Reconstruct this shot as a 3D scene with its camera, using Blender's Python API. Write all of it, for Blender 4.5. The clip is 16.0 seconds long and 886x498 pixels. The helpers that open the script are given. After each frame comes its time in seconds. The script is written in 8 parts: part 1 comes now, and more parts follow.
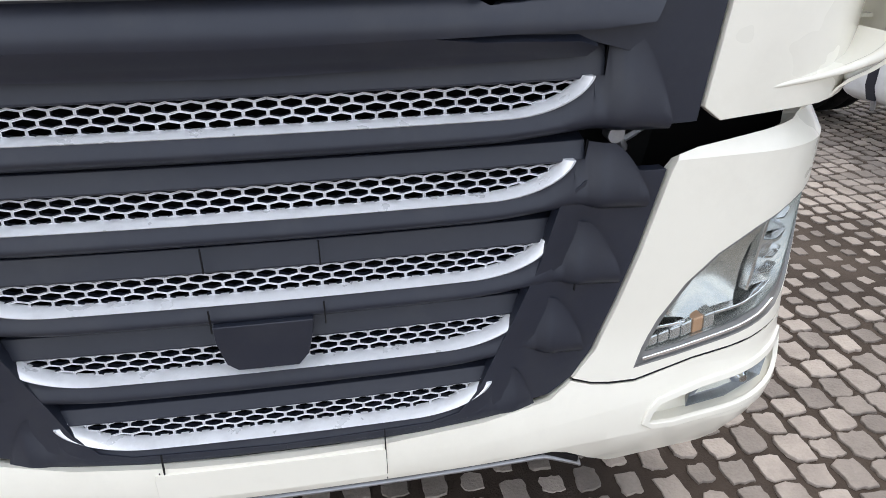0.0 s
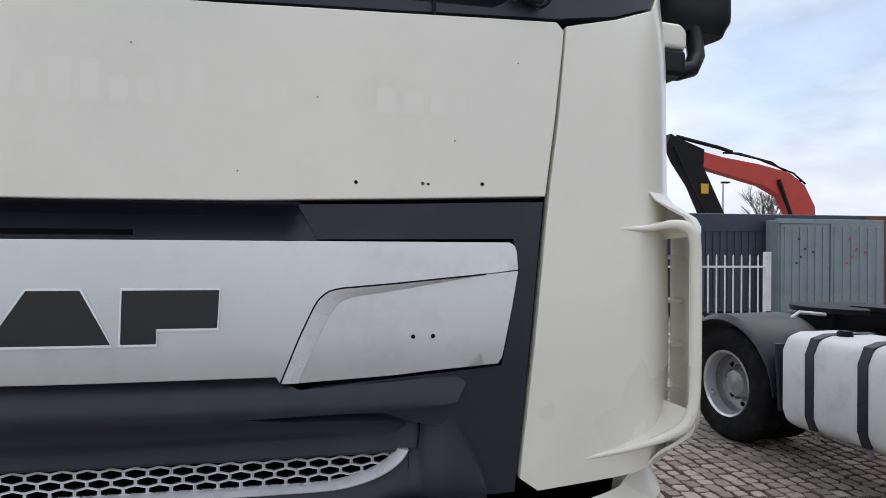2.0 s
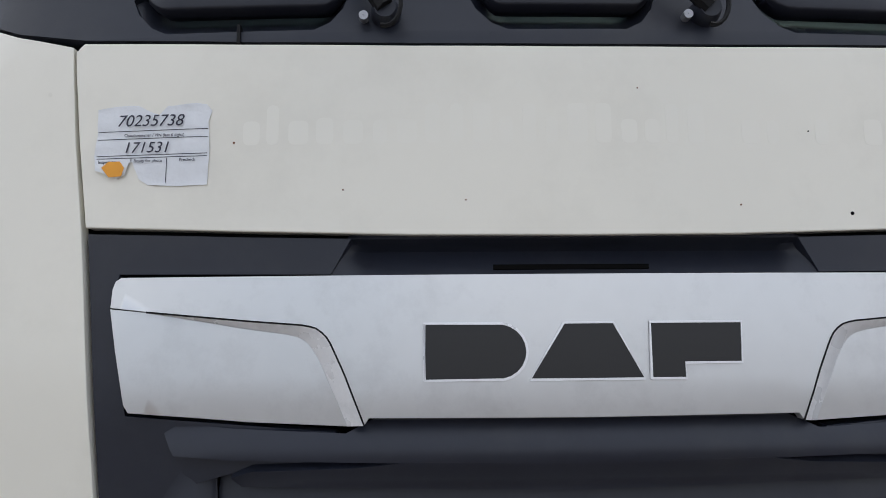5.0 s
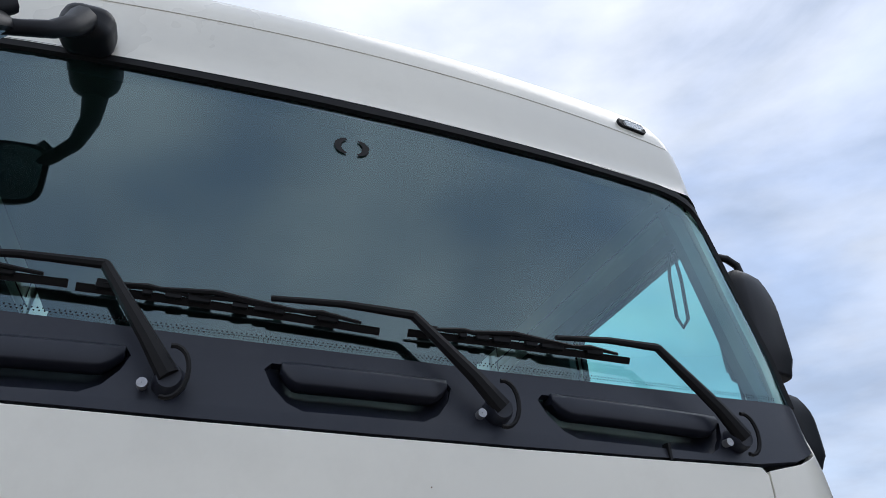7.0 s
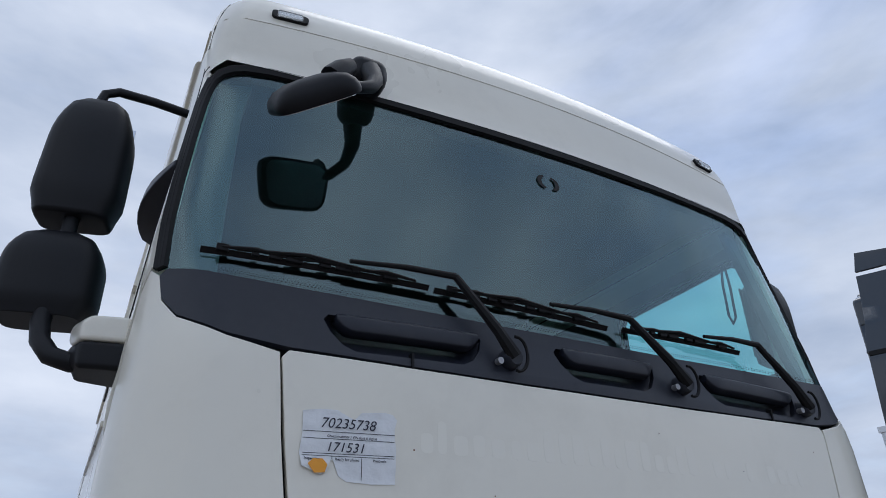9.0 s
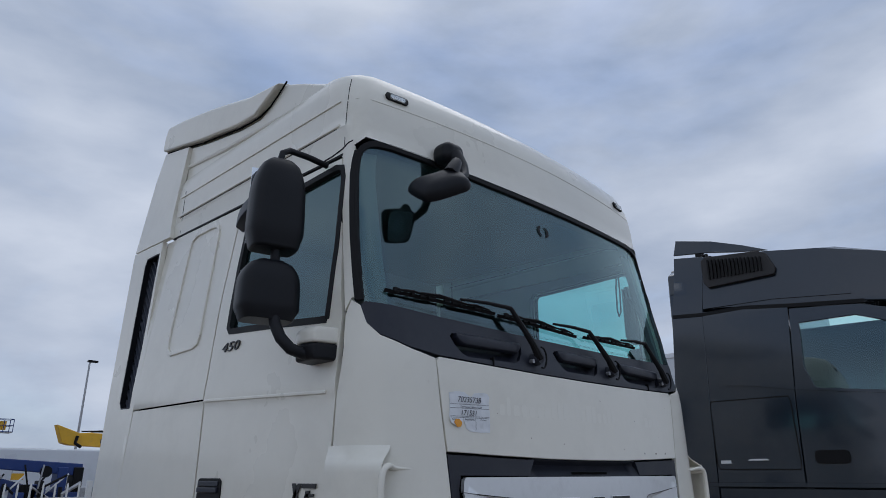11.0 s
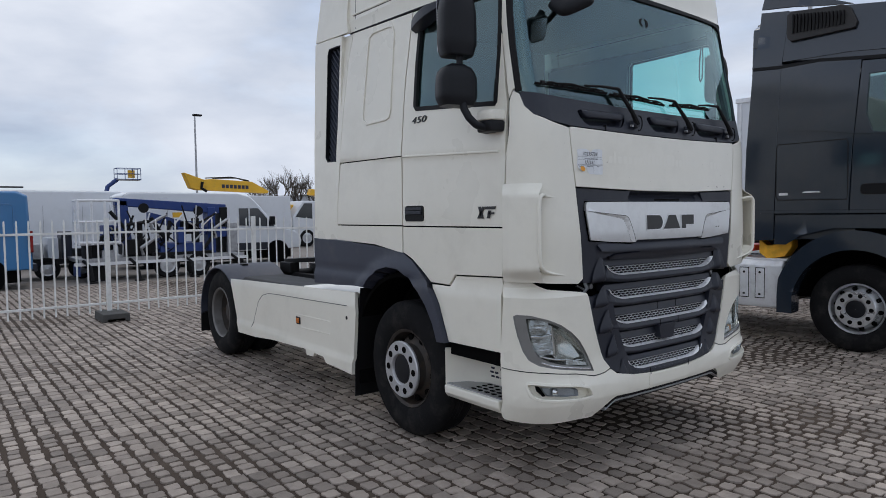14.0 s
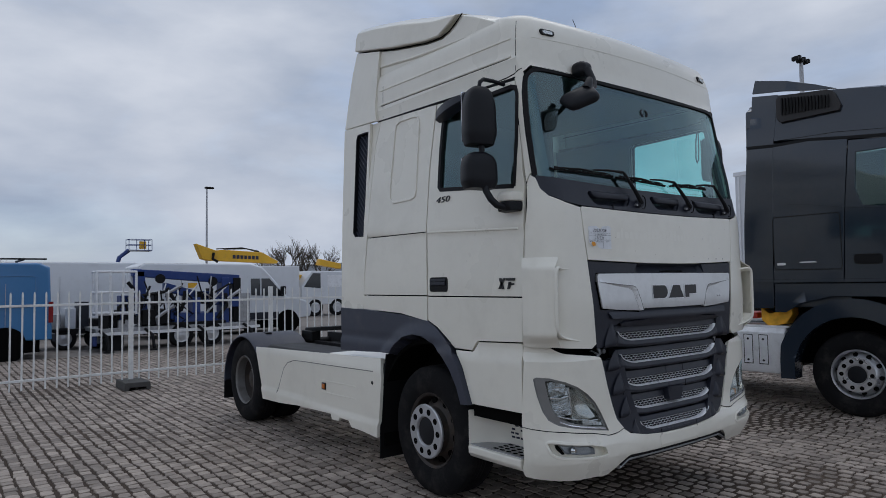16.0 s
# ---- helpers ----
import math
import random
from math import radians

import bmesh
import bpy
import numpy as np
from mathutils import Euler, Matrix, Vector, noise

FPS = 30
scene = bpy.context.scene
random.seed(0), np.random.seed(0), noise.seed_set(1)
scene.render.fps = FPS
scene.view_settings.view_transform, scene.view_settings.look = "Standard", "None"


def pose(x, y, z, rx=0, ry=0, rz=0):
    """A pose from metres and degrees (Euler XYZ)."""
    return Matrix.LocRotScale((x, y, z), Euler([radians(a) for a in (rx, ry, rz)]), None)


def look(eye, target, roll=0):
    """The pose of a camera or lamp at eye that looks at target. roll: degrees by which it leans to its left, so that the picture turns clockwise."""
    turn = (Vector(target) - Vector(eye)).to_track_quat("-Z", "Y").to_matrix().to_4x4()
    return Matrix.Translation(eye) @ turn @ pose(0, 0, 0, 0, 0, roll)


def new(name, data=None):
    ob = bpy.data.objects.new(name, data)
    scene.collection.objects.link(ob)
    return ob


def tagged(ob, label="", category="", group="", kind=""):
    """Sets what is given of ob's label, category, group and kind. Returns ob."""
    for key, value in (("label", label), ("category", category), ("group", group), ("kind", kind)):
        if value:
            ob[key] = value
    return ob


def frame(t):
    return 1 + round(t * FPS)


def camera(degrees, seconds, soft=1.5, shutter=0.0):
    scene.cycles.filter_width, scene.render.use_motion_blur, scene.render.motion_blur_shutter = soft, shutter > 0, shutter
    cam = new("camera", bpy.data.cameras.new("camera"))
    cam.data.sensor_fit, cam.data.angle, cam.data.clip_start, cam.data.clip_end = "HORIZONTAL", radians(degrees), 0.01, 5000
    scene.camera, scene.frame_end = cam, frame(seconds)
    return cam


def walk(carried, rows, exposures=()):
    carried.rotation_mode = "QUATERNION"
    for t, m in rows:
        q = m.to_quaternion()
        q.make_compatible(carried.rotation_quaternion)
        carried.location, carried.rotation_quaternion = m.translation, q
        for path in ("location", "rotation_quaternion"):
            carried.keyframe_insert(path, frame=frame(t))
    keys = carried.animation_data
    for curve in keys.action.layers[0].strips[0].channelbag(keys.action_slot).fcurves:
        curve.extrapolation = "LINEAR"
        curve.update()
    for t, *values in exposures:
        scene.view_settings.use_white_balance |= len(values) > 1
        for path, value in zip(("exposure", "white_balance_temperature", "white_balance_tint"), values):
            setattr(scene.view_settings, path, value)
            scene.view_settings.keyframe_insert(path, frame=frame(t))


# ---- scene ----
cam = camera(67.2, 16.0, 0.9)
EXPOSURES = [(0.0, 1.22, 6750, 11), (1.0, 1.02, 6750, 11), (2.0, 0.32, 6750, 11), (3.2, 0.26, 6750, 11), (5.3, 0.44, 6700, 11), (6.0, 0.48, 6750, 11), (6.6, 0.32, 6500, 11), (7.5, -0.06, 6100, 11), (8.5, -0.24, 5950, 11), (9.0, -0.24, 6000, 11), (9.7, -0.33, 6050, 11), (12.0, -0.58, 5950, 11), (12.5, -0.58, 5950, 11), (13.2, -0.32, 6250, 11), (14.5, -0.04, 6450, 11), (15.0, -0.24, 6280, 11), (16.0, -0.49, 6250, 11)]
PATH = [
    (0, (0.153, -1.132, 1.558), (0.438, 0.64, 0.674), -0.6),
    (0.5, (0.361, -1.144, 1.492), (0.709, 0.646, 0.672), 0.1),
    (1, (0.551, -1.114, 1.533), (0.889, 0.714, 0.798), 0.2),
    (1.5, (0.517, -1.187, 1.606), (0.859, 0.747, 1.232), 0.3),
    (2, (0.461, -1.261, 1.693), (0.8, 0.71, 1.691), 0.3),
    (2.5, (0.434, -1.218, 1.692), (0.795, 0.741, 1.862), -0.3),
    (3, (0.385, -1.212, 1.643), (0.634, 0.761, 1.852), -0.4),
    (3.2, (0.323, -1.232, 1.623), (0.427, 0.75, 1.867), -0.1),
    (5.3, (-0.302, -1.177, 1.614), (-0.237, 0.808, 1.846), -0.5),
    (5.5, (-0.245, -1.163, 1.615), (-0.036, 0.811, 1.863), -0.4),
    (6, (-0.211, -1.167, 1.695), (0.299, 0.741, 2.01), 0.7),
    (6.5, (-0.2, -1.163, 1.726), (0.345, 0.616, 2.459), 0.2),
    (7, (-0.259, -1.178, 1.783), (0.303, 0.422, 2.844), -0.8),
    (7.5, (-0.345, -1.173, 1.761), (0.267, 0.358, 2.893), -0.3),
    (8, (-0.585, -1.239, 1.705), (0.097, 0.275, 2.82), 0.2),
    (8.5, (-0.912, -1.32, 1.676), (-0.127, 0.149, 2.783), 0.3),
    (9, (-1.284, -1.388, 1.651), (-0.445, 0.17, 2.583), -0.9),
    (9.5, (-1.638, -1.611, 1.656), (-0.834, 0.026, 2.477), 0.1),
    (9.7, (-1.793, -1.694, 1.672), (-0.923, -0.087, 2.485), 0.6),
    (11.8, (-3.085, -1.856, 1.719), (-1.672, -0.533, 2.223), -0.4),
    (12, (-3.136, -1.873, 1.699), (-1.809, -0.462, 2.196), -0.6),
    (12.5, (-3.299, -2.081, 1.674), (-2.064, -0.579, 2.14), -0.8),
    (13, (-3.434, -2.369, 1.639), (-2.188, -0.812, 1.8), -0.7),
    (13.5, (-3.671, -2.52, 1.656), (-2.443, -0.945, 1.552), -0.3),
    (14, (-3.976, -2.641, 1.647), (-2.747, -1.067, 1.54), -0.7),
    (14.5, (-4.172, -2.821, 1.672), (-2.948, -1.243, 1.561), -0.8),
    (15, (-4.296, -2.87, 1.671), (-3.076, -1.305, 1.919), -0.8),
    (15.5, (-4.338, -2.883, 1.677), (-3.117, -1.309, 1.858), -0.9),
    (16, (-4.338, -2.882, 1.663), (-3.116, -1.302, 1.763), -0.9),
]
walk(cam, [(t, look(eye, target, roll)) for t, eye, target, roll in PATH], EXPOSURES)

# ---- sky and sun ----
world = bpy.data.worlds.new("overcast_sky")
scene.world = world
world.use_nodes = True
wn, wl = world.node_tree.nodes, world.node_tree.links
wn.clear()
w_out, w_bg = wn.new("ShaderNodeOutputWorld"), wn.new("ShaderNodeBackground")
w_sky = wn.new("ShaderNodeTexSky")
w_sky.sky_type, w_sky.sun_disc = "NISHITA", False
w_sky.sun_elevation, w_sky.sun_rotation = radians(63), radians(60)
w_co = wn.new("ShaderNodeTexCoord")
w_map = wn.new("ShaderNodeMapping")
w_map.inputs["Scale"].default_value = (1.0, 1.0, 2.6)
w_n1, w_n2 = wn.new("ShaderNodeTexNoise"), wn.new("ShaderNodeTexNoise")
w_n1.inputs["Scale"].default_value, w_n1.inputs["Detail"].default_value, w_n1.inputs["Roughness"].default_value = 2.2, 9.0, 0.56
w_n1.inputs["Distortion"].default_value = 0.35
w_n2.inputs["Scale"].default_value, w_n2.inputs["Detail"].default_value = 2.3, 9.0
w_r1, w_r2 = wn.new("ShaderNodeValToRGB"), wn.new("ShaderNodeValToRGB")
w_r1.color_ramp.elements[0].position, w_r1.color_ramp.elements[0].color = 0.27, (0.68, 0.68, 0.68, 1)
w_r1.color_ramp.elements[1].position, w_r1.color_ramp.elements[1].color = 0.50, (1, 1, 1, 1)
w_r2.color_ramp.elements[0].position, w_r2.color_ramp.elements[0].color = 0.33, (0.285, 0.345, 0.45, 1)
w_r2.color_ramp.elements[1].position, w_r2.color_ramp.elements[1].color = 0.66, (0.635, 0.665, 0.72, 1)
w_gain = wn.new("ShaderNodeMixRGB")
w_gain.blend_type = "MULTIPLY"
w_gain.inputs["Fac"].default_value = 1.0
w_gain.inputs["Color2"].default_value = (0.16, 0.16, 0.16, 1)
w_mix = wn.new("ShaderNodeMixRGB")
wl.new(w_co.outputs["Generated"], w_map.inputs["Vector"])
wl.new(w_map.outputs["Vector"], w_n1.inputs["Vector"])
wl.new(w_map.outputs["Vector"], w_n2.inputs["Vector"])
wl.new(w_n1.outputs["Fac"], w_r1.inputs["Fac"])
wl.new(w_n2.outputs["Fac"], w_r2.inputs["Fac"])
wl.new(w_sky.outputs["Color"], w_gain.inputs["Color1"])
wl.new(w_r1.outputs["Color"], w_mix.inputs["Fac"])
wl.new(w_gain.outputs["Color"], w_mix.inputs["Color1"])
wl.new(w_r2.outputs["Color"], w_mix.inputs["Color2"])
wl.new(w_mix.outputs["Color"], w_bg.inputs["Color"])
w_bg.inputs["Strength"].default_value = 1.42
wl.new(w_bg.outputs["Background"], w_out.inputs["Surface"])

sun = new("sun", bpy.data.lights.new("sun", "SUN"))
sun.data.energy, sun.data.angle, sun.data.color = 0.55, radians(40), (1.0, 0.96, 0.9)
sun.matrix_world = look((0, 0, 30), (-9, -5, 10))

# ---- materials ----
def mat(name, color, rough=0.5, metal=0.0, vary=0.12, scale=6.0, bump=0.0, bump_scale=60.0, coat=0.0, spec=0.5,
        dirt=None, dirt_amount=0.0, dirt_scale=3.0, random_tone=0.0, rough_vary=0.1):
    """A procedural surface: colour with a large and a small variation, dirt patches, fine relief."""
    m = bpy.data.materials.new(name)
    m.use_nodes = True
    n, l = m.node_tree.nodes, m.node_tree.links
    b = n["Principled BSDF"]
    co = n.new("ShaderNodeTexCoord")
    big, small = n.new("ShaderNodeTexNoise"), n.new("ShaderNodeTexNoise")
    big.inputs["Scale"].default_value, big.inputs["Detail"].default_value = scale, 5.0
    small.inputs["Scale"].default_value, small.inputs["Detail"].default_value = scale * 13.0, 3.0
    l.new(co.outputs["Object"], big.inputs["Vector"])
    l.new(co.outputs["Object"], small.inputs["Vector"])
    add = n.new("ShaderNodeMath")
    add.operation = "MULTIPLY_ADD"
    add.inputs[1].default_value = 0.35
    l.new(small.outputs["Fac"], add.inputs[0])
    l.new(big.outputs["Fac"], add.inputs[2])
    tone = n.new("ShaderNodeMapRange")
    tone.inputs["From Min"].default_value, tone.inputs["From Max"].default_value = 0.35, 1.0
    tone.inputs["To Min"].default_value, tone.inputs["To Max"].default_value = 1 - vary, 1 + vary
    l.new(add.outputs[0], tone.inputs["Value"])
    mul = n.new("ShaderNodeMixRGB")
    mul.blend_type = "MULTIPLY"
    mul.inputs["Fac"].default_value = 1.0
    mul.inputs["Color1"].default_value = (*color, 1)
    l.new(tone.outputs["Result"], mul.inputs["Color2"])
    last = mul.outputs["Color"]
    if random_tone:
        info = n.new("ShaderNodeObjectInfo")
        isl = n.new("ShaderNodeNewGeometry")
        both = n.new("ShaderNodeMath")
        both.operation = "ADD"
        l.new(info.outputs["Random"], both.inputs[0])
        l.new(isl.outputs["Random Per Island"], both.inputs[1])
        fr = n.new("ShaderNodeMath")
        fr.operation = "FRACT"
        l.new(both.outputs[0], fr.inputs[0])
        mr = n.new("ShaderNodeMapRange")
        mr.inputs["To Min"].default_value, mr.inputs["To Max"].default_value = 1 - random_tone, 1 + random_tone
        l.new(fr.outputs[0], mr.inputs["Value"])
        m2 = n.new("ShaderNodeMixRGB")
        m2.blend_type = "MULTIPLY"
        m2.inputs["Fac"].default_value = 1.0
        l.new(last, m2.inputs["Color1"])
        l.new(mr.outputs["Result"], m2.inputs["Color2"])
        last = m2.outputs["Color"]
    if dirt:
        dn, dr = n.new("ShaderNodeTexNoise"), n.new("ShaderNodeMapRange")
        dn.inputs["Scale"].default_value, dn.inputs["Detail"].default_value, dn.inputs["Roughness"].default_value = dirt_scale, 8.0, 0.68
        l.new(co.outputs["Object"], dn.inputs["Vector"])
        dr.inputs["From Min"].default_value, dr.inputs["From Max"].default_value = 0.50, 0.72
        dr.inputs["To Min"].default_value, dr.inputs["To Max"].default_value = 0.0, dirt_amount
        l.new(dn.outputs["Fac"], dr.inputs["Value"])
        m3 = n.new("ShaderNodeMixRGB")
        m3.inputs["Color2"].default_value = (*dirt, 1)
        l.new(dr.outputs["Result"], m3.inputs["Fac"])
        l.new(last, m3.inputs["Color1"])
        last = m3.outputs["Color"]
    l.new(last, b.inputs["Base Color"])
    rr = n.new("ShaderNodeMapRange")
    rr.inputs["To Min"].default_value, rr.inputs["To Max"].default_value = max(rough - rough_vary, 0.02), min(rough + rough_vary, 1.0)
    l.new(big.outputs["Fac"], rr.inputs["Value"])
    l.new(rr.outputs["Result"], b.inputs["Roughness"])
    b.inputs["Metallic"].default_value = metal
    b.inputs["Specular IOR Level"].default_value = spec
    b.inputs["Coat Weight"].default_value = coat
    b.inputs["Coat Roughness"].default_value = 0.08
    if bump:
        fine, bp = n.new("ShaderNodeTexNoise"), n.new("ShaderNodeBump")
        fine.inputs["Scale"].default_value, fine.inputs["Detail"].default_value = bump_scale, 4.0
        l.new(co.outputs["Object"], fine.inputs["Vector"])
        bp.inputs["Strength"].default_value, bp.inputs["Distance"].default_value = bump, 0.01
        l.new(fine.outputs["Fac"], bp.inputs["Height"])
        l.new(bp.outputs["Normal"], b.inputs["Normal"])
    return m


def glass(name, color, rough=0.0, ior=1.45):
    m = bpy.data.materials.new(name)
    m.use_nodes = True
    n, l = m.node_tree.nodes, m.node_tree.links
    b = n["Principled BSDF"]
    b.inputs["Base Color"].default_value = (*color, 1)
    b.inputs["Transmission Weight"].default_value, b.inputs["Roughness"].default_value, b.inputs["IOR"].default_value = 1.0, rough, ior
    return m


M_WHITE = mat("cream_white_paint", (0.85, 0.822, 0.722), 0.30, vary=0.03, scale=1.2, coat=0.5, dirt=(0.42, 0.39, 0.32), dirt_amount=0.16, dirt_scale=2.2)
M_DARK = mat("anthracite_plastic", (0.015, 0.018, 0.029), 0.42, vary=0.18, scale=3.0, spec=0.45, bump=0.05, bump_scale=900, dirt=(0.06, 0.06, 0.062), dirt_amount=0.25, dirt_scale=4)
M_ARCH = mat("slate_grey_plastic", (0.038, 0.044, 0.066), 0.5, vary=0.12, scale=3.0, bump=0.04, bump_scale=800, dirt=(0.14, 0.13, 0.12), dirt_amount=0.3)
# Near-black; on holes, gaps and backings it puts shade into the colour.
M_BLACK = mat("black_part_and_shade", (0.004, 0.004, 0.004), 0.9, vary=0.2, spec=0.05)
M_RUBBER = mat("tyre_rubber", (0.011, 0.011, 0.012), 0.82, spec=0.12, vary=0.25, scale=5.0, bump=0.15, bump_scale=200, dirt=(0.055, 0.05, 0.045), dirt_amount=0.5, dirt_scale=5)
M_SILVER = mat("satin_silver_panel", (0.70, 0.712, 0.715), 0.30, metal=0.68, vary=0.05, scale=2.0, dirt=(0.36, 0.36, 0.36), dirt_amount=0.25, dirt_scale=8)
M_TRIM = mat("satin_aluminium_trim", (0.88, 0.89, 0.91), 0.30, metal=0.25, vary=0.06, scale=20.0, dirt=(0.55, 0.55, 0.56), dirt_amount=0.35, dirt_scale=14)
M_MESH = mat("grey_mesh_plastic", (0.66, 0.67, 0.69), 0.45, metal=0.3, vary=0.15, scale=10, dirt=(0.25, 0.24, 0.23), dirt_amount=0.4, dirt_scale=20)
M_CHROME = mat("chrome", (0.85, 0.86, 0.88), 0.10, metal=1.0, vary=0.03, rough_vary=0.04)
M_STEEL = mat("dull_steel", (0.40, 0.41, 0.43), 0.42, metal=0.8, vary=0.2, scale=8, dirt=(0.16, 0.13, 0.10), dirt_amount=0.6, dirt_scale=9)
M_RIM = mat("silver_wheel_paint", (0.52, 0.53, 0.55), 0.38, metal=0.5, vary=0.1, scale=6, dirt=(0.22, 0.20, 0.18), dirt_amount=0.5, dirt_scale=7)
M_BADGE = mat("dark_badge", (0.014, 0.014, 0.015), 0.35, vary=0.2, scale=9)
def thin_lens(name, tint, extra=0.0, rough=0.05):
    """A thin pane: sees straight through, shines by its Fresnel term and a little coating."""
    m = bpy.data.materials.new(name)
    m.use_nodes = True
    n, l = m.node_tree.nodes, m.node_tree.links
    n.remove(n["Principled BSDF"])
    mix, clear, shine, fr, add = n.new("ShaderNodeMixShader"), n.new("ShaderNodeBsdfTransparent"), n.new("ShaderNodeBsdfGlossy"), n.new("ShaderNodeLayerWeight"), n.new("ShaderNodeMath")
    power = n.new("ShaderNodeMath")
    power.operation, power.inputs[1].default_value = "POWER", 5.0
    add.operation, add.inputs[1].default_value, add.inputs[2].default_value = "MULTIPLY_ADD", 0.9, 0.04 + extra
    clear.inputs["Color"].default_value = (*tint, 1)
    shine.inputs["Roughness"].default_value, shine.inputs["Color"].default_value = rough, (0.72, 0.95, 1.0, 1)
    l.new(fr.outputs["Facing"], power.inputs[0])
    l.new(power.outputs[0], add.inputs[0])
    l.new(add.outputs[0], mix.inputs["Fac"])
    l.new(clear.outputs[0], mix.inputs[1])
    l.new(shine.outputs[0], mix.inputs[2])
    l.new(mix.outputs[0], n["Material Output"].inputs["Surface"])
    return m


M_WS = thin_lens("tinted_windscreen", (0.58, 0.92, 0.88), 0.11, 0.01)
M_LENS = thin_lens("clear_thin_lens", (0.93, 0.95, 0.95))
M_MIRROR = mat("black_mirror_shell", (0.009, 0.010, 0.013), 0.45, spec=0.25, vary=0.2, scale=4, bump=0.04, bump_scale=700)
M_CLEAR = glass("clear_lens", (0.93, 0.95, 0.95), 0.02)
M_LINER = mat("cab_lining", (0.10, 0.105, 0.11), 0.8, vary=0.15, scale=5, bump=0.05, bump_scale=300)
M_DASH = mat("dashboard_plastic", (0.05, 0.052, 0.055), 0.6, vary=0.15, scale=5)
M_REFL = mat("reflector", (0.62, 0.63, 0.63), 0.22, metal=0.85, vary=0.05, scale=12)
M_PALE = mat("pale_amber_cell", (0.55, 0.33, 0.20), 0.25, metal=0.3, vary=0.15, scale=30)
M_AMBER = mat("amber_lens", (0.55, 0.15, 0.02), 0.2, vary=0.1, coat=0.4)
M_RED = mat("red_paint", (0.52, 0.045, 0.03), 0.42, vary=0.15, scale=2, dirt=(0.25, 0.06, 0.05), dirt_amount=0.4)
M_PAPER = mat("creased_paper", (0.80, 0.82, 0.84), 0.8, vary=0.06, scale=14, bump=0.3, bump_scale=30)
M_INK = mat("ink", (0.03, 0.03, 0.05), 0.7)
M_SEAL = mat("rubber_seal", (0.008, 0.008, 0.009), 0.55, vary=0.2, spec=0.2)

M_HOUSING = mat("lamp_housing", (0.56, 0.56, 0.53), 0.22, metal=0.80, vary=0.12, scale=14)

M_BEZEL = mat("grey_lamp_bezel", (0.22, 0.22, 0.215), 0.4, metal=0.3, vary=0.1, scale=10)
# Whiter than the panel: the ridge's highlight put into colour, with scuffs.
M_RIDGE = mat("ridge_highlight", (0.82, 0.83, 0.84), 0.28, metal=0.15, vary=0.08, scale=9, dirt=(0.5, 0.5, 0.5), dirt_amount=0.4, dirt_scale=18)
M_RUST = mat("rust_speck", (0.16, 0.06, 0.02), 0.8, vary=0.3, scale=60)
M_GHOST = mat("ghost_paint", (0.855, 0.829, 0.732), 0.30, vary=0.03, scale=1.2, coat=0.5)

# ---- building tools ----

ZP = (.30, .42, .50, .58, .75, 1.14, 1.197, 1.205, 1.5, 1.75, 2.10, 2.16, 2.25, 2.5, 3.05, 3.3, 3.39, 3.455, 3.50, 3.54, 3.58, 3.63, 3.69, 3.77)
YP = (.03, -.03, -.055, -.055, -.03, -.03, .002, -.03, -.04, -.03, -.02, -.015, .01, .06, .165, .19, .205, .232, .268, .33, .43, .60, .786, .962)
HP = (1.20, 1.235, 1.25, 1.25, 1.255, 1.255, 1.235, 1.245, 1.245, 1.245, 1.245, 1.245, 1.242, 1.228, 1.184, 1.183, 1.181, 1.174, 1.160, 1.136, 1.078, .983, .88, .776)
RP = (.29, .29, .29, .29, .29, .29, .29, .22, .22, .22, .22, .22, .21, .11, .060, .10, .14, .15, .16, .19, .22, .23, .235, .24)
CP = (.052, .052, .052, .052, .052, .052, .052, .06, .06, .06, .06, .06, .06, .090, .105, .090, .084, .082, .068, .060, .065, .085, .085, .085)
A0 = .12
def front_frame(z):
    f, hw, rc, cr = (float(np.interp(z, ZP, c)) for c in (YP, HP, RP, CP))
    return f, hw, hw - rc * (1 - np.sin(A0)), rc, cr
def wrap(s, z):
    """Cab skin: s runs from the middle of the front round the corner and along the side."""
    f, hw, xc, rc, cr = front_frame(z)
    a, sign = abs(s), (1 if s >= 0 else -1)
    arc = rc * (np.pi / 2 - A0)
    if a <= xc:
        x, y = a, f + cr * (a / xc) ** 2
    elif a <= xc + arc:
        t = A0 + (a - xc) / rc
        x, y = xc + rc * (np.sin(t) - np.sin(A0)), f + cr + rc * (np.cos(A0) - np.cos(t))
    else:
        x, y = hw, f + cr + rc * np.cos(A0) + a - xc - arc
    return sign * x, y, z
def side_s(y, z):
    """The s at which the side skin reaches y, also inside the corner's bend."""
    f, hw, xc, rc, cr = front_frame(z)
    end = f + cr + rc * np.cos(A0)
    if y >= end:
        return xc + rc * (np.pi / 2 - A0) + y - end
    c = np.cos(A0) - max(0.0, y - f - cr) / rc
    return xc + rc * (np.arccos(min(1.0, max(-1.0, c))) - A0)


def side_place(y, z):
    """The right cab side as a sheet: y backwards, z up."""
    return (wrap(side_s(y, z), z)[0] if y < .6 else float(np.interp(z, ZP, HP))), y, z


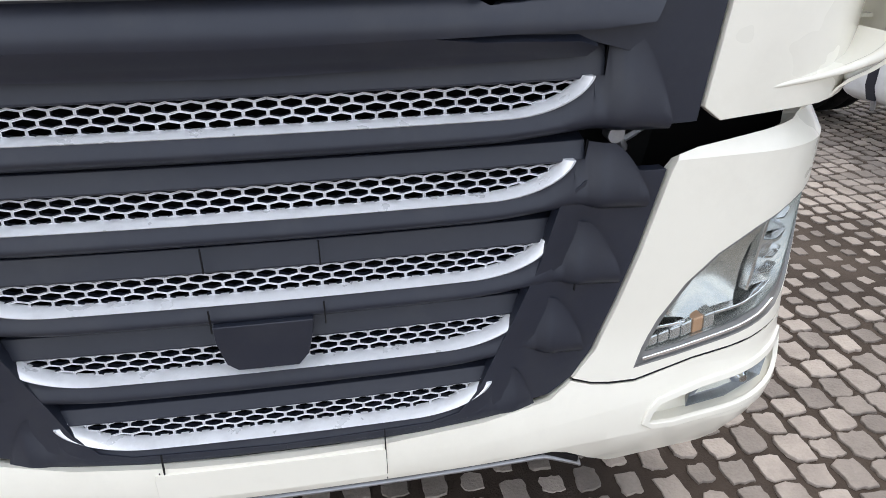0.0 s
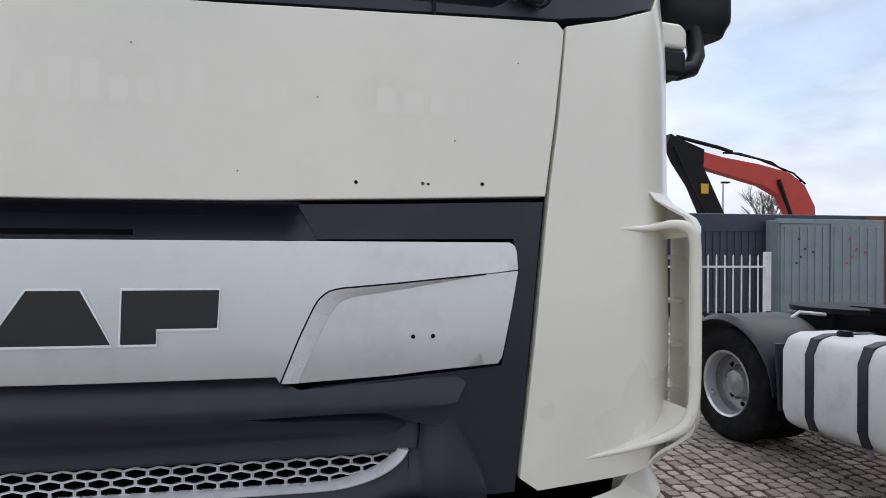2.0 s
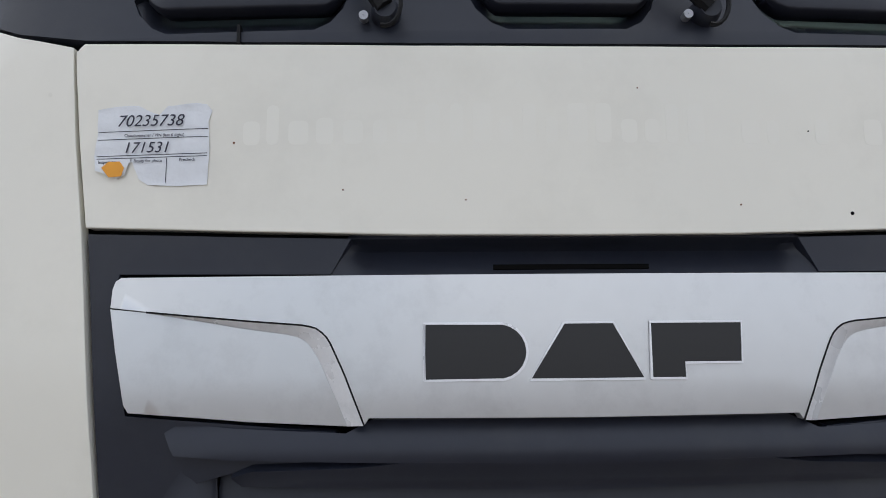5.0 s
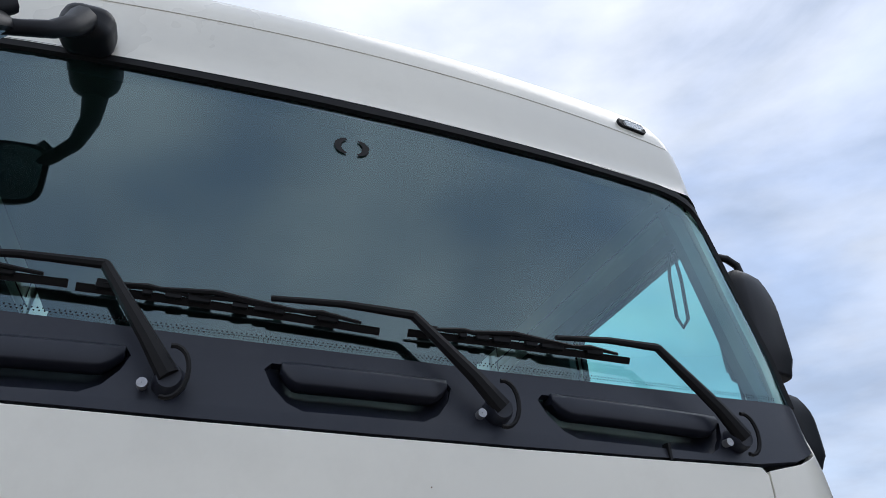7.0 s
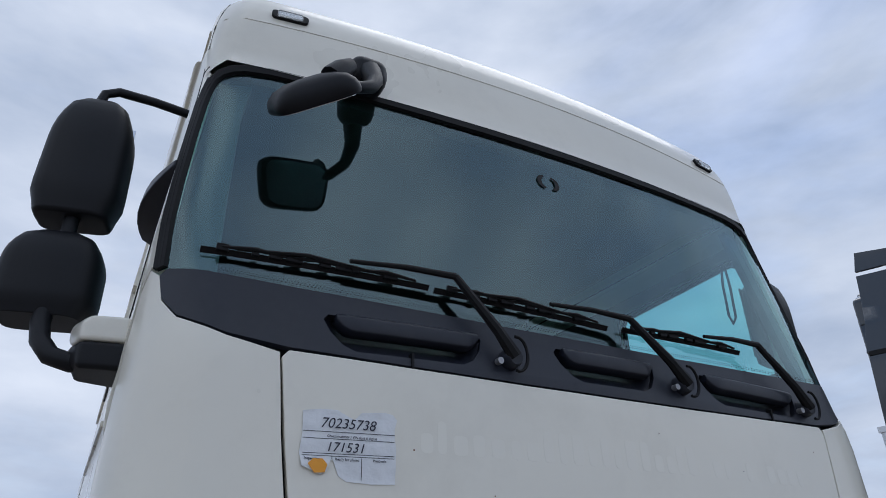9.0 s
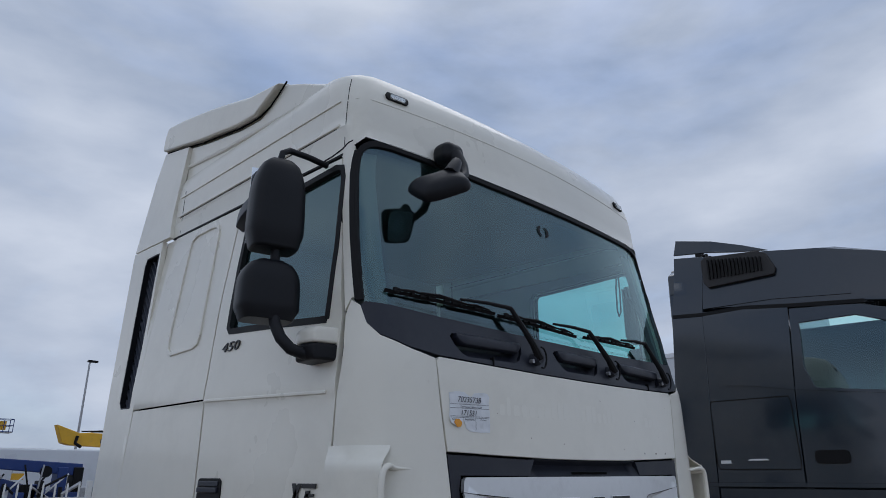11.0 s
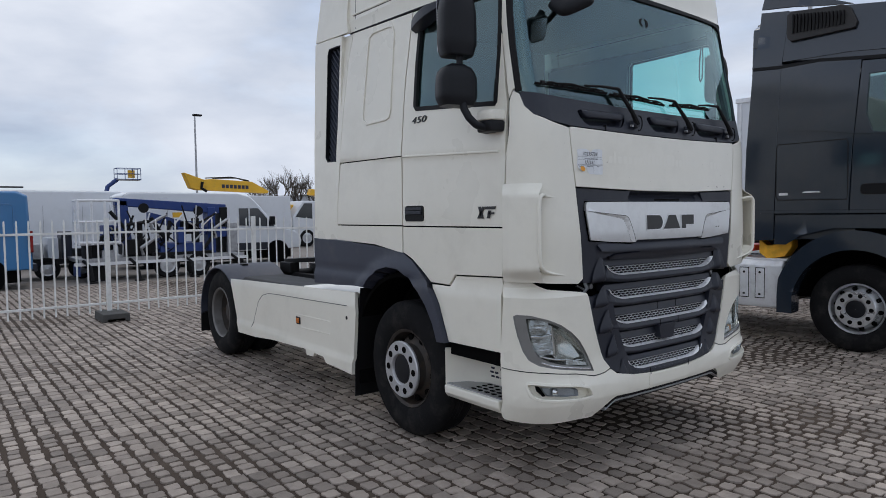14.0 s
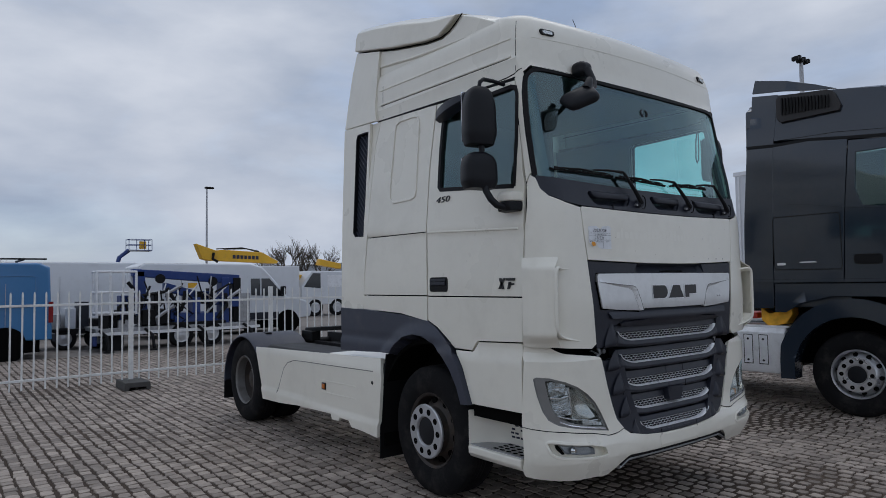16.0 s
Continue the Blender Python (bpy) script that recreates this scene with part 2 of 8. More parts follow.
def finish(name, bm, material, parent=None, label="", bevel=0.0, seg=2, sharp=38, smooth=True):
    me = bpy.data.meshes.new(name)
    bmesh.ops.recalc_face_normals(bm, faces=bm.faces)
    bm.to_mesh(me)
    bm.free()
    for k in (material if isinstance(material, (list, tuple)) else [material]):
        me.materials.append(k)
    if smooth:
        me.polygons.foreach_set("use_smooth", [True] * len(me.polygons))
        me.set_sharp_from_angle(angle=radians(sharp))
    ob = new(name, me)
    if parent:
        ob.parent = parent
    if label:
        tagged(ob, label)
    if bevel:
        mod = ob.modifiers.new("bevel", "BEVEL")
        mod.width, mod.segments, mod.limit_method, mod.angle_limit, mod.harden_normals = bevel, seg, "ANGLE", radians(40), True
    return ob


part = finish


def empty(name, m=None, label="", category="", group="", kind=""):
    ob = new(name)
    if m is not None:
        ob.matrix_world = m
    ob.empty_display_size = 0.2
    return tagged(ob, label, category, group, kind)


def inside(p, poly):
    c, j = False, len(poly) - 1
    for i in range(len(poly)):
        (x1, y1), (x2, y2) = poly[i], poly[j]
        if (y1 > p[1]) != (y2 > p[1]) and p[0] < (x2 - x1) * (p[1] - y1) / (y2 - y1) + x1:
            c = not c
        j = i
    return c


def sheet(polys, fn, thick=0.02, step=0.08, holes=(), bm=None, off=0.0, inward=True):
    """Flat outlines in two coordinates, cut into a grid, laid on a skin fn(u, v) and given thickness."""
    own = bmesh.new()
    for poly in polys:
        area = sum(a[0] * b[1] - b[0] * a[1] for a, b in zip(poly, poly[1:] + poly[:1]))
        poly = poly if area > 0 else poly[::-1]
        own.faces.new([own.verts.new((u, v, 0)) for u, v in poly])
    bmesh.ops.remove_doubles(own, verts=own.verts, dist=1e-5)
    us, vs = [v.co.x for v in own.verts], [v.co.y for v in own.verts]

    def cut(co, no):
        bmesh.ops.bisect_plane(own, geom=own.verts[:] + own.edges[:] + own.faces[:], plane_co=co, plane_no=no, dist=1e-5)
    for hole in holes:
        for (x1, y1), (x2, y2) in zip(hole, hole[1:] + hole[:1]):
            cut((x1, y1, 0), (y1 - y2, x2 - x1, 0))
    if holes:
        gone = [f for f in own.faces if any(inside(f.calc_center_median()[:2], h) for h in holes)]
        bmesh.ops.delete(own, geom=gone, context="FACES")
    su = step if isinstance(step, (tuple, list)) else (step, step)
    for k in range(int(math.floor(min(us) / su[0])) + 1, int(math.ceil(max(us) / su[0]))):
        cut((k * su[0], 0, 0), (1, 0, 0))
    for k in range(int(math.floor(min(vs) / su[1])) + 1, int(math.ceil(max(vs) / su[1]))):
        cut((0, k * su[1], 0), (0, 1, 0))
    def dented(f):
        c = [v.co for v in f.verts]
        return any((c[i - 1] - c[i - 2]).cross(c[i] - c[i - 1]).z < 1e-9 for i in range(len(c)))
    big = [f for f in own.faces if len(f.verts) > 4 or dented(f)]
    if big:
        bmesh.ops.triangulate(own, faces=big)
    flat = {v: (v.co.x, v.co.y) for v in own.verts}
    place, normal = {}, {}
    for v, (u, w) in flat.items():
        p = Vector(fn(u, w))
        e = 2e-3
        n = (Vector(fn(u + e, w)) - Vector(fn(u - e, w))).cross(Vector(fn(u, w + e)) - Vector(fn(u, w - e))).normalized()
        place[v], normal[v] = p, n
    for v in own.verts:
        v.co = place[v] + normal[v] * off
    if thick:
        faces = own.faces[:]
        res = bmesh.ops.extrude_face_region(own, geom=faces, use_keep_orig=True)
        fresh = [g for g in res["geom"] if isinstance(g, bmesh.types.BMVert)]
        old = list(place)
        key = {tuple(round(c, 5) for c in v.co): v for v in old}
        for v in fresh:
            src = key.get(tuple(round(c, 5) for c in v.co))
            v.co = v.co - normal[src] * thick if src else v.co
    if bm is None:
        return own
    me = bpy.data.meshes.new("tmp")
    own.to_mesh(me)
    own.free()
    bm.from_mesh(me)
    bpy.data.meshes.remove(me)
    return bm


def flip_x(bm):
    for v in bm.verts:
        v.co.x = -v.co.x
    bmesh.ops.reverse_faces(bm, faces=bm.faces)
    return bm


def flipped(poly):
    return [(-u, v) for u, v in reversed(poly)]


def box(bm, lo, hi, taper=0.0):
    (x0, y0, z0), (x1, y1, z1) = lo, hi
    v = [bm.verts.new((x, y, z)) for z in (z0, z1) for y in (y0, y1) for x in (x0, x1)]
    for q in ((0, 2, 3, 1), (4, 5, 7, 6), (0, 1, 5, 4), (2, 6, 7, 3), (0, 4, 6, 2), (1, 3, 7, 5)):
        bm.faces.new([v[i] for i in q])
    return v


def lathe(bm, profile, axis="x", center=(0, 0, 0), n=48):
    """Turns a profile of (along, radius) round an axis."""
    rings = []
    for a, r in profile:
        ring = []
        for k in range(n):
            t = 2 * math.pi * k / n
            c, s = r * math.cos(t), r * math.sin(t)
            p = {"x": (a, c, s), "y": (s, a, c), "z": (c, s, a)}[axis]
            ring.append(bm.verts.new(Vector(p) + Vector(center)))
        rings.append(ring)
    for a, b in zip(rings, rings[1:]):
        for k in range(n):
            bm.faces.new((a[k], a[(k + 1) % n], b[(k + 1) % n], b[k]))
    return rings


def tube(bm, pts, radius, n=10, caps=True):
    """A round tube along points; radius may be one number or one for each point."""
    pts = [Vector(p) for p in pts]
    rad = radius if isinstance(radius, (list, tuple)) else [radius] * len(pts)
    rings, side = [], None
    for i, p in enumerate(pts):
        d = (pts[min(i + 1, len(pts) - 1)] - pts[max(i - 1, 0)]).normalized()
        ref = side if side is not None else (Vector((0, 0, 1)) if abs(d.z) < 0.9 else Vector((1, 0, 0)))
        a = d.cross(ref).normalized()
        b = a.cross(d).normalized()
        side = b
        rings.append([bm.verts.new(p + rad[i] * (math.cos(2 * math.pi * k / n) * a + math.sin(2 * math.pi * k / n) * b)) for k in range(n)])
    for r, q in zip(rings, rings[1:]):
        for k in range(n):
            bm.faces.new((r[k], r[(k + 1) % n], q[(k + 1) % n], q[k]))
    if caps:
        bm.faces.new(rings[0][::-1])
        bm.faces.new(rings[-1])
    return rings


def loft(bm, sections, closed=True, caps=True):
    rings = [[bm.verts.new(p) for p in s] for s in sections]
    n = len(rings[0])
    for a, b in zip(rings, rings[1:]):
        for k in range(n if closed else n - 1):
            bm.faces.new((a[k], a[(k + 1) % n], b[(k + 1) % n], b[k]))
    if caps and closed:
        bm.faces.new(rings[0][::-1])
        bm.faces.new(rings[-1])
    return rings


def rounded(x0, z0, x1, z1, r, n=5):
    out = []
    for cx, cz, a0 in ((x1 - r, z1 - r, 0), (x0 + r, z1 - r, 90), (x0 + r, z0 + r, 180), (x1 - r, z0 + r, 270)):
        out += [(cx + r * math.cos(radians(a0 + 90 * k / n)), cz + r * math.sin(radians(a0 + 90 * k / n))) for k in range(n + 1)]
    return out


def ribbon(bm, path, fn, width, thick, off=0.0):
    """A raised or sunk line of constant width along a path of (u, v) on a skin."""
    secs = []
    for i, (u, v) in enumerate(path):
        e = 2e-3
        p = Vector(fn(u, v))
        n = (Vector(fn(u + e, v)) - Vector(fn(u - e, v))).cross(Vector(fn(u, v + e)) - Vector(fn(u, v - e))).normalized()
        a, b = Vector(fn(*path[max(i - 1, 0)])), Vector(fn(*path[min(i + 1, len(path) - 1)]))
        w = n.cross((b - a).normalized()).normalized() * width / 2
        secs.append([p - w + n * (off - thick), p + w + n * (off - thick), p + w * 0.8 + n * off, p - w * 0.8 + n * off])
    loft(bm, secs)


def dense(path, step=0.05):
    out = [path[0]]
    for (a, b), (c, d) in zip(path, path[1:]):
        k = max(1, int(math.hypot(c - a, d - b) / step))
        out += [(a + (c - a) * i / k, b + (d - b) * i / k) for i in range(1, k + 1)]
    return out

# ---- the white truck: front ----
truck = empty("tractor_truck", None, "cream white two-axle tractor truck with anthracite grille, parked", "truck")
cab = truck


def both(name, polys, fn, material, thick=0.02, step=0.08, holes=(), bevel=0.006, off=0.0, label="", parent=None, sharp=38):
    """The same panel on the right and on the left side."""
    out = []
    for side in (1, -1):
        bm = sheet(polys, fn, thick, step, holes, off=off)
        if side < 0:
            flip_x(bm)
        out.append(part(name, bm, material, parent or truck, label, bevel, sharp=sharp))
    return out


def mid(pts):
    """An outline given for the right half, closed over the middle."""
    return pts + [(-u, v) for u, v in reversed(pts) if abs(u) > 1e-6]


# white front flap
hood = part("front_flap", sheet([mid([(0, 1.775), (.30, 1.777), (.60, 1.786), (.887, 1.797), (.910, 1.96), (.930, 2.135), (.915, 2.152), (.60, 2.141), (.30, 2.134), (0, 2.132)])],
            wrap, 0.03, 0.07), M_WHITE, truck, "cream white front flap with faint lettering shadows", 0.007, 3)
# corner panels between front flap and doors
corner_poly = [(.935, 2.145), (.917, 1.96), (.894, 1.79), (.862, 1.50), (.835, 1.240), (.874, 1.212), (1.10, 1.228), (side_s(.262, 1.255), 1.255), (side_s(.258, 1.5), 1.5),
               (side_s(.240, 2.0), 2.0), (side_s(.224, 2.30), 2.30), (1.262, 2.36), (1.228, 2.335), (1.212, 2.265), (1.165, 2.215), (1.05, 2.172)]
both("corner_panel", [corner_poly], wrap, M_WHITE, 0.025, (0.05, 0.07), bevel=0.006)
# windscreen pillars
pillar_poly = [(1.240, 2.372), (1.262, 2.366), (side_s(.226, 2.308), 2.318), (1.286, 2.56), (1.274, 2.82), (1.250, 3.03), (1.262, 3.052), (1.20, 3.10), (1.175, 3.075), (1.192, 2.96), (1.214, 2.80), (1.228, 2.64), (1.236, 2.45)]
both("pillar", [pillar_poly], wrap, M_WHITE, 0.03, (0.02, 0.1), bevel=0.005)

# dark surround of the grille
edge = [(.885, 1.788), (.853, 1.50), (.826, 1.215), (.800, 1.128), (.782, 1.118), (.740, .955), (.70, .83), (.660, .727), (.615, .665), (.562, .630), (.41, .603), (.20, .588), (0, .584)]
GZ = (1.240, 1.085, .921, .763, .616)          # lower edge of the bright trim of each row
GX = (.612, .588, .553, .503, .431)            # outer end of the bright trim


def grille_back(s, z):
    x, y, z2 = wrap(s, z)
    return x, y + .085, z2


# Black sheet in place of the shade deep behind the bars.
part("grille_backing", sheet([mid([(.83, 1.78), (.80, 1.22), (.76, 1.10), (.70, .93), (.62, .72), (.50, .62), (.25, .60), (0, .60)])], grille_back, 0.01, 0.15), M_BLACK, truck, "black sheet in place of the shade behind the grille")
def sunk(d):
    def fn(s, z):
        x, y, z2 = wrap(s, z)
        return x, y + d, z2
    return fn


both("surround", [[(.405, 1.772), (.44, 1.708), (.82, 1.712), (.832, 1.66), (.795, 1.465), (.43, 1.437), (.39, 1.38), (.60, 1.37), (.69, 1.345), (.665, 1.225), (.70, 1.214), (.79, 1.212), (.826, 1.213), (.853, 1.50), (.884, 1.787), (.60, 1.777)]],
     sunk(.006), M_DARK, 0.03, 0.06, bevel=0.005)
both("lower_surround", [[(.57, 1.08), (.655, 1.150), (.684, 1.139), (.705, 1.128), (.728, 1.123), (.778, 1.122), (.736, .955), (.696, .83), (.656, .727), (.612, .668), (.56, .634), (.41, .607), (.20, .592), (0, .588), (0, .60), (.30, .606), (.36, .62), (.40, .66), (.47, .80), (.53, .95), (.56, 1.06)]],
     sunk(.008), M_DARK, 0.03, 0.06, bevel=0.004)
# recess above the badge panel and the lip below it
def recess_fn(s, z):
    x, y, z2 = wrap(s, z)
    k = min(1, max(0, (.44 - abs(s)) / .06)) * min(1, max(0, (1.773 - z) / .012))
    return x, y + .010 + .045 * k * (1 - .75 * min(1, max(0, (1.75 - z) / .045))), z2


part("badge_recess", sheet([[(-.445, 1.706), (.445, 1.706), (.41, 1.772), (-.41, 1.772)]], recess_fn, 0.01, 0.012), M_DARK, truck)


def lip_fn(s, z):
    x, y, z2 = wrap(s, z)
    k = math.sin(math.pi * min(1, max(0, (1.455 - z) / .11)))
    return x, y + .012 - .030 * k, z2


part("badge_lip", sheet([mid([(0, 1.385), (.30, 1.39), (.39, 1.38), (.57, 1.374), (.605, 1.362), (.59, 1.345), (0, 1.335)][::-1]), mid([(0, 1.46), (.36, 1.46), (.41, 1.436), (.60, 1.444), (.70, 1.452), (.722, 1.438), (.70, 1.402), (.60, 1.394), (.30, 1.388), (0, 1.384)][::-1])], lip_fn, 0.02, (0.08, 0.014)), M_DARK, truck)

# bright badge panel with its two sculpted wings
def resample(path, n):
    d = [0.0]
    for p, q in zip(path, path[1:]):
        d.append(d[-1] + math.hypot(q[0] - p[0], q[1] - p[1]))
    t = np.linspace(0, d[-1], n)
    return list(zip(np.interp(t, d, [p[0] for p in path]), np.interp(t, d, [p[1] for p in path])))


def proud(d):
    return lambda s, z: (wrap(s, z)[0], wrap(s, z)[1] - d, z)


WING_TOP = [(.378, 1.450), (.412, 1.535), (.436, 1.586), (.446, 1.602), (.460, 1.613), (.480, 1.619), (.580, 1.627), (.760, 1.644)]
WING_LOW = [(.408, 1.447), (.426, 1.490), (.458, 1.560), (.476, 1.587), (.492, 1.598), (.515, 1.604), (.600, 1.616), (.760, 1.6435)]
main_out = [(0, 1.460), (.37, 1.462)] + WING_TOP + [(.825, 1.652), (.823, 1.685), (.818, 1.699), (.808, 1.705), (.60, 1.705), (.30, 1.705), (0, 1.705)]
badge_panel = part("badge_panel", sheet([mid(main_out)], proud(.012), 0.02, (0.05, 0.03)), M_SILVER, truck, "satin silver badge panel, scuffed and stone-chipped", 0.002)


def field_fn(s, z):
    x, y, z2 = wrap(s, z)
    return x, y - .012 + .014 * min(1, max(0, (.814 - abs(s)) / .16)), z2


for sx in (-1, 1):
    fld = WING_LOW + [(.825, 1.650), (.812, 1.58), (.792, 1.485), (.784, 1.472), (.580, 1.455)]
    bm = sheet([fld], field_fn, 0.01, (0.03, 0.03))
    part("wing_field", flip_x(bm) if sx < 0 else bm, M_SILVER, badge_panel, "", 0.001)
    bm = bmesh.new()
    A, B = resample(WING_TOP, 40), resample(WING_LOW, 40)
    rows = []
    for (u, v), (p, q) in zip(A, B):
        a0, b0 = Vector(proud(.0125)(u, v)), Vector(field_fn(p, q))
        rows.append([a0, a0.lerp(b0, .35) + Vector((0, -.002, 0)), a0.lerp(b0, .7) + Vector((0, -.001, 0)), b0 + Vector((0, -.0005, 0))])
    loft(bm, rows, False, False)
    part("wing_ridge", flip_x(bm) if sx < 0 else bm, M_RIDGE, badge_panel, "blade-shaped ridge, whitened for its highlight")
    bm = bmesh.new()
    ribbon(bm, [(sx * u, v) for u, v in A], proud(.0122), .0035, .002, .0006)
    part("wing_groove", bm, M_SEAL, badge_panel)
for hx in (.619, .657):
    bm = bmesh.new()
    lathe(bm, [(-.002, .0001), (-.002, .004), (.004, .004)], "y", (hx, wrap(hx, 1.527)[1] + .0005, 1.527), 10)
    part("rivet_hole", bm, M_BLACK, badge_panel)


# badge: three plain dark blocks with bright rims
def block(name, outline, parent, off=.016):
    ob = part(name, sheet([outline], lambda s, z: (s, wrap(s, z)[1] - off, z), 0.004, 0.3), M_BADGE, parent, "dark badge block with a bright rim", 0.0008)
    bm = bmesh.new()
    ribbon(bm, outline + outline[:2], lambda s, z: (s, wrap(s, z)[1] - off, z), .005, .004, .0015)
    part("rim", bm, M_TRIM, ob)
    return ob


arc = [(-.15 + .05 * math.cos(radians(a)), 1.572 + .048 * math.sin(radians(a))) for a in range(-80, 81, 16)]
block("badge_block", [(-.276, 1.620), (-.276, 1.524)] + arc, badge_panel)
block("badge_block", [(-.096, 1.524), (.100, 1.524), (.050, 1.620), (-.036, 1.620)], badge_panel)
block("badge_block", [(.112, 1.524), (.172, 1.524), (.172, 1.550), (.272, 1.550), (.275, 1.620), (.114, 1.620)], badge_panel)


# ---- grille bars ----
TIP = (.766, .742, .700, .632, .530)            # outer tip of each fairing
BAND = (1.385, GZ[0] - .050, GZ[1] - .050, GZ[2] - .050, GZ[3] - .050)


def trim_edges(row):
    """Outer and inner edge of the bright trim, right half, from the middle to the curled end."""
    zt, gx = GZ[row], GX[row]
    out = [((gx - .165) * k / 12, zt) for k in range(12)]
    inn = [((gx - .183) * k / 12, zt + .0085) for k in range(12)]
    for k in range(19):
        a = radians(80) * k / 18
        u, v = math.sin(a) / math.sin(radians(80)), (1 - math.cos(a)) / (1 - math.cos(radians(80)))
        out.append((gx - .165 + .167 * u, zt + .068 * v))
        inn.append((gx - .183 + .163 * u, zt + .0085 + .0595 * v))
    return out, inn


def ease(k):
    k = min(1.0, max(0.0, k))
    return k * k * (3 - 2 * k)


def row_skin(s, z):
    """The grille rows stand a little behind the cab skin."""
    x, y, z2 = wrap(s, z)
    return x, y + .018, z2


for row in range(5):
    zt, gx, tip, up = GZ[row], GX[row], TIP[row], BAND[row]
    join = gx + .026
    outer, inner = trim_edges(row)
    # band above the mesh
    bm = bmesh.new()
    secs = []
    for s in np.linspace(-join, join, 41):
        y0 = row_skin(s, zt)[1]
        secs.append([(s, y0 + .080, up + .004), (s, y0 + .026, up - .006), (s, y0 + .012, zt + .063), (s, y0 + .016, zt + .059), (s, y0 + .080, zt + .059)])
    loft(bm, secs, True, True)
    bar = part("grille_bar", bm, M_DARK, truck, "dark grille bar with honeycomb inlay and bright trim", 0.002)
    # lip below the trim, running out into a fairing at both ends
    bm = bmesh.new()
    cols = sorted(set(list(np.linspace(0, gx - .17, 14)) + list(np.linspace(gx - .165, gx, 22)) + [gx + .004, gx + .022, gx + .028] + list(np.linspace(gx + .034, tip, 22))))
    half = []
    for a in cols:
        y0 = row_skin(a, zt)[1]
        k = max(0.0, (a - join) / (tip - join))
        y0 -= (.026 if row < 4 else .012) * ease((a - gx - .01) / .05)
        low = zt - .050 + .016 * ease((a - gx + .2) / .25)
        if a <= gx + .003:
            top = float(np.interp(a, [p[0] for p in outer], [p[1] for p in outer]))
            deep = -.002
        elif a < gx + .025:
            top, deep = zt + .067, .008
        else:
            f = max(0.0, (k - .34) / .66)
            top = up - .004 - (up - .004 - low - .030) * (.30 * f + .70 * f ** 1.7)
            deep = .014 - .004 * k
            if k > .93:
                top -= .010 * (k - .93) / .07
        bulge = 1.0 - ease(k) * .75
        col = []
        for t in np.linspace(0, 1, 15):
            t = t ** 1.25
            d = (top - low) * (1 - t)
            r = min(1.0, d / .024)
            prof = -.012 + .034 * (1 - r) ** 2.2
            climb = ease((d - .026) / max(.03, (top - low) - .026)) if top - low > .06 else ease((d - .02) / .035)
            yy = prof + (deep + .012) * climb
            yy = yy * bulge + (1 - bulge) * .003
            col.append((a, y0 + yy, top - (top - low) * t))
        col.append((a, y0 + .085, low + .004))
        half.append(col)
    both_sides = [[(-x, y, z) for x, y, z in c] for c in reversed(half[1:])] + half
    loft(bm, both_sides, False, False)
    part("lip", bm, M_DARK, bar, "", 0.0, sharp=60)
    # bright trim
    bm = bmesh.new()
    secs = []
    for (u, v), (p, q) in zip(outer, inner):
        yo, yi = row_skin(u, zt)[1], row_skin(p, zt)[1]
        secs.append([(u, yo + .03, v), (u, yo - .0035, v), (u * .75 + p * .25, yo - .006, v * .75 + q * .25), (u * .3 + p * .7, yi + .004, v * .3 + q * .7), (p, yi + .016, q), (p, yi + .03, q)])
    secs = [[(-x, y, z) for x, y, z in c] for c in reversed(secs[1:])] + secs
    loft(bm, secs, True, True)
    part("bright_trim", bm, M_TRIM, bar, "satin aluminium trim strip", 0.0, sharp=30)
    # honeycomb
    bm = bmesh.new()
    p, r = .0405, .0153
    for row2 in range(-1, 4):
        for c in range(-16, 17):
            cx = (c + (.5 if row2 % 2 else 0)) * p
            cz = zt + .0145 + row2 * r
            if abs(cx) > gx - .012 or cz < float(np.interp(abs(cx), [q[0] for q in outer], [q[1] for q in outer])) - .012:
                continue
            out = [(.5, -.333), (.5, .333), (0, .667), (-.5, .333), (-.5, -.333), (0, -.667)]
            inn = [(.428, -.245), (.428, .245), (0, .515), (-.428, .245), (-.428, -.245), (0, -.515)]
            yy = row_skin(cx, zt)[1] + .025
            A = [bm.verts.new((cx + u * p, yy + .0015, cz + v * r)) for u, v in out]
            B = [bm.verts.new((cx + u * p, yy, cz + v * r)) for u, v in inn]
            C = [bm.verts.new((cx + u * p, yy + .012, cz + v * r)) for u, v in inn]
            for i in range(6):
                j = (i + 1) % 6
                bm.faces.new((A[i], A[j], B[j], B[i]))
                # dark inner walls: the shade inside the cells put into colour
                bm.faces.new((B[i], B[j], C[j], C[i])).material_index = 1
    part("honeycomb", bm, [M_MESH, M_DARK], bar, "pale grey honeycomb mesh with cell walls darkened as shade", smooth=False)
    # upright joints where the band ends and the fairing begins
    for sx in (-1, 1):
        bm = bmesh.new()
        ribbon(bm, dense([(sx * (join + .001), zt + .066), (sx * (join + .004), up - .004)], .03), lambda s, z: (s, row_skin(s, zt)[1] + .017, z), .004, .004, .002)
        part("bar_joint", bm, M_SEAL, bar)
# camera cover in the fourth row
part("sensor_cover", sheet([[(-.105, .885), (-.104, .85), (-.09, .80), (-.07, .785), (.045, .785), (.066, .81), (.078, .86), (.08, .885)]], sunk(-.004), 0.05, 0.03), M_DARK, truck, "black sensor cover", 0.006)
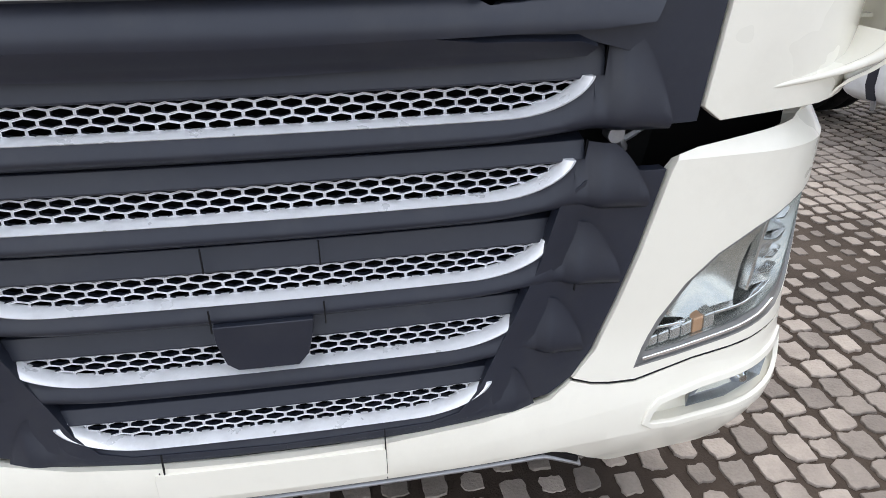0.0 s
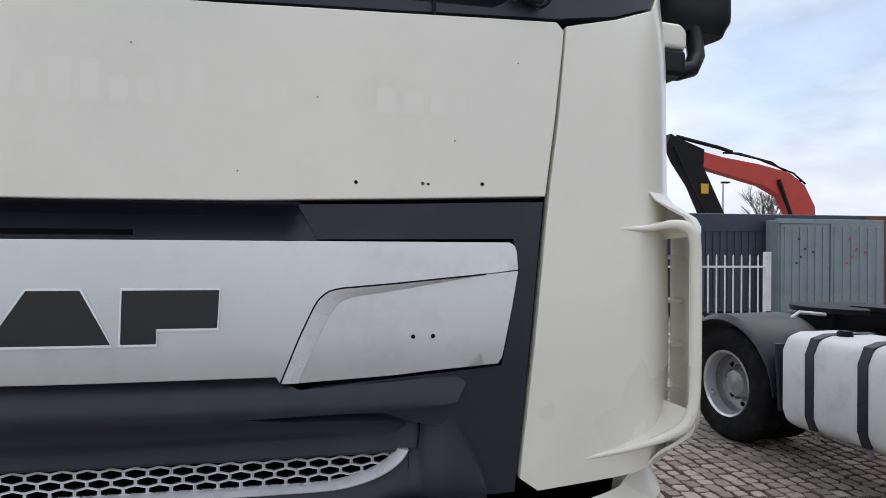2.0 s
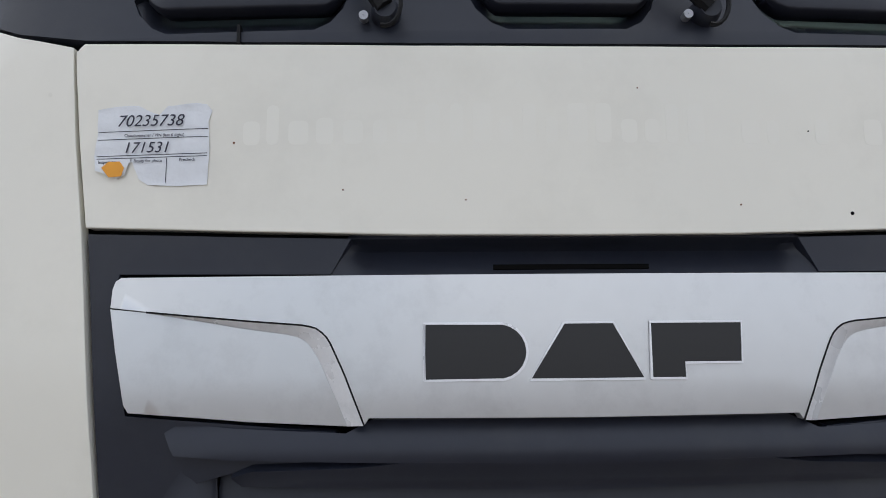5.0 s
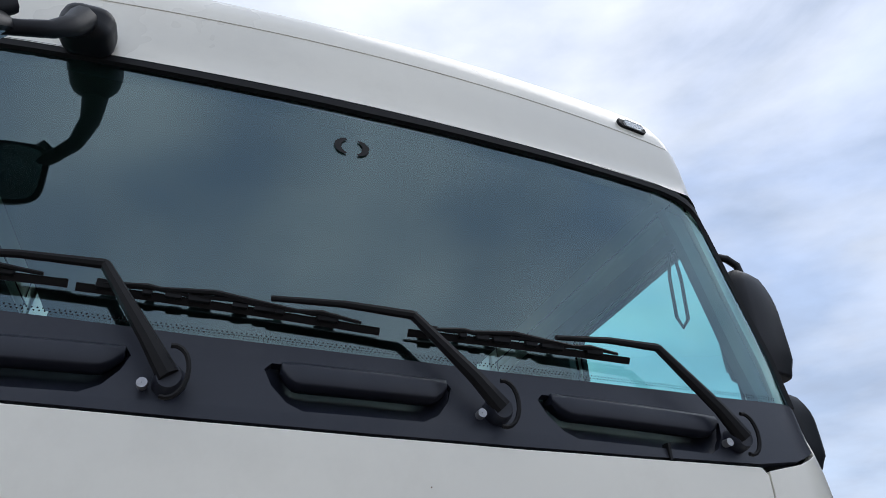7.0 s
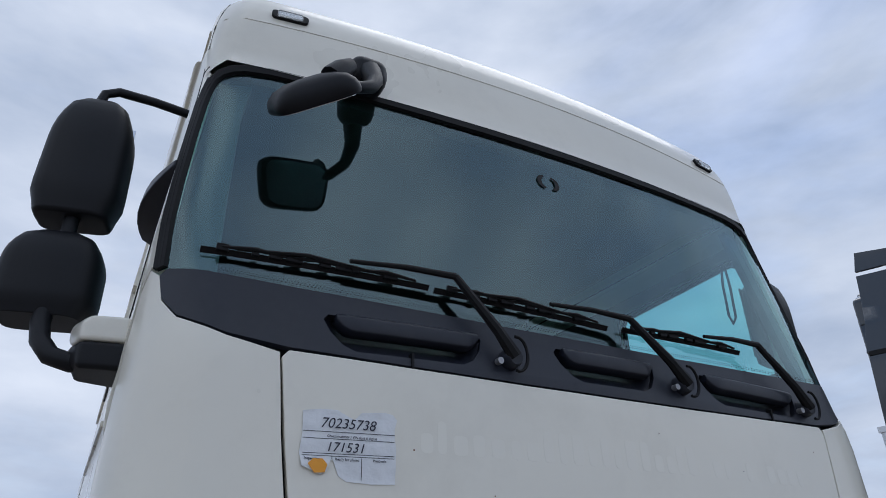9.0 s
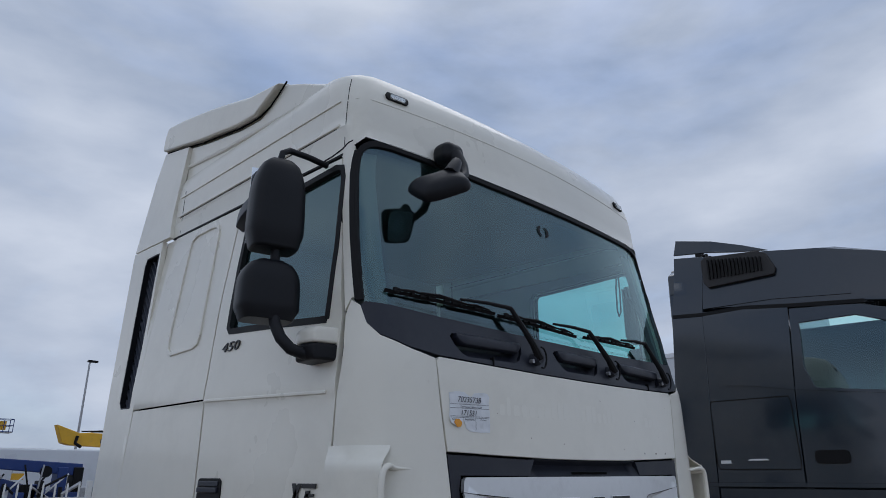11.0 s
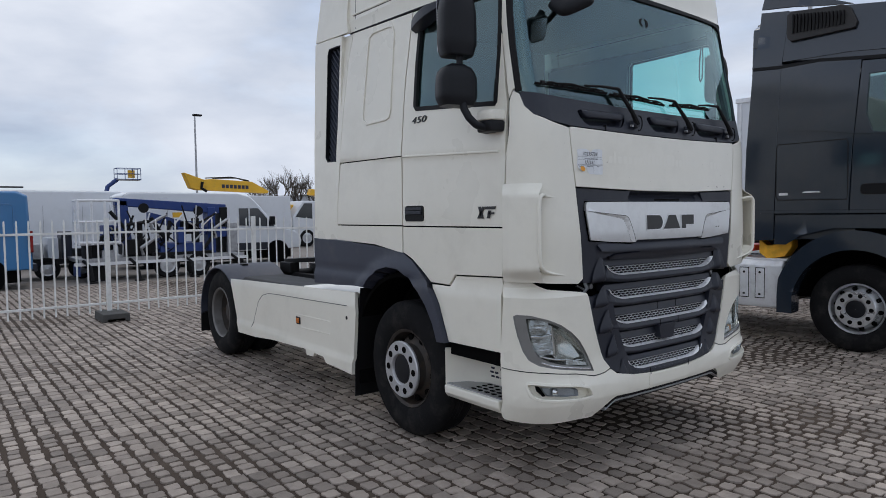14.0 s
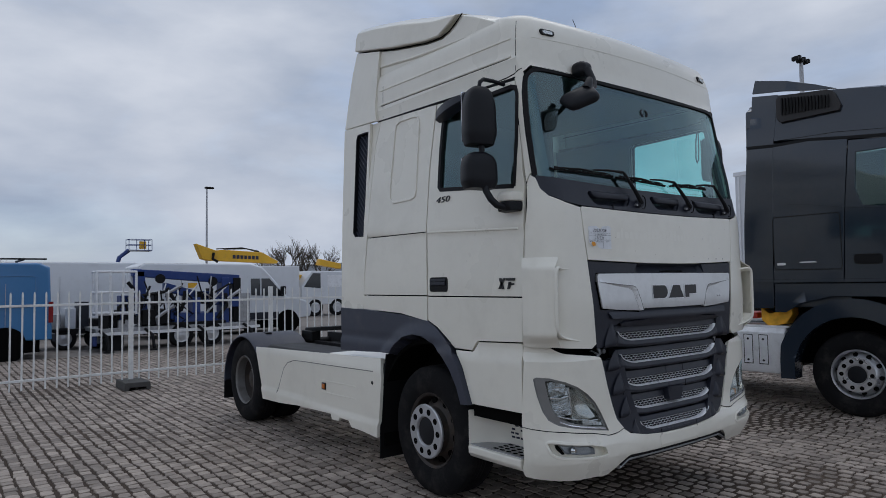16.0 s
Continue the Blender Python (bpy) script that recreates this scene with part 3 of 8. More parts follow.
# joints in the bars of the third and the fifth row
for sx, z0, z1 in ((-.105, .878, .925), (.103, .878, .925), (-.105, .992, 1.04), (.103, .992, 1.04), (-.24, .575, .620), (.20, .575, .620), (.60, .885, 1.03), (-.60, .885, 1.03)):
    bm = bmesh.new()
    ribbon(bm, dense([(sx, z0), (sx, z1)], .02), lambda s, z: (s, wrap(s, z)[1] - (.0115 if z < .95 else -.010) + (.004 if abs(s) > .5 else 0), z), .003, .004, .001)
    part("bar_joint", bm, M_SEAL, truck)

# ---- bumper ----
HL = [(.755, .668), (.772, .715), (.805, .782), (.86, .862), (.925, .922), (1.01, .975), (1.10, 1.012), (1.20, 1.038), (1.29, 1.042), (1.312, 1.030), (1.302, .979), (1.286, .915), (1.253, .825), (1.216, .770), (1.153, .738), (1.08, .722), (.985, .704), (.86, .683)]
def bump_skin(s, z):
    """Bumper skin: its top is a set-back facet that stays tucked in under the corner panel."""
    x, y, _ = wrap(s, min(z, 1.196))
    return x, y, z


bump_up = [(.800, 1.150), (.842, 1.160), (1.08, 1.188), (1.135, 1.21), (1.20, 1.248), (1.335, 1.240), (side_s(.275, 1.15), 1.15), (side_s(.285, .9), .9), (side_s(.292, .715), .715), (1.12, .700), (.90, .672), (.76, .642), (.70, .645), (.655, .652), (.612, .668), (.664, .727), (.704, .83), (.744, .955), (.786, 1.118)]
both("bumper_corner", [bump_up], bump_skin, M_WHITE, 0.03, (0.05, 0.0285), [HL], 0.004, label="cream white bumper corner round the headlamp", sharp=16)
FOG = [(.790, .529), (.800, .560), (.82, .582), (.925, .606), (1.06, .622), (1.194, .638), (1.235, .636), (1.248, .620), (1.228, .563), (1.20, .548), (1.165, .539), (1.0, .524), (.86, .513), (.81, .517)]


def skirt_fn(s, z):
    x, y, z2 = wrap(s, z)
    return x, y - .012 * math.sin(math.pi * min(1, max(0, (z - .40) / .25))), z2


bump_low = mid([(0, .580), (.20, .584), (.41, .599), (.56, .626), (.61, .661), (.655, .646), (.70, .639), (.76, .636), (.90, .666), (1.12, .694), (side_s(.292, .71), .709), (side_s(.30, .55), .55), (side_s(.315, .44), .44), (side_s(.31, .405), .405), (1.36, .388), (1.13, .382), (.84, .374), (.76, .368), (.735, .372), (.69, .405), (.652, .438), (.61, .470), (.572, .486), (.40, .482), (0, .482)][::-1])
part("bumper", sheet([bump_low], skirt_fn, 0.03, 0.05, [FOG, flipped(FOG)]), M_WHITE, truck, "cream white front bumper with scraped lower edge", 0.006)
part("plate_mount", sheet([rounded(-.26, .505, .20, .575, .008, 3)], lambda s, z: (s, skirt_fn(s, z)[1] - .004, z), 0.012, 0.1), M_WHITE, truck, "blank number plate mount", 0.002)
bm = bmesh.new()
secs = []
for s in np.linspace(-.655, .655, 61):
    k = min(1, max(0, (abs(s) - .56) / .145))
    z = .466 - .070 * k ** 1.1
    y0 = wrap(s, .48)[1]
    secs.append([(s, y0 + .06, z), (s, y0 + .014, z - .006), (s, y0 + .006, z - .014), (s, y0 + .014, z - .024), (s, y0 + .06, z - .026)])
loft(bm, secs)
part("chin_strip", bm, M_STEEL, truck, "scuffed chrome strip under the bumper", 0.003)
bm = bmesh.new()
box(bm, (-.57, .03, .445), (.57, .25, .488))
part("chin_beam", bm, M_BLACK, truck, "black underrun beam")
bm = bmesh.new()
secs = []
for s in np.linspace(-.645, .645, 61):
    k = min(1, max(0, (abs(s) - .56) / .145))
    z = .480 - .074 * k ** 1.1
    y0 = wrap(s, .48)[1]
    secs.append([(s, y0 + .05, z), (s, y0 + .004, z), (s, y0 + .008, z - .018), (s, y0 + .05, z - .060)])
loft(bm, secs)
part("chin_lip", bm, M_SEAL, truck, "black lip under the bumper", 0.002)

# seam between the bumper and its corner pieces
for sgn in (-1, 1):
    bm = bmesh.new()
    ribbon(bm, [(sgn * u, v) for u, v in dense([(.615, .6645), (.66, .649), (.70, .642), (.76, .639), (.90, .669), (1.12, .697), (side_s(.285, .712), .712)], .04)], wrap, .007, .006, -.002)
    part("corner_seam", bm, M_SEAL, truck)

# headlamps and fog lamps
def lamp_bits(side):
    def flip(bm):
        return flip_x(bm) if side < 0 else bm
    cx, cz = 1.03, .86

    def pull(d):
        """The skin moved inwards along its own normal."""
        def fn(u, v):
            p = Vector(wrap(u, v))
            n = (Vector(wrap(u + .002, v)) - Vector(wrap(u - .002, v))).cross(Vector(wrap(u, v + .002)) - Vector(wrap(u, v - .002))).normalized()
            return tuple(p - n * d)
        return fn
    inner = [(.785, .700), (.80, .735), (.83, .79), (.88, .862), (.94, .918), (1.02, .965), (1.11, 1.0), (1.19, 1.02), (1.235, 1.018), (1.225, .95), (1.205, .88), (1.18, .82), (1.15, .785), (1.08, .755), (.985, .733), (.86, .708)]
    lamp = part("headlamp", flip(sheet([HL], pull(.008), 0.03, 0.06, [inner])), M_BEZEL, truck, "clear headlamp with chrome reflectors and grey bezel", 0.004)
    bm = bmesh.new()
    ribbon(bm, dense(HL + HL[:2], .03), wrap, .010, .010, -.001)
    part("seal", flip(bm), M_BEZEL, lamp)
    # deep housing
    bm = bmesh.new()
    secs = []
    for d, k in ((.012, 1.0), (.06, .95), (.095, .78), (.10, .3)):
        secs.append([pull(d)(cx + (u - cx) * k, cz + (v - cz) * k) for u, v in inner])
    rings = loft(bm, secs, True, False)
    bm.faces.new(rings[-1])
    part("housing", flip(bm), M_HOUSING, lamp, "bright grey lamp housing")
    part("lens", flip(sheet([inner], pull(.009), 0.0, 0.05)), M_LENS, lamp, "clear curved lens").visible_shadow = False
    # concave reflectors: two folded ones one above the other, a wide smooth one towards the grille
    def dish(poly, edge, deep, step=.012):
        us, vs = [q[0] for q in poly], [q[1] for q in poly]
        u0, du, v0, dv = min(us), max(us) - min(us), min(vs), max(vs) - min(vs)

        def fn(u, v):
            a, c = min(1, max(0, (u - u0) / du)), min(1, max(0, (v - v0) / dv))
            return pull(edge + deep * math.sin(math.pi * a) ** .7 * math.sin(math.pi * c) ** .6)(u, v)
        return sheet([poly], fn, 0.003, step)
    for poly, edge, deep in (([(1.075, .925), (1.085, .985), (1.17, 1.010), (1.222, 1.006), (1.214, .95), (1.203, .915)], .024, .060),
                             ([(1.055, .800), (1.065, .912), (1.20, .902), (1.186, .83), (1.15, .796)], .026, .070)):
        part("folded_reflector", flip(dish(poly, edge, deep)), M_REFL, lamp, "folded chrome reflector")
    part("shell_reflector", flip(dish([(.838, .762), (.878, .845), (.94, .908), (1.01, .948), (1.065, .965), (1.05, .90), (1.04, .80), (1.03, .768), (.90, .750)], .026, .062)), M_HOUSING, lamp, "smooth grey shell reflector")
    # bright creases between them
    for path, wd in (([(1.072, .975), (1.060, .905), (1.046, .80)], .012), ([(1.066, .918), (1.13, .905), (1.205, .908)], .014), ([(1.085, .875), (1.13, .862), (1.185, .872)], .007),
                     ([(1.08, .835), (1.13, .825), (1.175, .832)], .007), ([(1.10, .965), (1.15, .955), (1.205, .968)], .006), ([(.80, .745), (.90, .748), (1.04, .766), (1.15, .792)], .010)):
        bm = bmesh.new()
        ribbon(bm, dense(path, .02), pull(.026), wd, .02, .004)
        part("chrome_crease", flip(bm), M_CHROME, lamp, "", 0.002)
    # indicator strip along the bottom
    for k in range(6):
        u = .808 + k * .028
        v = .7185 + k * .0052
        bm = bmesh.new()
        loft(bm, [[pull(d)(u + a * .0132, v + b * (.012 + .0012 * k) + .003 * a) for a, b in ((-1, -1), (1, -1), (1, 1), (-1, 1))] for d in (.058, .030, .016)])
        amber = side > 0 and k == 4
        part("indicator_cell", flip(bm), M_PALE if amber else M_REFL, lamp, "pale amber indicator cell" if amber else "", 0.004)
    bm = bmesh.new()
    ribbon(bm, dense([(.778, .6845), (.86, .696), (.985, .718), (1.08, .737), (1.14, .757)], .03), pull(.006), .011, .006, .004)
    part("chrome_strip", flip(bm), M_CHROME, lamp, "chrome strip along the lower edge", 0.002)
    # fog lamp: a pale lens lying in a swept recess, black at its outer end
    fog = part("fog_lamp", flip(sheet([FOG], pull(.030), 0.012, 0.05)), M_WHITE, truck, "fog lamp in its bumper recess", 0.003)
    bm = bmesh.new()
    loft(bm, [[skirt_fn(u, v) for u, v in FOG], [pull(.034)(u, v) for u, v in FOG]], True, False)
    part("recess_wall", flip(bm), M_WHITE, fog)
    lens = [(1.168, .616), (1.128, .562), (1.0, .548), (.900, .539), (.905, .575), (.93, .592), (1.05, .604)]
    bm = sheet([lens], pull(.004), 0.0, 0.05)
    part("lens", flip(bm), M_LENS, fog, "clear fog lamp lens").visible_shadow = False
    bm = bmesh.new()
    rings = loft(bm, [[pull(.003)(u, v) for u, v in lens], [pull(.026)(1.03 + (u - 1.03) * .9, .575 + (v - .575) * .85) for u, v in lens]], True, False)
    bm.faces.new(rings[-1])
    part("reflector", flip(bm), M_STEEL, fog, "dull chrome reflector")
    bm = bmesh.new()
    x, y, z = pull(.012)(1.06, .578)
    lathe(bm, [(-.006, .001), (-.006, .010), (.0, .014), (.012, .024)], "y", (x, y, z), 16)
    part("bulb_shield", flip(bm), M_CHROME, fog)
    bm = sheet([[(1.172, .617), (1.130, .560), (1.150, .556), (1.188, .590), (1.195, .618)]], pull(.016), 0.012, 0.03)
    part("slot_end", flip(bm), M_BLACK, fog)
    bm = bmesh.new()
    ribbon(bm, dense(FOG + FOG[:2], .03), skirt_fn, .022, .012, .006)
    part("recess_lip", flip(bm), M_WHITE, fog, "", 0.003)


lamp_bits(-1)
lamp_bits(1)

# ---- air ducts on the cab corners ----
def duct(side):
    flip = (lambda b: flip_x(b)) if side < 0 else (lambda b: b)
    bm = bmesh.new()
    secs = []
    z0, z1, N = 1.235, 1.815, 17
    shape = ((0, 1.286, .235), (.25, 1.290, .175), (.5, 1.279, .115), (.75, 1.250, .056), (1.0, 1.210, .010))
    for z in np.linspace(z0, z1, 33):
        lo, hi = min(1, max(0, (z - z0) / .085)), min(1, max(0, (z1 - z) / .070))
        env = (lo * lo * (3 - 2 * lo)) * (hi * hi * (3 - 2 * hi))
        out, inn = [], []
        s0, s1 = side_s(.275, z), 1.135
        for k in range(N):
            a = k / (N - 1)
            b = Vector(wrap(s0 + (s1 - s0) * a, z))
            t = Vector((np.interp(a, [c[0] for c in shape], [c[1] for c in shape]), np.interp(a, [c[0] for c in shape], [c[2] for c in shape]), z))
            p = b.lerp(t, env)
            out.append(p)
            back = Vector((-.010, .008, 0)) if a > .5 else Vector((-.010, 0, 0))
            inn.append(p + back * (1 if env > .2 else .4))
        secs.append(out + inn[::-1])
    loft(bm, secs, True, True)
    ob = part("air_duct", flip(bm), M_WHITE, truck, "cream white corner air duct with an open slot", 0.004)
    for z in (1.375, 1.475, 1.575, 1.675):
        bm = bmesh.new()
        v = [bm.verts.new((x, y, z + dz)) for dz in (-.004, .004) for x, y in ((1.175, .150), (1.262, .150), (1.276, .21), (1.225, .21))]
        bm.faces.new(v[:4][::-1])
        bm.faces.new(v[4:])
        for i in range(4):
            bm.faces.new((v[i], v[(i + 1) % 4], v[4 + (i + 1) % 4], v[4 + i]))
        part("rib", flip(bm), M_WHITE, ob)
    # rolled rim that sweeps from the opening onto the front panel at both ends
    top0, low0 = Vector(wrap(1.040, 1.735)), Vector(wrap(.975, 1.268))
    key = [top0 + Vector((0, .004, 0)), Vector(wrap(1.12, 1.737)) + Vector((.0, -.006, 0)), Vector((1.160, .022, 1.745)), Vector((1.188, .012, 1.740)), Vector((1.204, .009, 1.722)), Vector((1.210, .009, 1.68)), Vector((1.211, .009, 1.55)),
           Vector((1.210, .009, 1.42)), Vector((1.204, .009, 1.362)), Vector((1.188, .012, 1.328)), Vector((1.15, .020, 1.305)), Vector(wrap(1.08, 1.285)) + Vector((0, -.008, 0)), low0 + Vector((0, .004, 0))]
    path, rad = [], []
    for i in range(len(key) - 1):
        p0, p1, p2, p3 = key[max(i - 1, 0)], key[i], key[i + 1], key[min(i + 2, len(key) - 1)]
        for k in range(5):
            t = k / 5
            path.append(.5 * ((2 * p1) + (p2 - p0) * t + (2 * p0 - 5 * p1 + 4 * p2 - p3) * t * t + (3 * p1 - p0 - 3 * p2 + p3) * t ** 3))
    path.append(key[-1])
    for i in range(len(path)):
        e = min(i, len(path) - 1 - i) / 14
        rad.append(.004 + .008 * min(1, e))
    bm = bmesh.new()
    tube(bm, path, rad, 10)
    part("duct_rim", flip(bm), M_WHITE, ob)
    for lo, hi, dz in ((0, 19, -.004), (len(path) - 20, len(path) - 1, .004)):
        bm = bmesh.new()
        secs = []
        for i in range(lo, hi + 1):
            p = path[i]
            w = Vector(wrap(min(1.30, max(.96, float(np.interp(p.x, (.96, 1.12, 1.20, 1.29), (.96, 1.12, 1.20, 1.27))))), p.z + dz)) + Vector((-.004, .012, 0))
            secs.append([p + Vector((0, 0, .007)), p + Vector((0, 0, -.007)), w + Vector((0, 0, -.010)), w + Vector((0, 0, .010))])
        loft(bm, secs)
        part("duct_lip", flip(bm), M_WHITE, ob, "", 0.0)


duct(1)
duct(-1)

# screw holes, stone chips and ghost marks on the front flap
for u, v, r, m in ((.511, 1.815, .0042, M_BLACK), (.637, 1.816, .0042, M_RUST), (.648, 1.815, .003, M_BLACK), (.755, 1.818, .0045, M_BLACK), (.300, 1.83, .002, M_RUST), (-.42, 1.86, .002, M_RUST), (-.62, 1.95, .0025, M_RUST), (.70, 1.90, .002, M_RUST), (.12, 2.05, .0018, M_RUST), (-.20, 1.84, .002, M_RUST), (.44, 1.97, .0018, M_BLACK), (.83, 2.06, .002, M_RUST)):
    bm = bmesh.new()
    lathe(bm, [(-.0006, .0002), (-.0008, r * .8), (.002, r)], "y", wrap(u, v), 9)
    part("stone_chip", bm, m, hood)
rng = random.Random(4)
u = -.70
while u < .74:
    w, h = rng.uniform(.022, .040), rng.choice((.045, .050, .075))
    part("ghost_mark", sheet([rounded(u, 1.945, u + w, 1.945 + h, .009, 2)], wrap, 0.0004, 0.2, off=.0003), M_GHOST, hood, "faint shadow of removed lettering")
    u += w + rng.choice((.012, .014, .018, .07))
bm = bmesh.new()
ribbon(bm, dense([(-.153, 1.719), (.125, 1.719)], .05), lambda s, z: (s, wrap(s, z)[1] + .006, z), .010, .004, .001)
part("recess_slit", bm, M_BLACK, truck)
for u in (-.25, .20):
    bm = bmesh.new()
    ribbon(bm, dense([(u, .486), (u, .578)], .02), skirt_fn, .003, .003, .0008)
    part("bumper_seam", bm, M_SEAL, truck)

# ---- the white truck: windscreen, cowl, roof ----
WS = [(0, 2.300), (.30, 2.302), (.60, 2.312), (.90, 2.325), (1.06, 2.336), (1.222, 2.352), (1.220, 2.45), (1.213, 2.64), (1.200, 2.80), (1.186, 2.92), (1.176, 2.98), (1.162, 3.03), (1.140, 3.066), (1.11, 3.090), (1.07, 3.103), (1.0, 3.109), (.80, 3.102), (.40, 3.086), (0, 3.080)]
screen = part("windscreen", sheet([mid(WS)], sunk(.008), 0.0, 0.06), M_WS, truck, "tinted windscreen reflecting clouds")
screen.visible_shadow = False
bm = bmesh.new()
full = dense(mid([(u * 1.003, v + .004) for u, v in WS[5:]]), .03)
ribbon(bm, full, wrap, .032, .014, .004)
for sgn in (-1, 1):
    ribbon(bm, dense([(sgn * u, v) for u, v in ((1.236, 2.36), (1.234, 2.45), (1.228, 2.64), (1.215, 2.80), (1.200, 2.93), (1.184, 3.0), (1.168, 3.05))], .04), wrap, .030, .012, .004)
part("windscreen_seal", bm, M_SEAL, truck, "black rubber windscreen seal")
# dotted print along the lower edge of the glass
bm = bmesh.new()
for k in range(-120, 121):
    for r in range(2):
        s = k * .009 + (.0045 if r % 2 else 0)
        z = 2.312 + float(np.interp(abs(s), (0, .3, .6, .9, 1.06), (0, .002, .012, .025, .036))) + r * .006
        x, y, _ = wrap(s, z)
        d = .0019
        bm.faces.new([bm.verts.new((x + dx * d, y + .004 + dz * d * -.18, z + dz * d)) for dx, dz in ((-1, 0), (0, -1), (1, 0), (0, 1))])
part("dot_print", bm, M_SEAL, screen, "black dot print along the glass edge", smooth=False)
# cowl below the glass
cowl_poly = [(0, 2.138), (.30, 2.140), (.60, 2.147), (.915, 2.160), (1.05, 2.180), (1.165, 2.222), (1.210, 2.270), (1.226, 2.335), (1.205, 2.350), (1.06, 2.338), (.90, 2.327), (.60, 2.314), (.30, 2.304), (0, 2.302)]
GRIPS = ((-.835, -.415), (-.19, .175), (.365, .845))


def cowl_fn(s, z):
    x, y, z2 = wrap(s, z)
    return x, y + .004, z2


def grip_outline(a, b):
    return [(a + .012, 2.262), (b - .012, 2.264), (b - .002, 2.250), (b - .012, 2.218), (b - .035, 2.186), (b - .065, 2.170), (a + .075, 2.168), (a + .045, 2.182), (a + .015, 2.215), (a, 2.248)]


cowl = part("wiper_cowl", sheet([mid(cowl_poly)], cowl_fn, 0.02, 0.05, [grip_outline(a, b) for a, b in GRIPS]), M_DARK, truck, "anthracite cowl below the windscreen with grab recesses", 0.004)
for a, b in GRIPS:
    def bowl(s, z):
        """Scooped floor of the recess: deepest under the handle, rising to the lower edge."""
        x, y, z2 = wrap(s, z)
        e = min(1.0, max(0.0, min(s - a, b - s) / .06))
        return x, y + .012 + .048 * min(1.0, max(0.0, (z - 2.165) / .05)) * e, z2
    part("recess_floor", sheet([[(a - .01, 2.275), (b + .01, 2.275), (b + .01, 2.160), (a - .01, 2.160)]], bowl, 0.004, 0.02), M_DARK, cowl)
    bm = bmesh.new()
    secs = []
    for k in np.linspace(0, 1, 25):
        s = a + .030 + (b - a - .042) * k
        e = min(1.0, min(k, 1 - k) / .10)
        x, y, _ = wrap(s, 2.23)
        top, low = 2.266, 2.212 + .030 * (1 - e) ** 1.6
        out = .010 * e
        secs.append([(s, y + .045, top), (s, y + .006, top), (s, y - out, top - .010), (s, y - out * 1.4, (top + low) / 2), (s, y - out, low + .008), (s, y + .008, low), (s, y + .045, low + .008)])
    loft(bm, secs)
    part("grab_handle", bm, M_DARK, cowl, "", 0.003)
for s in (-.62, .66):
    bm = bmesh.new()
    x, y, _ = wrap(s, 2.15)
    box(bm, (s - .003, y - .0005, 2.143), (s + .003, y + .02, 2.180))
    part("cowl_joint", bm, M_SEAL, cowl)

# wipers
for pv, elbow, tip in (((-.345, 2.200), (-.495, 2.412), (-1.13, 2.405)), ((.262, 2.205), (.085, 2.385), (-.54, 2.385)), ((.865, 2.208), (.690, 2.408), (.085, 2.370))):
    def on(p, lift):
        x, y, z = wrap(*p)
        return Vector((x, y - lift, z))
    wiper = part("wiper", (lambda b: (lathe(b, [(-.034, .001), (-.034, .020), (-.02, .026), (.01, .030)], "y", on(pv, 0), 18), b)[1])(bmesh.new()), M_DARK, truck, "black pantograph windscreen wiper")
    bm = bmesh.new()
    p0, p1 = on(pv, .030), on(elbow, .050)
    mid1 = p0.lerp(p1, .30) + Vector((0, -.008, 0))
    tube(bm, [p0, mid1, p1], [.019, .015, .010], 8)
    t0 = on((elbow[0] + (tip[0] - elbow[0]) * .45, elbow[1] + (tip[1] - elbow[1]) * .45), .040)
    tube(bm, [p1, p1.lerp(t0, .5) + Vector((0, -.004, .004)), t0], [.010, .008, .006], 8)
    part("arm", bm, M_SEAL, wiper)
    bm = bmesh.new()
    a = Vector(on((tip[0], tip[1] - .006), .006))
    n = 14
    pts = [on((tip[0] + (elbow[0] - .06 - tip[0]) * k / n, tip[1] - .004 + (elbow[1] - .022 - tip[1]) * k / n), .007) for k in range(n + 1)]
    loft(bm, [[q + Vector((0, -.001, .005)), q + Vector((0, .007, -.008)), q + Vector((0, .003, -.009)), q + Vector((0, -.006, .004))] for q in pts])
    part("rubber_blade", bm, M_SEAL, wiper)
    for k0, k1, lift in ((1, 5, .003), (5, 9, .003), (9, 13, .003), (2, 11, .008)):
        bm = bmesh.new()
        m = (k0 + k1) // 2
        tube(bm, [pts[k0] + Vector((0, -.010, .006)), pts[m] + Vector((0, -.012 - lift, .008 + lift)), pts[k1] + Vector((0, -.010, .006))], [.0035, .0055, .0035], 6)
        part("blade_yoke", bm, M_SEAL, wiper)
    for k in (1, 3, 4, 5, 7, 8, 9, 11):
        q = pts[k]
        bm = bmesh.new()
        box(bm, (q.x - .007, q.y - .014, q.z - .004), (q.x + .010 + .012 * (k % 3), q.y - .002, q.z + .009 + .006 * (k % 2)))
        part("blade_clip", bm, M_SEAL, wiper, "", 0.002)
    bm = bmesh.new()
    c = on(pv, .03)
    tube(bm, [c + Vector((.03 * math.sin(t), -.012, .046 * math.cos(t) + .005)) for t in np.linspace(-.2, 3.4, 12)], .0045, 6)
    part("washer_hose", bm, M_SEAL, wiper)
    bm = bmesh.new()
    q = on((pv[0] - .040, pv[1] - .012), .016)
    lathe(bm, [(-.006, .001), (-.006, .009), (.012, .009), (.016, .005)], "y", q, 10)
    part("bolt", bm, M_STEEL, wiper, "steel bolt")

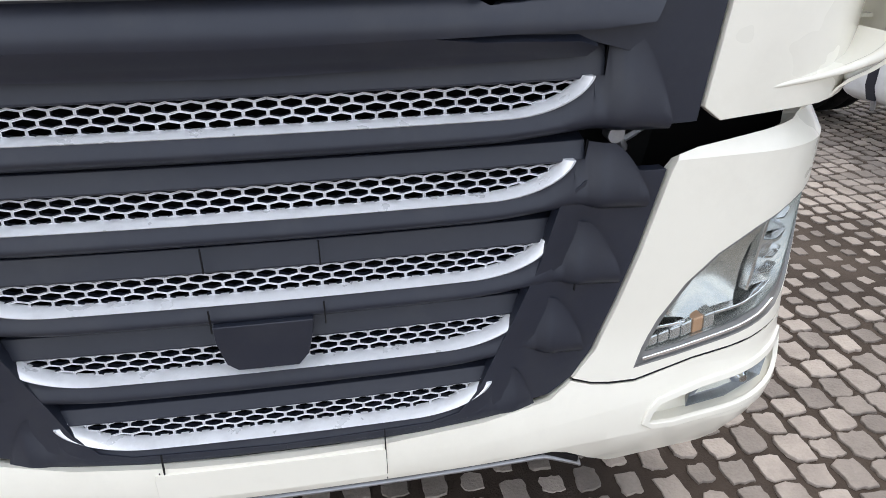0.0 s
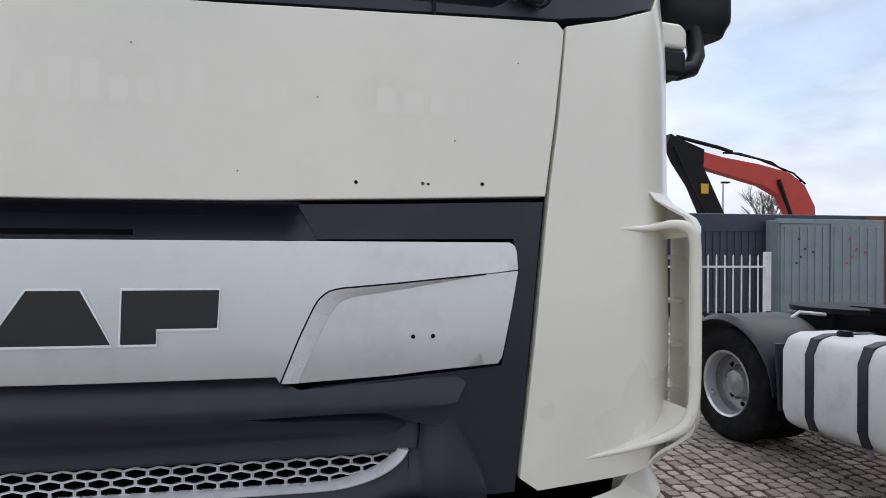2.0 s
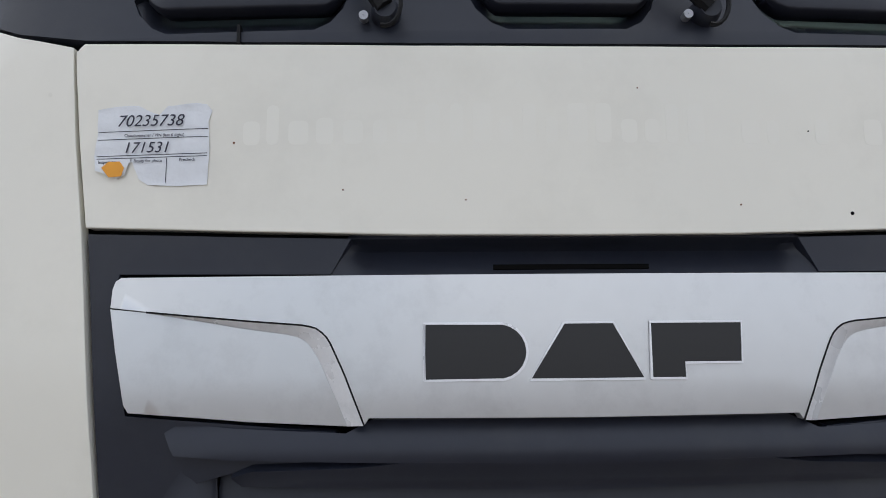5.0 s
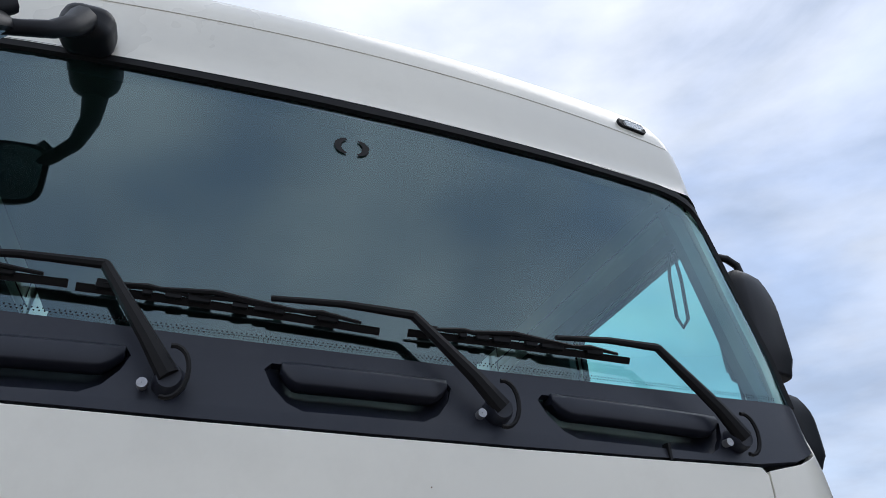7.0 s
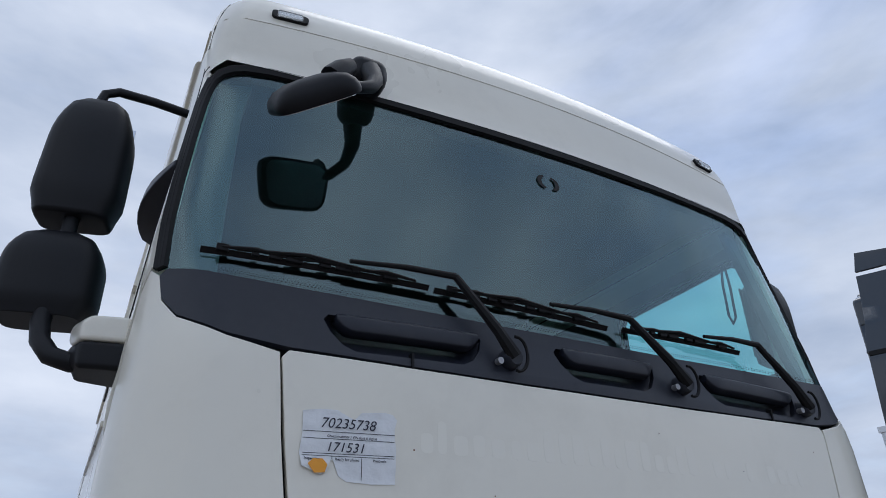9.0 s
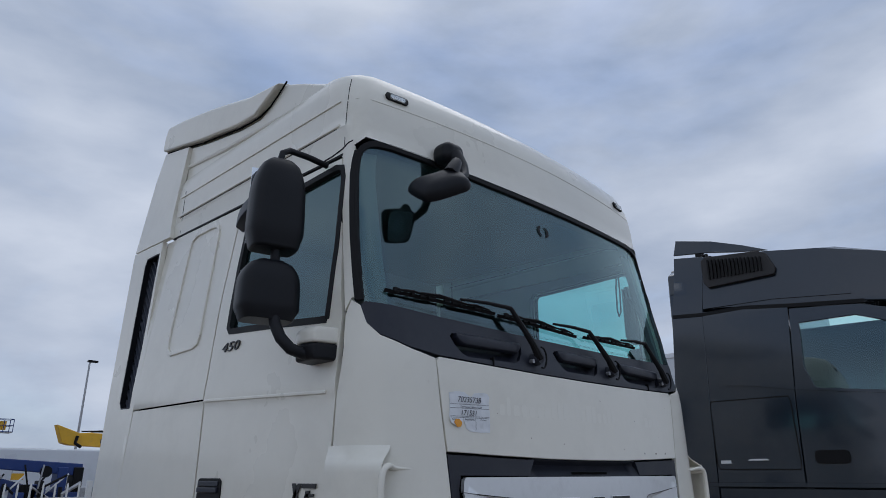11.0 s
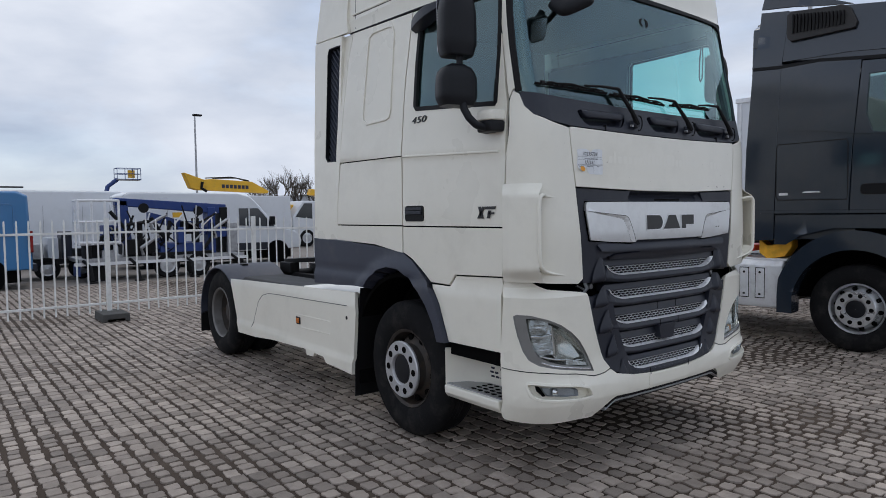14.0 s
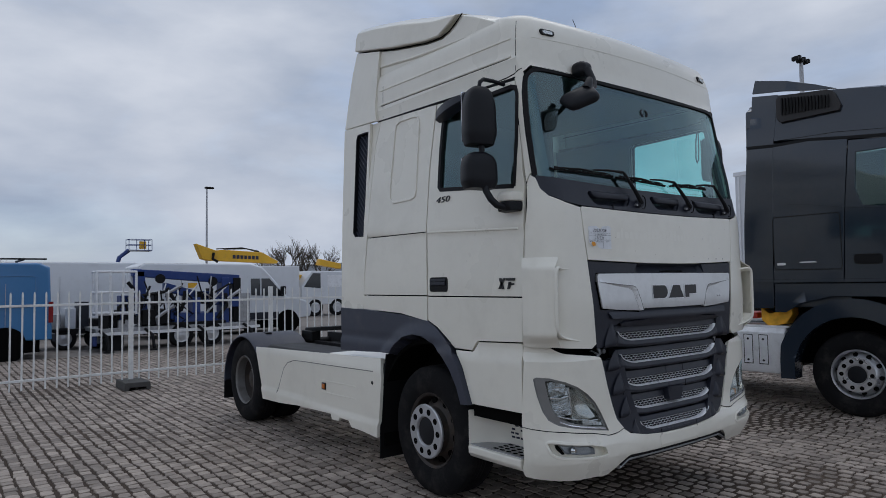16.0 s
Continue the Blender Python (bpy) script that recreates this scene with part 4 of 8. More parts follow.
# roof over the windscreen, wrapped round both sides
ROOF_BACK = 2.14
bm = bmesh.new()
rings = []
for z in (3.05, 3.13, 3.19, 3.20, 3.26, 3.32, 3.38, 3.41, 3.44, 3.46, 3.48, 3.50, 3.52, 3.54, 3.56, 3.585, 3.61, 3.65, 3.69, 3.73, 3.77):
    ring = []
    smax = side_s(ROOF_BACK, z)
    f, hw, xc, RC, _ = front_frame(z)
    ss = sorted(set([0.0] + [xc * k / 12 for k in range(1, 13)] + [xc + RC * (math.pi / 2 - A0) * k / 10 for k in range(1, 11)] + [xc + RC * (math.pi / 2 - A0) + (smax - xc - RC * (math.pi / 2 - A0)) * k / 12 for k in range(1, 13)]))
    ss = [-k for k in reversed(ss) if k > 0] + ss
    for s in ss:
        x, y, zz = wrap(s, z)
        lift = 0.0
        # lower edge rises over the glass and slopes up backwards on the sides
        if z < 3.08:
            zz = 3.100 + .026 * (abs(s) / 1.1) ** 2 if abs(s) < 1.13 else 3.052 + .028 * max(0, y - .25) + .074 * max(0, (1.26 - abs(s)) / .13) ** 2
        bul = .010 if z in (3.19,) and abs(s) > 1.2 else 0.0
        x += math.copysign(bul, x) if bul else 0
        ring.append((x, y, zz))
    rings.append(ring)
loft(bm, rings, False, False)
top = [v for v in bm.verts if abs(v.co.z - 3.77) < 1e-4]
bm.faces.new(top)
bmesh.ops.triangulate(bm, faces=[f for f in bm.faces if len(f.verts) > 4])
roof = part("roof", bm, M_WHITE, truck, "cream white high roof", 0.0, sharp=50)
# groove and rail lines along the roof sides and front
for sgn in (-1, 1):
    for z0, rise, w, y1 in ((3.212, .017, .016, 2.08), (3.337, .018, .010, 2.08)):
        bm = bmesh.new()
        ribbon(bm, [(sgn * side_s(y, z), z) for y, z in [(y, z0 + rise * (y - .4)) for y in np.linspace(.40, y1, 16)]], wrap, w, .010, .006)
        part("roof_rail", bm, M_WHITE, roof, "", 0.002)
    bm = bmesh.new()
    ribbon(bm, [(sgn * side_s(y, z), z) for y, z in [(y, 3.200 + .017 * (y - .4)) for y in np.linspace(.42, 2.06, 16)]], wrap, .006, .004, .001)
    part("roof_groove", bm, M_SEAL, roof)
    bm = bmesh.new()
    ribbon(bm, [(sgn * u, z) for u, z in ((1.236, 3.085), (1.234, 3.121), (1.222, 3.22), (1.210, 3.312), (1.19, 3.40), (1.165, 3.46), (1.139, 3.53))], wrap, .005, .004, .0012)
    part("roof_seam", bm, M_SEAL, roof)
    bm = bmesh.new()
    ribbon(bm, [(sgn * side_s(y, z), z) for y, z in [(y, 3.050 + .028 * (y - .25)) for y in np.linspace(.36, 2.12, 14)]], wrap, .012, .010, .002)
    part("roof_gasket", bm, M_SEAL, roof)
    bm = bmesh.new()
    ribbon(bm, [(sgn * side_s(2.03, z), z) for z in (3.12, 3.2, 3.3, 3.4)], wrap, .005, .004, .0012)
    part("roof_seam", bm, M_SEAL, roof)
    # black rain trim over the corner of the door
    bm = bmesh.new()
    ribbon(bm, [(sgn * u, z) for u, z in ((1.185, 3.105), (1.21, 3.098), (1.25, 3.082), (1.32, 3.072), (1.42, 3.068))], wrap, .009, .012, .002)
    part("rain_trim", bm, M_SEAL, roof)
bm = bmesh.new()
ribbon(bm, dense([(-1.21, 3.325), (-1.16, 3.333), (-.9, 3.337), (0, 3.338), (.9, 3.337), (1.16, 3.333), (1.21, 3.325)], .06), wrap, .007, .003, .0022)
part("roof_crease", bm, M_WHITE, roof)
# marker lamps
for sgn in (-1, 1):
    lampm = part("marker_lamp", sheet([rounded(sgn * .958 - .060, 3.366, sgn * .958 + .060, 3.406, .016, 4)], wrap, 0.02, 0.2, off=.010), M_SEAL, truck, "clear marker lamp in a black frame", 0.004)
    part("lens", sheet([rounded(sgn * .958 - .042, 3.370, sgn * .958 + .042, 3.395, .010, 4)], wrap, 0.008, 0.2, off=.018), M_CLEAR, lampm, "clear lens", 0.003).visible_shadow = False
    part("lens_back", sheet([rounded(sgn * .958 - .040, 3.372, sgn * .958 + .040, 3.393, .010, 4)], wrap, 0.003, 0.2, off=.0115), M_REFL, lampm)
bm = bmesh.new()
p = Vector((.30, 1.0, 3.76))
tube(bm, [p, p + Vector((-.02, .10, .28))], [.006, .003], 6)
part("aerial", bm, M_SEAL, truck, "thin black roof aerial")

# roof deflector and the panels that carry it
def cross_roof(x, pts):
    k = abs(x) / 1.20
    return [(x, y, z + dz * (1 - k * k)) for y, z, dz in pts]


bm = bmesh.new()
secs = []
for x in np.linspace(-1.19, 1.19, 41):
    k = min(1, (1.19 - abs(x)) / .16)
    r = .070 * (1 - k) ** 2.2
    secs.append(cross_roof(x, [(.98, 3.728 - r * .4, .035), (1.30, 3.815 - r, .035), (1.75, 3.935 - r, .035), (2.15, 4.025 - r, .03), (2.45, 4.075 - r, .03), (2.485, 4.02 - r, .03), (2.50, 3.845, .0), (1.9, 3.71, .0), (1.42, 3.622, .0), (1.22, 3.605, .0), (1.08, 3.660, .020)]))
loft(bm, secs)
part("roof_deflector", bm, M_WHITE, truck, "cream white adjustable roof deflector", 0.012, 3)
bm = bmesh.new()
secs = []
for x in np.linspace(-1.15, 1.15, 33):
    k = min(1, (1.15 - abs(x)) / .14)
    r = .06 * (1 - k) ** 2
    c = .035 * (1 - (x / 1.2) ** 2)
    secs.append([(x, .42, 3.47 - r), (x, .60, 3.575 - r * .8 + c), (x, .80, 3.662 - r * .6 + c), (x, .972, 3.722 - r * .4 + c), (x, 1.08, 3.640 + c * .5), (x, 1.20, 3.588), (x, 1.42, 3.605), (x, 1.9, 3.695), (x, 2.46, 3.828), (x, 2.46, 3.45), (x, 2.05, 3.45), (x, 1.6, 3.42), (x, 1.0, 3.38)])
loft(bm, secs)
part("deflector_base", bm, M_WHITE, truck, "", 0.008)
for sgn in (-1, 1):
    bm = bmesh.new()
    tube(bm, [(sgn * 1.158, y, z) for y, z in ((.945, 3.705), (1.03, 3.652), (1.10, 3.616), (1.20, 3.597), (1.30, 3.60), (1.42, 3.612), (1.9, 3.700), (2.48, 3.834))], .005, 6)
    part("deflector_gap", bm, M_BLACK, truck)
    # sunken strip with its upper rail between roof edge and deflector
    bm = bmesh.new()
    tube(bm, [(sgn * 1.15, y, z) for y, z in ((.75, 3.50), (1.1, 3.515), (1.6, 3.545), (2.10, 3.60))], [.006, .012, .014, .014], 8)
    part("roof_rail", bm, M_WHITE, roof)
# side extenders behind the cab
LOUV = [(2.30, 2.085), (2.46, 2.09), (2.495, 2.13), (2.445, 2.99), (2.42, 3.035), (2.29, 3.035), (2.225, 3.03)]


def ext_fn(y, z):
    return float(np.interp(z, (1.4, 3.1, 3.9), (1.242, 1.215, 1.16))), y, z


for sgn in (-1, 1):
    bm = sheet([[(2.285, 1.56), (2.30, 1.44), (2.70, 1.43), (2.695, 2.2), (2.66, 3.12), (2.20, 3.10), (2.235, 2.2)]], ext_fn, 0.03, 0.12, [LOUV])
    ext = part("side_extender", flip_x(bm) if sgn < 0 else bm, M_WHITE, truck, "cream white side extender with a louvred vent", 0.008)
    bm = sheet([[(2.105, 3.106), (2.655, 3.128), (2.60, 3.45), (2.57, 3.62), (2.50, 3.83), (2.10, 3.74), (2.12, 3.42), (2.13, 3.25)]], ext_fn, 0.03, 0.12)
    part("upper_extender", flip_x(bm) if sgn < 0 else bm, M_WHITE, truck, "cream white fairing behind the roof", 0.008)
    bm = sheet([[(2.20, 2.02), (2.69, 2.02), (2.64, 3.10), (2.20, 3.10)]], lambda y, z: (ext_fn(y, z)[0] - .075, y, z), 0.004, 0.5)
    part("vent_back", flip_x(bm) if sgn < 0 else bm, M_BLACK, ext)
    for k in range(21):
        z = 1.80 + k * .058
        bm = bmesh.new()
        secs = []
        for y in (2.225, 2.30, 2.38, 2.50):
            zz = z + (y - 2.225) * 1.05
            x = ext_fn(y, min(max(zz, 2.05), 3.07))[0] - .034
            zz = min(max(zz, 2.04), 3.07)
            secs.append([(x - .034, y, zz + .020), (x, y, zz + .004), (x, y, zz - .008), (x - .034, y, zz)])
        loft(bm, secs)
        part("louvre", flip_x(bm) if sgn < 0 else bm, M_ARCH, ext)
    bm = bmesh.new()
    ribbon(bm, dense(LOUV + LOUV[:1], .08), lambda y, z: (ext_fn(y, z)[0] - .004, y, z), .020, .03, .002)
    part("vent_frame", flip_x(bm) if sgn < 0 else bm, M_MIRROR, ext, "black vent frame")

# ---- cab sides ----
WIN = [(.335, 2.300), (.70, 2.335), (1.150, 2.372), (1.172, 2.395), (1.168, 2.70), (1.150, 2.955), (1.120, 2.985), (.80, 2.99), (.40, 3.0), (.352, 2.985), (.335, 2.93), (.322, 2.60)]
door_up = [(.276, 1.562), (1.318, 1.562), (1.314, 2.06), (1.290, 2.60), (1.240, 3.062), (.70, 3.048), (0.364, 3.035), (0.334, 2.82), (0.278, 2.56), (0.259, 2.40), (.240, 2.30), (.246, 2.0)]
door_low = [(.280, 1.262), (.735, 1.245), (.80, 1.175), (1.00, 1.178), (1.10, 1.255), (1.21, 1.325), (1.320, 1.370), (1.320, 1.552), (.276, 1.552)]
step_pan = [(.293, .80), (.80, .795), (.835, .88), (.90, 1.04), (.985, 1.165), (.79, 1.165), (.726, 1.236), (.288, 1.252)]
rear_up = [(1.332, 2.062), (1.328, 2.06), (1.303, 2.60), (1.254, 3.066), (2.07, 3.094), (2.13, 2.90), (2.20, 2.20), (2.21, 2.070)]
rear_low = [(1.334, 1.565), (1.330, 2.054), (2.21, 2.062), (2.272, 1.70), (2.275, 1.565)]
rear_strip = [(1.334, 1.362), (1.36, 1.366), (1.70, 1.415), (2.29, 1.438), (2.288, 1.555), (1.334, 1.555)]


def crease(fn):
    """The shoulder line: the skin steps in by a few millimetres below it."""
    def out(y, z):
        x, y2, z2 = fn(y, z)
        line = 2.019 + .042 * (y - .24)
        k = min(1, max(0, (z - line + .030) / .030)) if z < line + .012 else max(0, 1 - (z - line - .012) / .10)
        return x + .007 * k, y2, z2
    return out


sides = []
for sgn in (-1, 1):
    fl = (lambda b: flip_x(b)) if sgn < 0 else (lambda b: b)
    door = part("door", fl(sheet([door_up], crease(side_place), 0.022, (0.10, 0.03), [WIN])), M_WHITE, truck, "cream white cab door with black-framed window", 0.005)
    part("lower_door", fl(sheet([door_low], side_place, 0.022, (0.7, 0.7))), M_WHITE, door, "", 0.003)
    part("step_cover", fl(sheet([step_pan], lambda y, z: (side_place(y, z)[0] - .004, y, z), 0.03, 0.06)), M_WHITE, truck, "", 0.010)
    part("side_panel", fl(sheet([rear_up], crease(side_place), 0.022, (0.1, 0.05))), M_WHITE, truck, "", 0.005)
    part("lower_side_panel", fl(sheet([rear_low, rear_strip], crease(side_place), 0.022, (0.1, 0.03))), M_WHITE, truck, "", 0.005)
    part("corner_post", fl(sheet([[(2.083, 3.094), (2.142, 2.90), (2.212, 2.20), (2.284, 1.70), (2.287, 1.575), (2.325, 1.57), (2.292, 2.09), (2.222, 3.03), (2.215, 3.097)]], lambda y, z: (side_place(y, z)[0] - .004, y, z), 0.03, 0.1)), M_WHITE, truck, "", 0.005)
    # shoulder line pressed into door and side panel
    for y0, y1 in ((.30, 1.312),):
        bm = bmesh.new()
        ribbon(bm, [(y, 2.010 + .042 * (y - .24)) for y in np.linspace(y0, y1, 12)], lambda y, z: (side_place(y, z)[0] + .006, y, z), .016, .014, .005)
        part("shoulder_line", fl(bm), M_WHITE, truck, "", 0.003)
    # pressed field in the side panel
    bm = bmesh.new()
    fld = [(1.475, 2.40), (1.475, 2.97), (1.50, 3.02), (1.56, 3.035), (1.76, 3.035), (1.815, 3.01), (1.828, 2.95), (1.86, 2.42), (1.85, 2.37), (1.80, 2.34), (1.54, 2.345), (1.49, 2.36), (1.475, 2.40)]
    ribbon(bm, dense(fld, .05), side_place, .024, .012, .010)
    part("pressed_rib", fl(bm), M_WHITE, truck, "", 0.004)
    pane = part("door_window", fl(sheet([WIN], lambda y, z: (side_place(y, z)[0] - .018, y, z), 0.0, 0.15)), M_WS, door, "tinted side window")
    pane.visible_shadow = False
    bm = bmesh.new()
    ribbon(bm, dense(WIN + WIN[:1], .06), side_place, .036, .022, .003)
    part("window_seal", fl(bm), M_SEAL, door, "black window seal")
    # handle
    hd = part("door_handle", fl(sheet([rounded(1.065, 1.592, 1.287, 1.702, .022, 4)], side_place, 0.02, 0.3, off=.006)), M_SEAL, door, "black recessed door handle", 0.005)
    bm = bmesh.new()
    box(bm, (1.246, 1.085, 1.640), (1.262, 1.275, 1.664))
    part("pull", fl(bm), M_DARK, hd, "", 0.005)
    bm = bmesh.new()
    box(bm, (1.246, 1.085, 1.668), (1.256, 1.275, 1.690))
    part("upper_flap", fl(bm), M_DARK, hd, "", 0.003)
    # model badges as plain slanted bars
    badge = part("model_badge", fl(sheet([[(.475, 1.612), (.50, 1.612), (.45, 1.685), (.425, 1.685)]], side_place, 0.004, 0.5, off=.008)), M_BADGE, door, "small dark chrome model badge", 0.001)
    for pl in ([(.440, 1.612), (.465, 1.612), (.49, 1.685), (.465, 1.685)], [(.335, 1.668), (.425, 1.668), (.420, 1.685), (.330, 1.685)], [(.385, 1.612), (.41, 1.612), (.395, 1.66), (.37, 1.66)], [(.345, 1.638), (.395, 1.638), (.392, 1.650), (.342, 1.650)]):
        part("badge_stroke", fl(sheet([pl], side_place, 0.004, 0.5, off=.008)), M_BADGE, badge)
    text = bpy.data.curves.new("output_number", "FONT")
    text.body, text.size, text.extrude, text.shear, text.space_character = "450", .062, .003, .25, 1.05
    number = new("output_badge", text)
    turn = Matrix(((0, 0, sgn, 0), (sgn, 0, 0, 0), (0, 1, 0, 0), (0, 0, 0, 1)))
    number.matrix_world = Matrix.Translation((sgn * (side_place(1.09, 2.29)[0] + .004), 1.10 - sgn * .10, 2.272)) @ turn @ Matrix.Diagonal((1.75, 1, 1, 1))
    text.materials.append(M_BADGE)
    number.parent = door
    tagged(number, "small dark chrome output number on the door")
    # kerb mirror over the window, on the kerb side alone
    bm = bmesh.new()
    secs = []
    for k in np.linspace(0, 1, 9):
        y = 1.20 - .42 * k
        x = side_place(y, 2.95)[0]
        h = .115 * math.sin(math.pi * min(1, .25 + k * .6)) * (1 - .5 * k)
        zc = 2.955 + .09 * k
        secs.append([(x - .005, y, zc + h * .7), (x + .075 * math.sin(math.pi * (.18 + .8 * k)), y, zc + h * .4), (x + .085 * math.sin(math.pi * (.18 + .8 * k)), y, zc - h * .4), (x - .005, y, zc - h * .7)])
    if sgn < 0:
        loft(bm, secs)
        part("kerb_mirror", fl(bm), M_DARK, truck, "black kerb view mirror over the door window", 0.008)
    # black sheet behind the joints, its colour standing in for their shade
    part("gap_liner", fl(sheet([[(.29, 1.27), (1.10, 1.27), (1.40, 1.42), (2.28, 1.45), (2.27, 1.60), (2.20, 2.20), (2.10, 3.09), (1.20, 3.07), (.35, 3.04), (.33, 2.4), (.29, 2.25)]], lambda y, z: (side_place(y, z)[0] - .034, y, z), 0.003, 0.2, [[(u, v) for u, v in WIN]])), M_BLACK, truck)
    # wheel arch trims
    arch = [(2.70, 1.442), (2.30, 1.432), (1.70, 1.405), (1.33, 1.365), (1.21, 1.318), (1.10, 1.248), (1.00, 1.168), (.905, 1.04), (.84, .88), (.798, .79), (.885, .785), (.93, .90), (1.01, 1.02), (1.10, 1.11), (1.22, 1.19), (1.36, 1.245), (1.50, 1.255), (1.64, 1.225), (1.74, 1.17), (1.82, 1.085), (2.30, 1.06), (2.69, 1.05)]

    def arch_fn(y, z):
        r = math.hypot(y - 1.39, z - .52)
        k = min(1, max(0, (.835 - r) / .09))
        return side_place(y, z)[0] + .004 + .030 * k, y, z
    part("wheel_arch", fl(sheet([arch], arch_fn, 0.16, 0.03)), M_ARCH, truck, "slate grey plastic wheel arch", 0.008)
    bm = bmesh.new()
    box(bm, (1.262, .905, .93), (1.275, .925, 1.005))
    part("side_reflector", fl(bm), M_CLEAR, truck)
    # boarding step
    st = bmesh.new()
    loft(st, [[(1.235, .335, z), (1.238, .60, z), (1.235, .87, z), (1.20, .905, z), (.95, .905, z), (.95, .335, z)] for z in (.405, .44, .475, .49)])
    for v in st.verts:
        if v.co.z < .42:
            v.co.x -= .03
    step = part("boarding_step", fl(st), M_WHITE, truck, "white boarding step with a perforated grey tread", 0.012)
    bm = bmesh.new()
    box(bm, (.98, .345, .490), (1.205, .885, .497))
    tread = part("tread", fl(bm), M_STEEL, step, "grey perforated tread", 0.002)
    for i in range(4):
        for j in range(5):
            bm = bmesh.new()
            cx, cy = 1.02 + i * .048, .39 + j * .065
            loft(bm, [[(cx + a * .014, cy + b * .022, z) for a, b in ((-1, -.4), (-.4, -1), (.4, -1), (1, -.4), (1, .4), (.4, 1), (-.4, 1), (-1, .4))] for z in (.4968, .4985)])
            part("tread_hole", fl(bm), M_BLACK, tread)
    part("step_back", fl((lambda b: (loft(b, [[(.965, .27, z), (.965, .70, z), (1.06, .84, z), (1.20, .90, z), (1.215, .885, z), (1.075, .82, z), (.99, .69, z), (.99, .27, z)] for z in (.49, .735)]), b)[1])(bmesh.new())), M_WHITE, step, "", 0.004)
    # Solid black box added where the gap above the step lies in shade.
    bm = bmesh.new()
    box(bm, (.90, .30, .70), (1.20, .84, .83))
    part("step_shadow_box", fl(bm), M_BLACK, step, "black box in place of the shaded gap above the step")
    bm = bmesh.new()
    for r in range(5):
        for c in range(4):
            y = .50 + c * .045 + .010 * (r % 2)
            if (r + c) % 5 == 4:
                continue
            box(bm, (.990, y, .655 - r * .028), (.9915, y + .034, .668 - r * .028))
    part("stencilled_marks", fl(bm), M_INK, step, "black stencilled weight marks, unreadable")

# mirrors on their arms
def pod(bm, c, half, taper, yaw):
    """A rounded mirror shell with a flat back."""
    secs = []
    hx, hy, hz = half
    for k in np.linspace(-1, 1, 13):
        w = (1 - abs(k) ** 8) ** .5 if abs(k) < 1 else .0
        w = max(w, .80) if k < 0 else max(1 - .42 * max(0, k - .15) ** 2.2 / .70, .30) * (1 if k < .99 else .72)
        t = 1 + taper * k
        ring = []
        for a in np.linspace(0, 2 * math.pi, 20, endpoint=False):
            ca, sa = math.cos(a), math.sin(a)
            u = math.copysign(abs(ca) ** .42, ca) * hx * w * t
            v = math.copysign(abs(sa) ** (.7 if sa < 0 else .35), sa) * hy * (w if sa < 0 else 1)
            ring.append((c[0] + u * math.cos(yaw) - v * math.sin(yaw), c[1] + u * math.sin(yaw) + v * math.cos(yaw), c[2] + k * hz))
        secs.append(ring)
    loft(bm, secs)


for sgn in (-1, 1):
    fl = (lambda b: b) if sgn < 0 else (lambda b: flip_x(b))
    bm = bmesh.new()
    pod(bm, (-1.432, .455, 2.770), (.110, .075, .200), -.05, radians(-12))
    mirror = part("door_mirror", fl(bm), M_MIRROR, truck, "black double door mirror on a tubular arm", 0.012, 3)
    bm = bmesh.new()
    pod(bm, (-1.440, .455, 2.402), (.120, .075, .122), -.02, radians(-12))
    part("wide_mirror", fl(bm), M_MIRROR, mirror, "", 0.012, 3)
    bm = bmesh.new()
    tube(bm, [(-1.43, .44, 2.60), (-1.43, .44, 2.50)], .020, 10)
    part("link", fl(bm), M_MIRROR, mirror)
    bm = bmesh.new()
    tube(bm, [(-1.43, .42, 2.32), (-1.432, .40, 2.26), (-1.42, .37, 2.205), (-1.39, .345, 2.165), (-1.345, .33, 2.150), (-1.29, .33, 2.155)], .023, 12)
    part("lower_arm", fl(bm), M_MIRROR, mirror)
    bm = bmesh.new()
    tube(bm, [(-1.445, .44, 2.95), (-1.435, .44, 3.00), (-1.40, .445, 3.025), (-1.30, .452, 3.03), (-1.20, .458, 3.025)], .014, 10)
    part("upper_arm", fl(bm), M_MIRROR, mirror)
    bm = bmesh.new()
    secs = []
    for z, k in ((2.125, .7), (2.15, .95), (2.19, 1.0)):
        secs.append([(-1.235, .25 + .02 * (1 - k), z), (-1.335, .27, z), (-1.355 * (1 if k > .8 else .985), .33, z), (-1.335, .40, z), (-1.235, .43, z)])
    loft(bm, secs)
    part("arm_base", fl(bm), M_MIRROR, mirror, "", 0.012)
    bm = bmesh.new()
    loft(bm, [[(-1.235, .25, z), (-1.335 - d, .27, z), (-1.357 - d, .33, z), (-1.335 - d, .40, z), (-1.235, .435, z)] for z, d in ((2.19, 0), (2.235, .003), (2.255, -.015))])
    part("arm_cap", fl(bm), M_WHITE, mirror, "cream white arm cap", 0.012)
    for c, h in (((-1.422, .528, 2.775), (.092, .17)), ((-1.425, .528, 2.402), (.095, .09))):
        bm = bmesh.new()
        box(bm, (c[0] - h[0], c[1] - .004, c[2] - h[1]), (c[0] + h[0], c[1], c[2] + h[1]))
        bmesh.ops.rotate(bm, verts=bm.verts, cent=c, matrix=Matrix.Rotation(radians(-12), 3, "Z"))
        part("mirror_glass", fl(bm), M_CHROME, mirror)
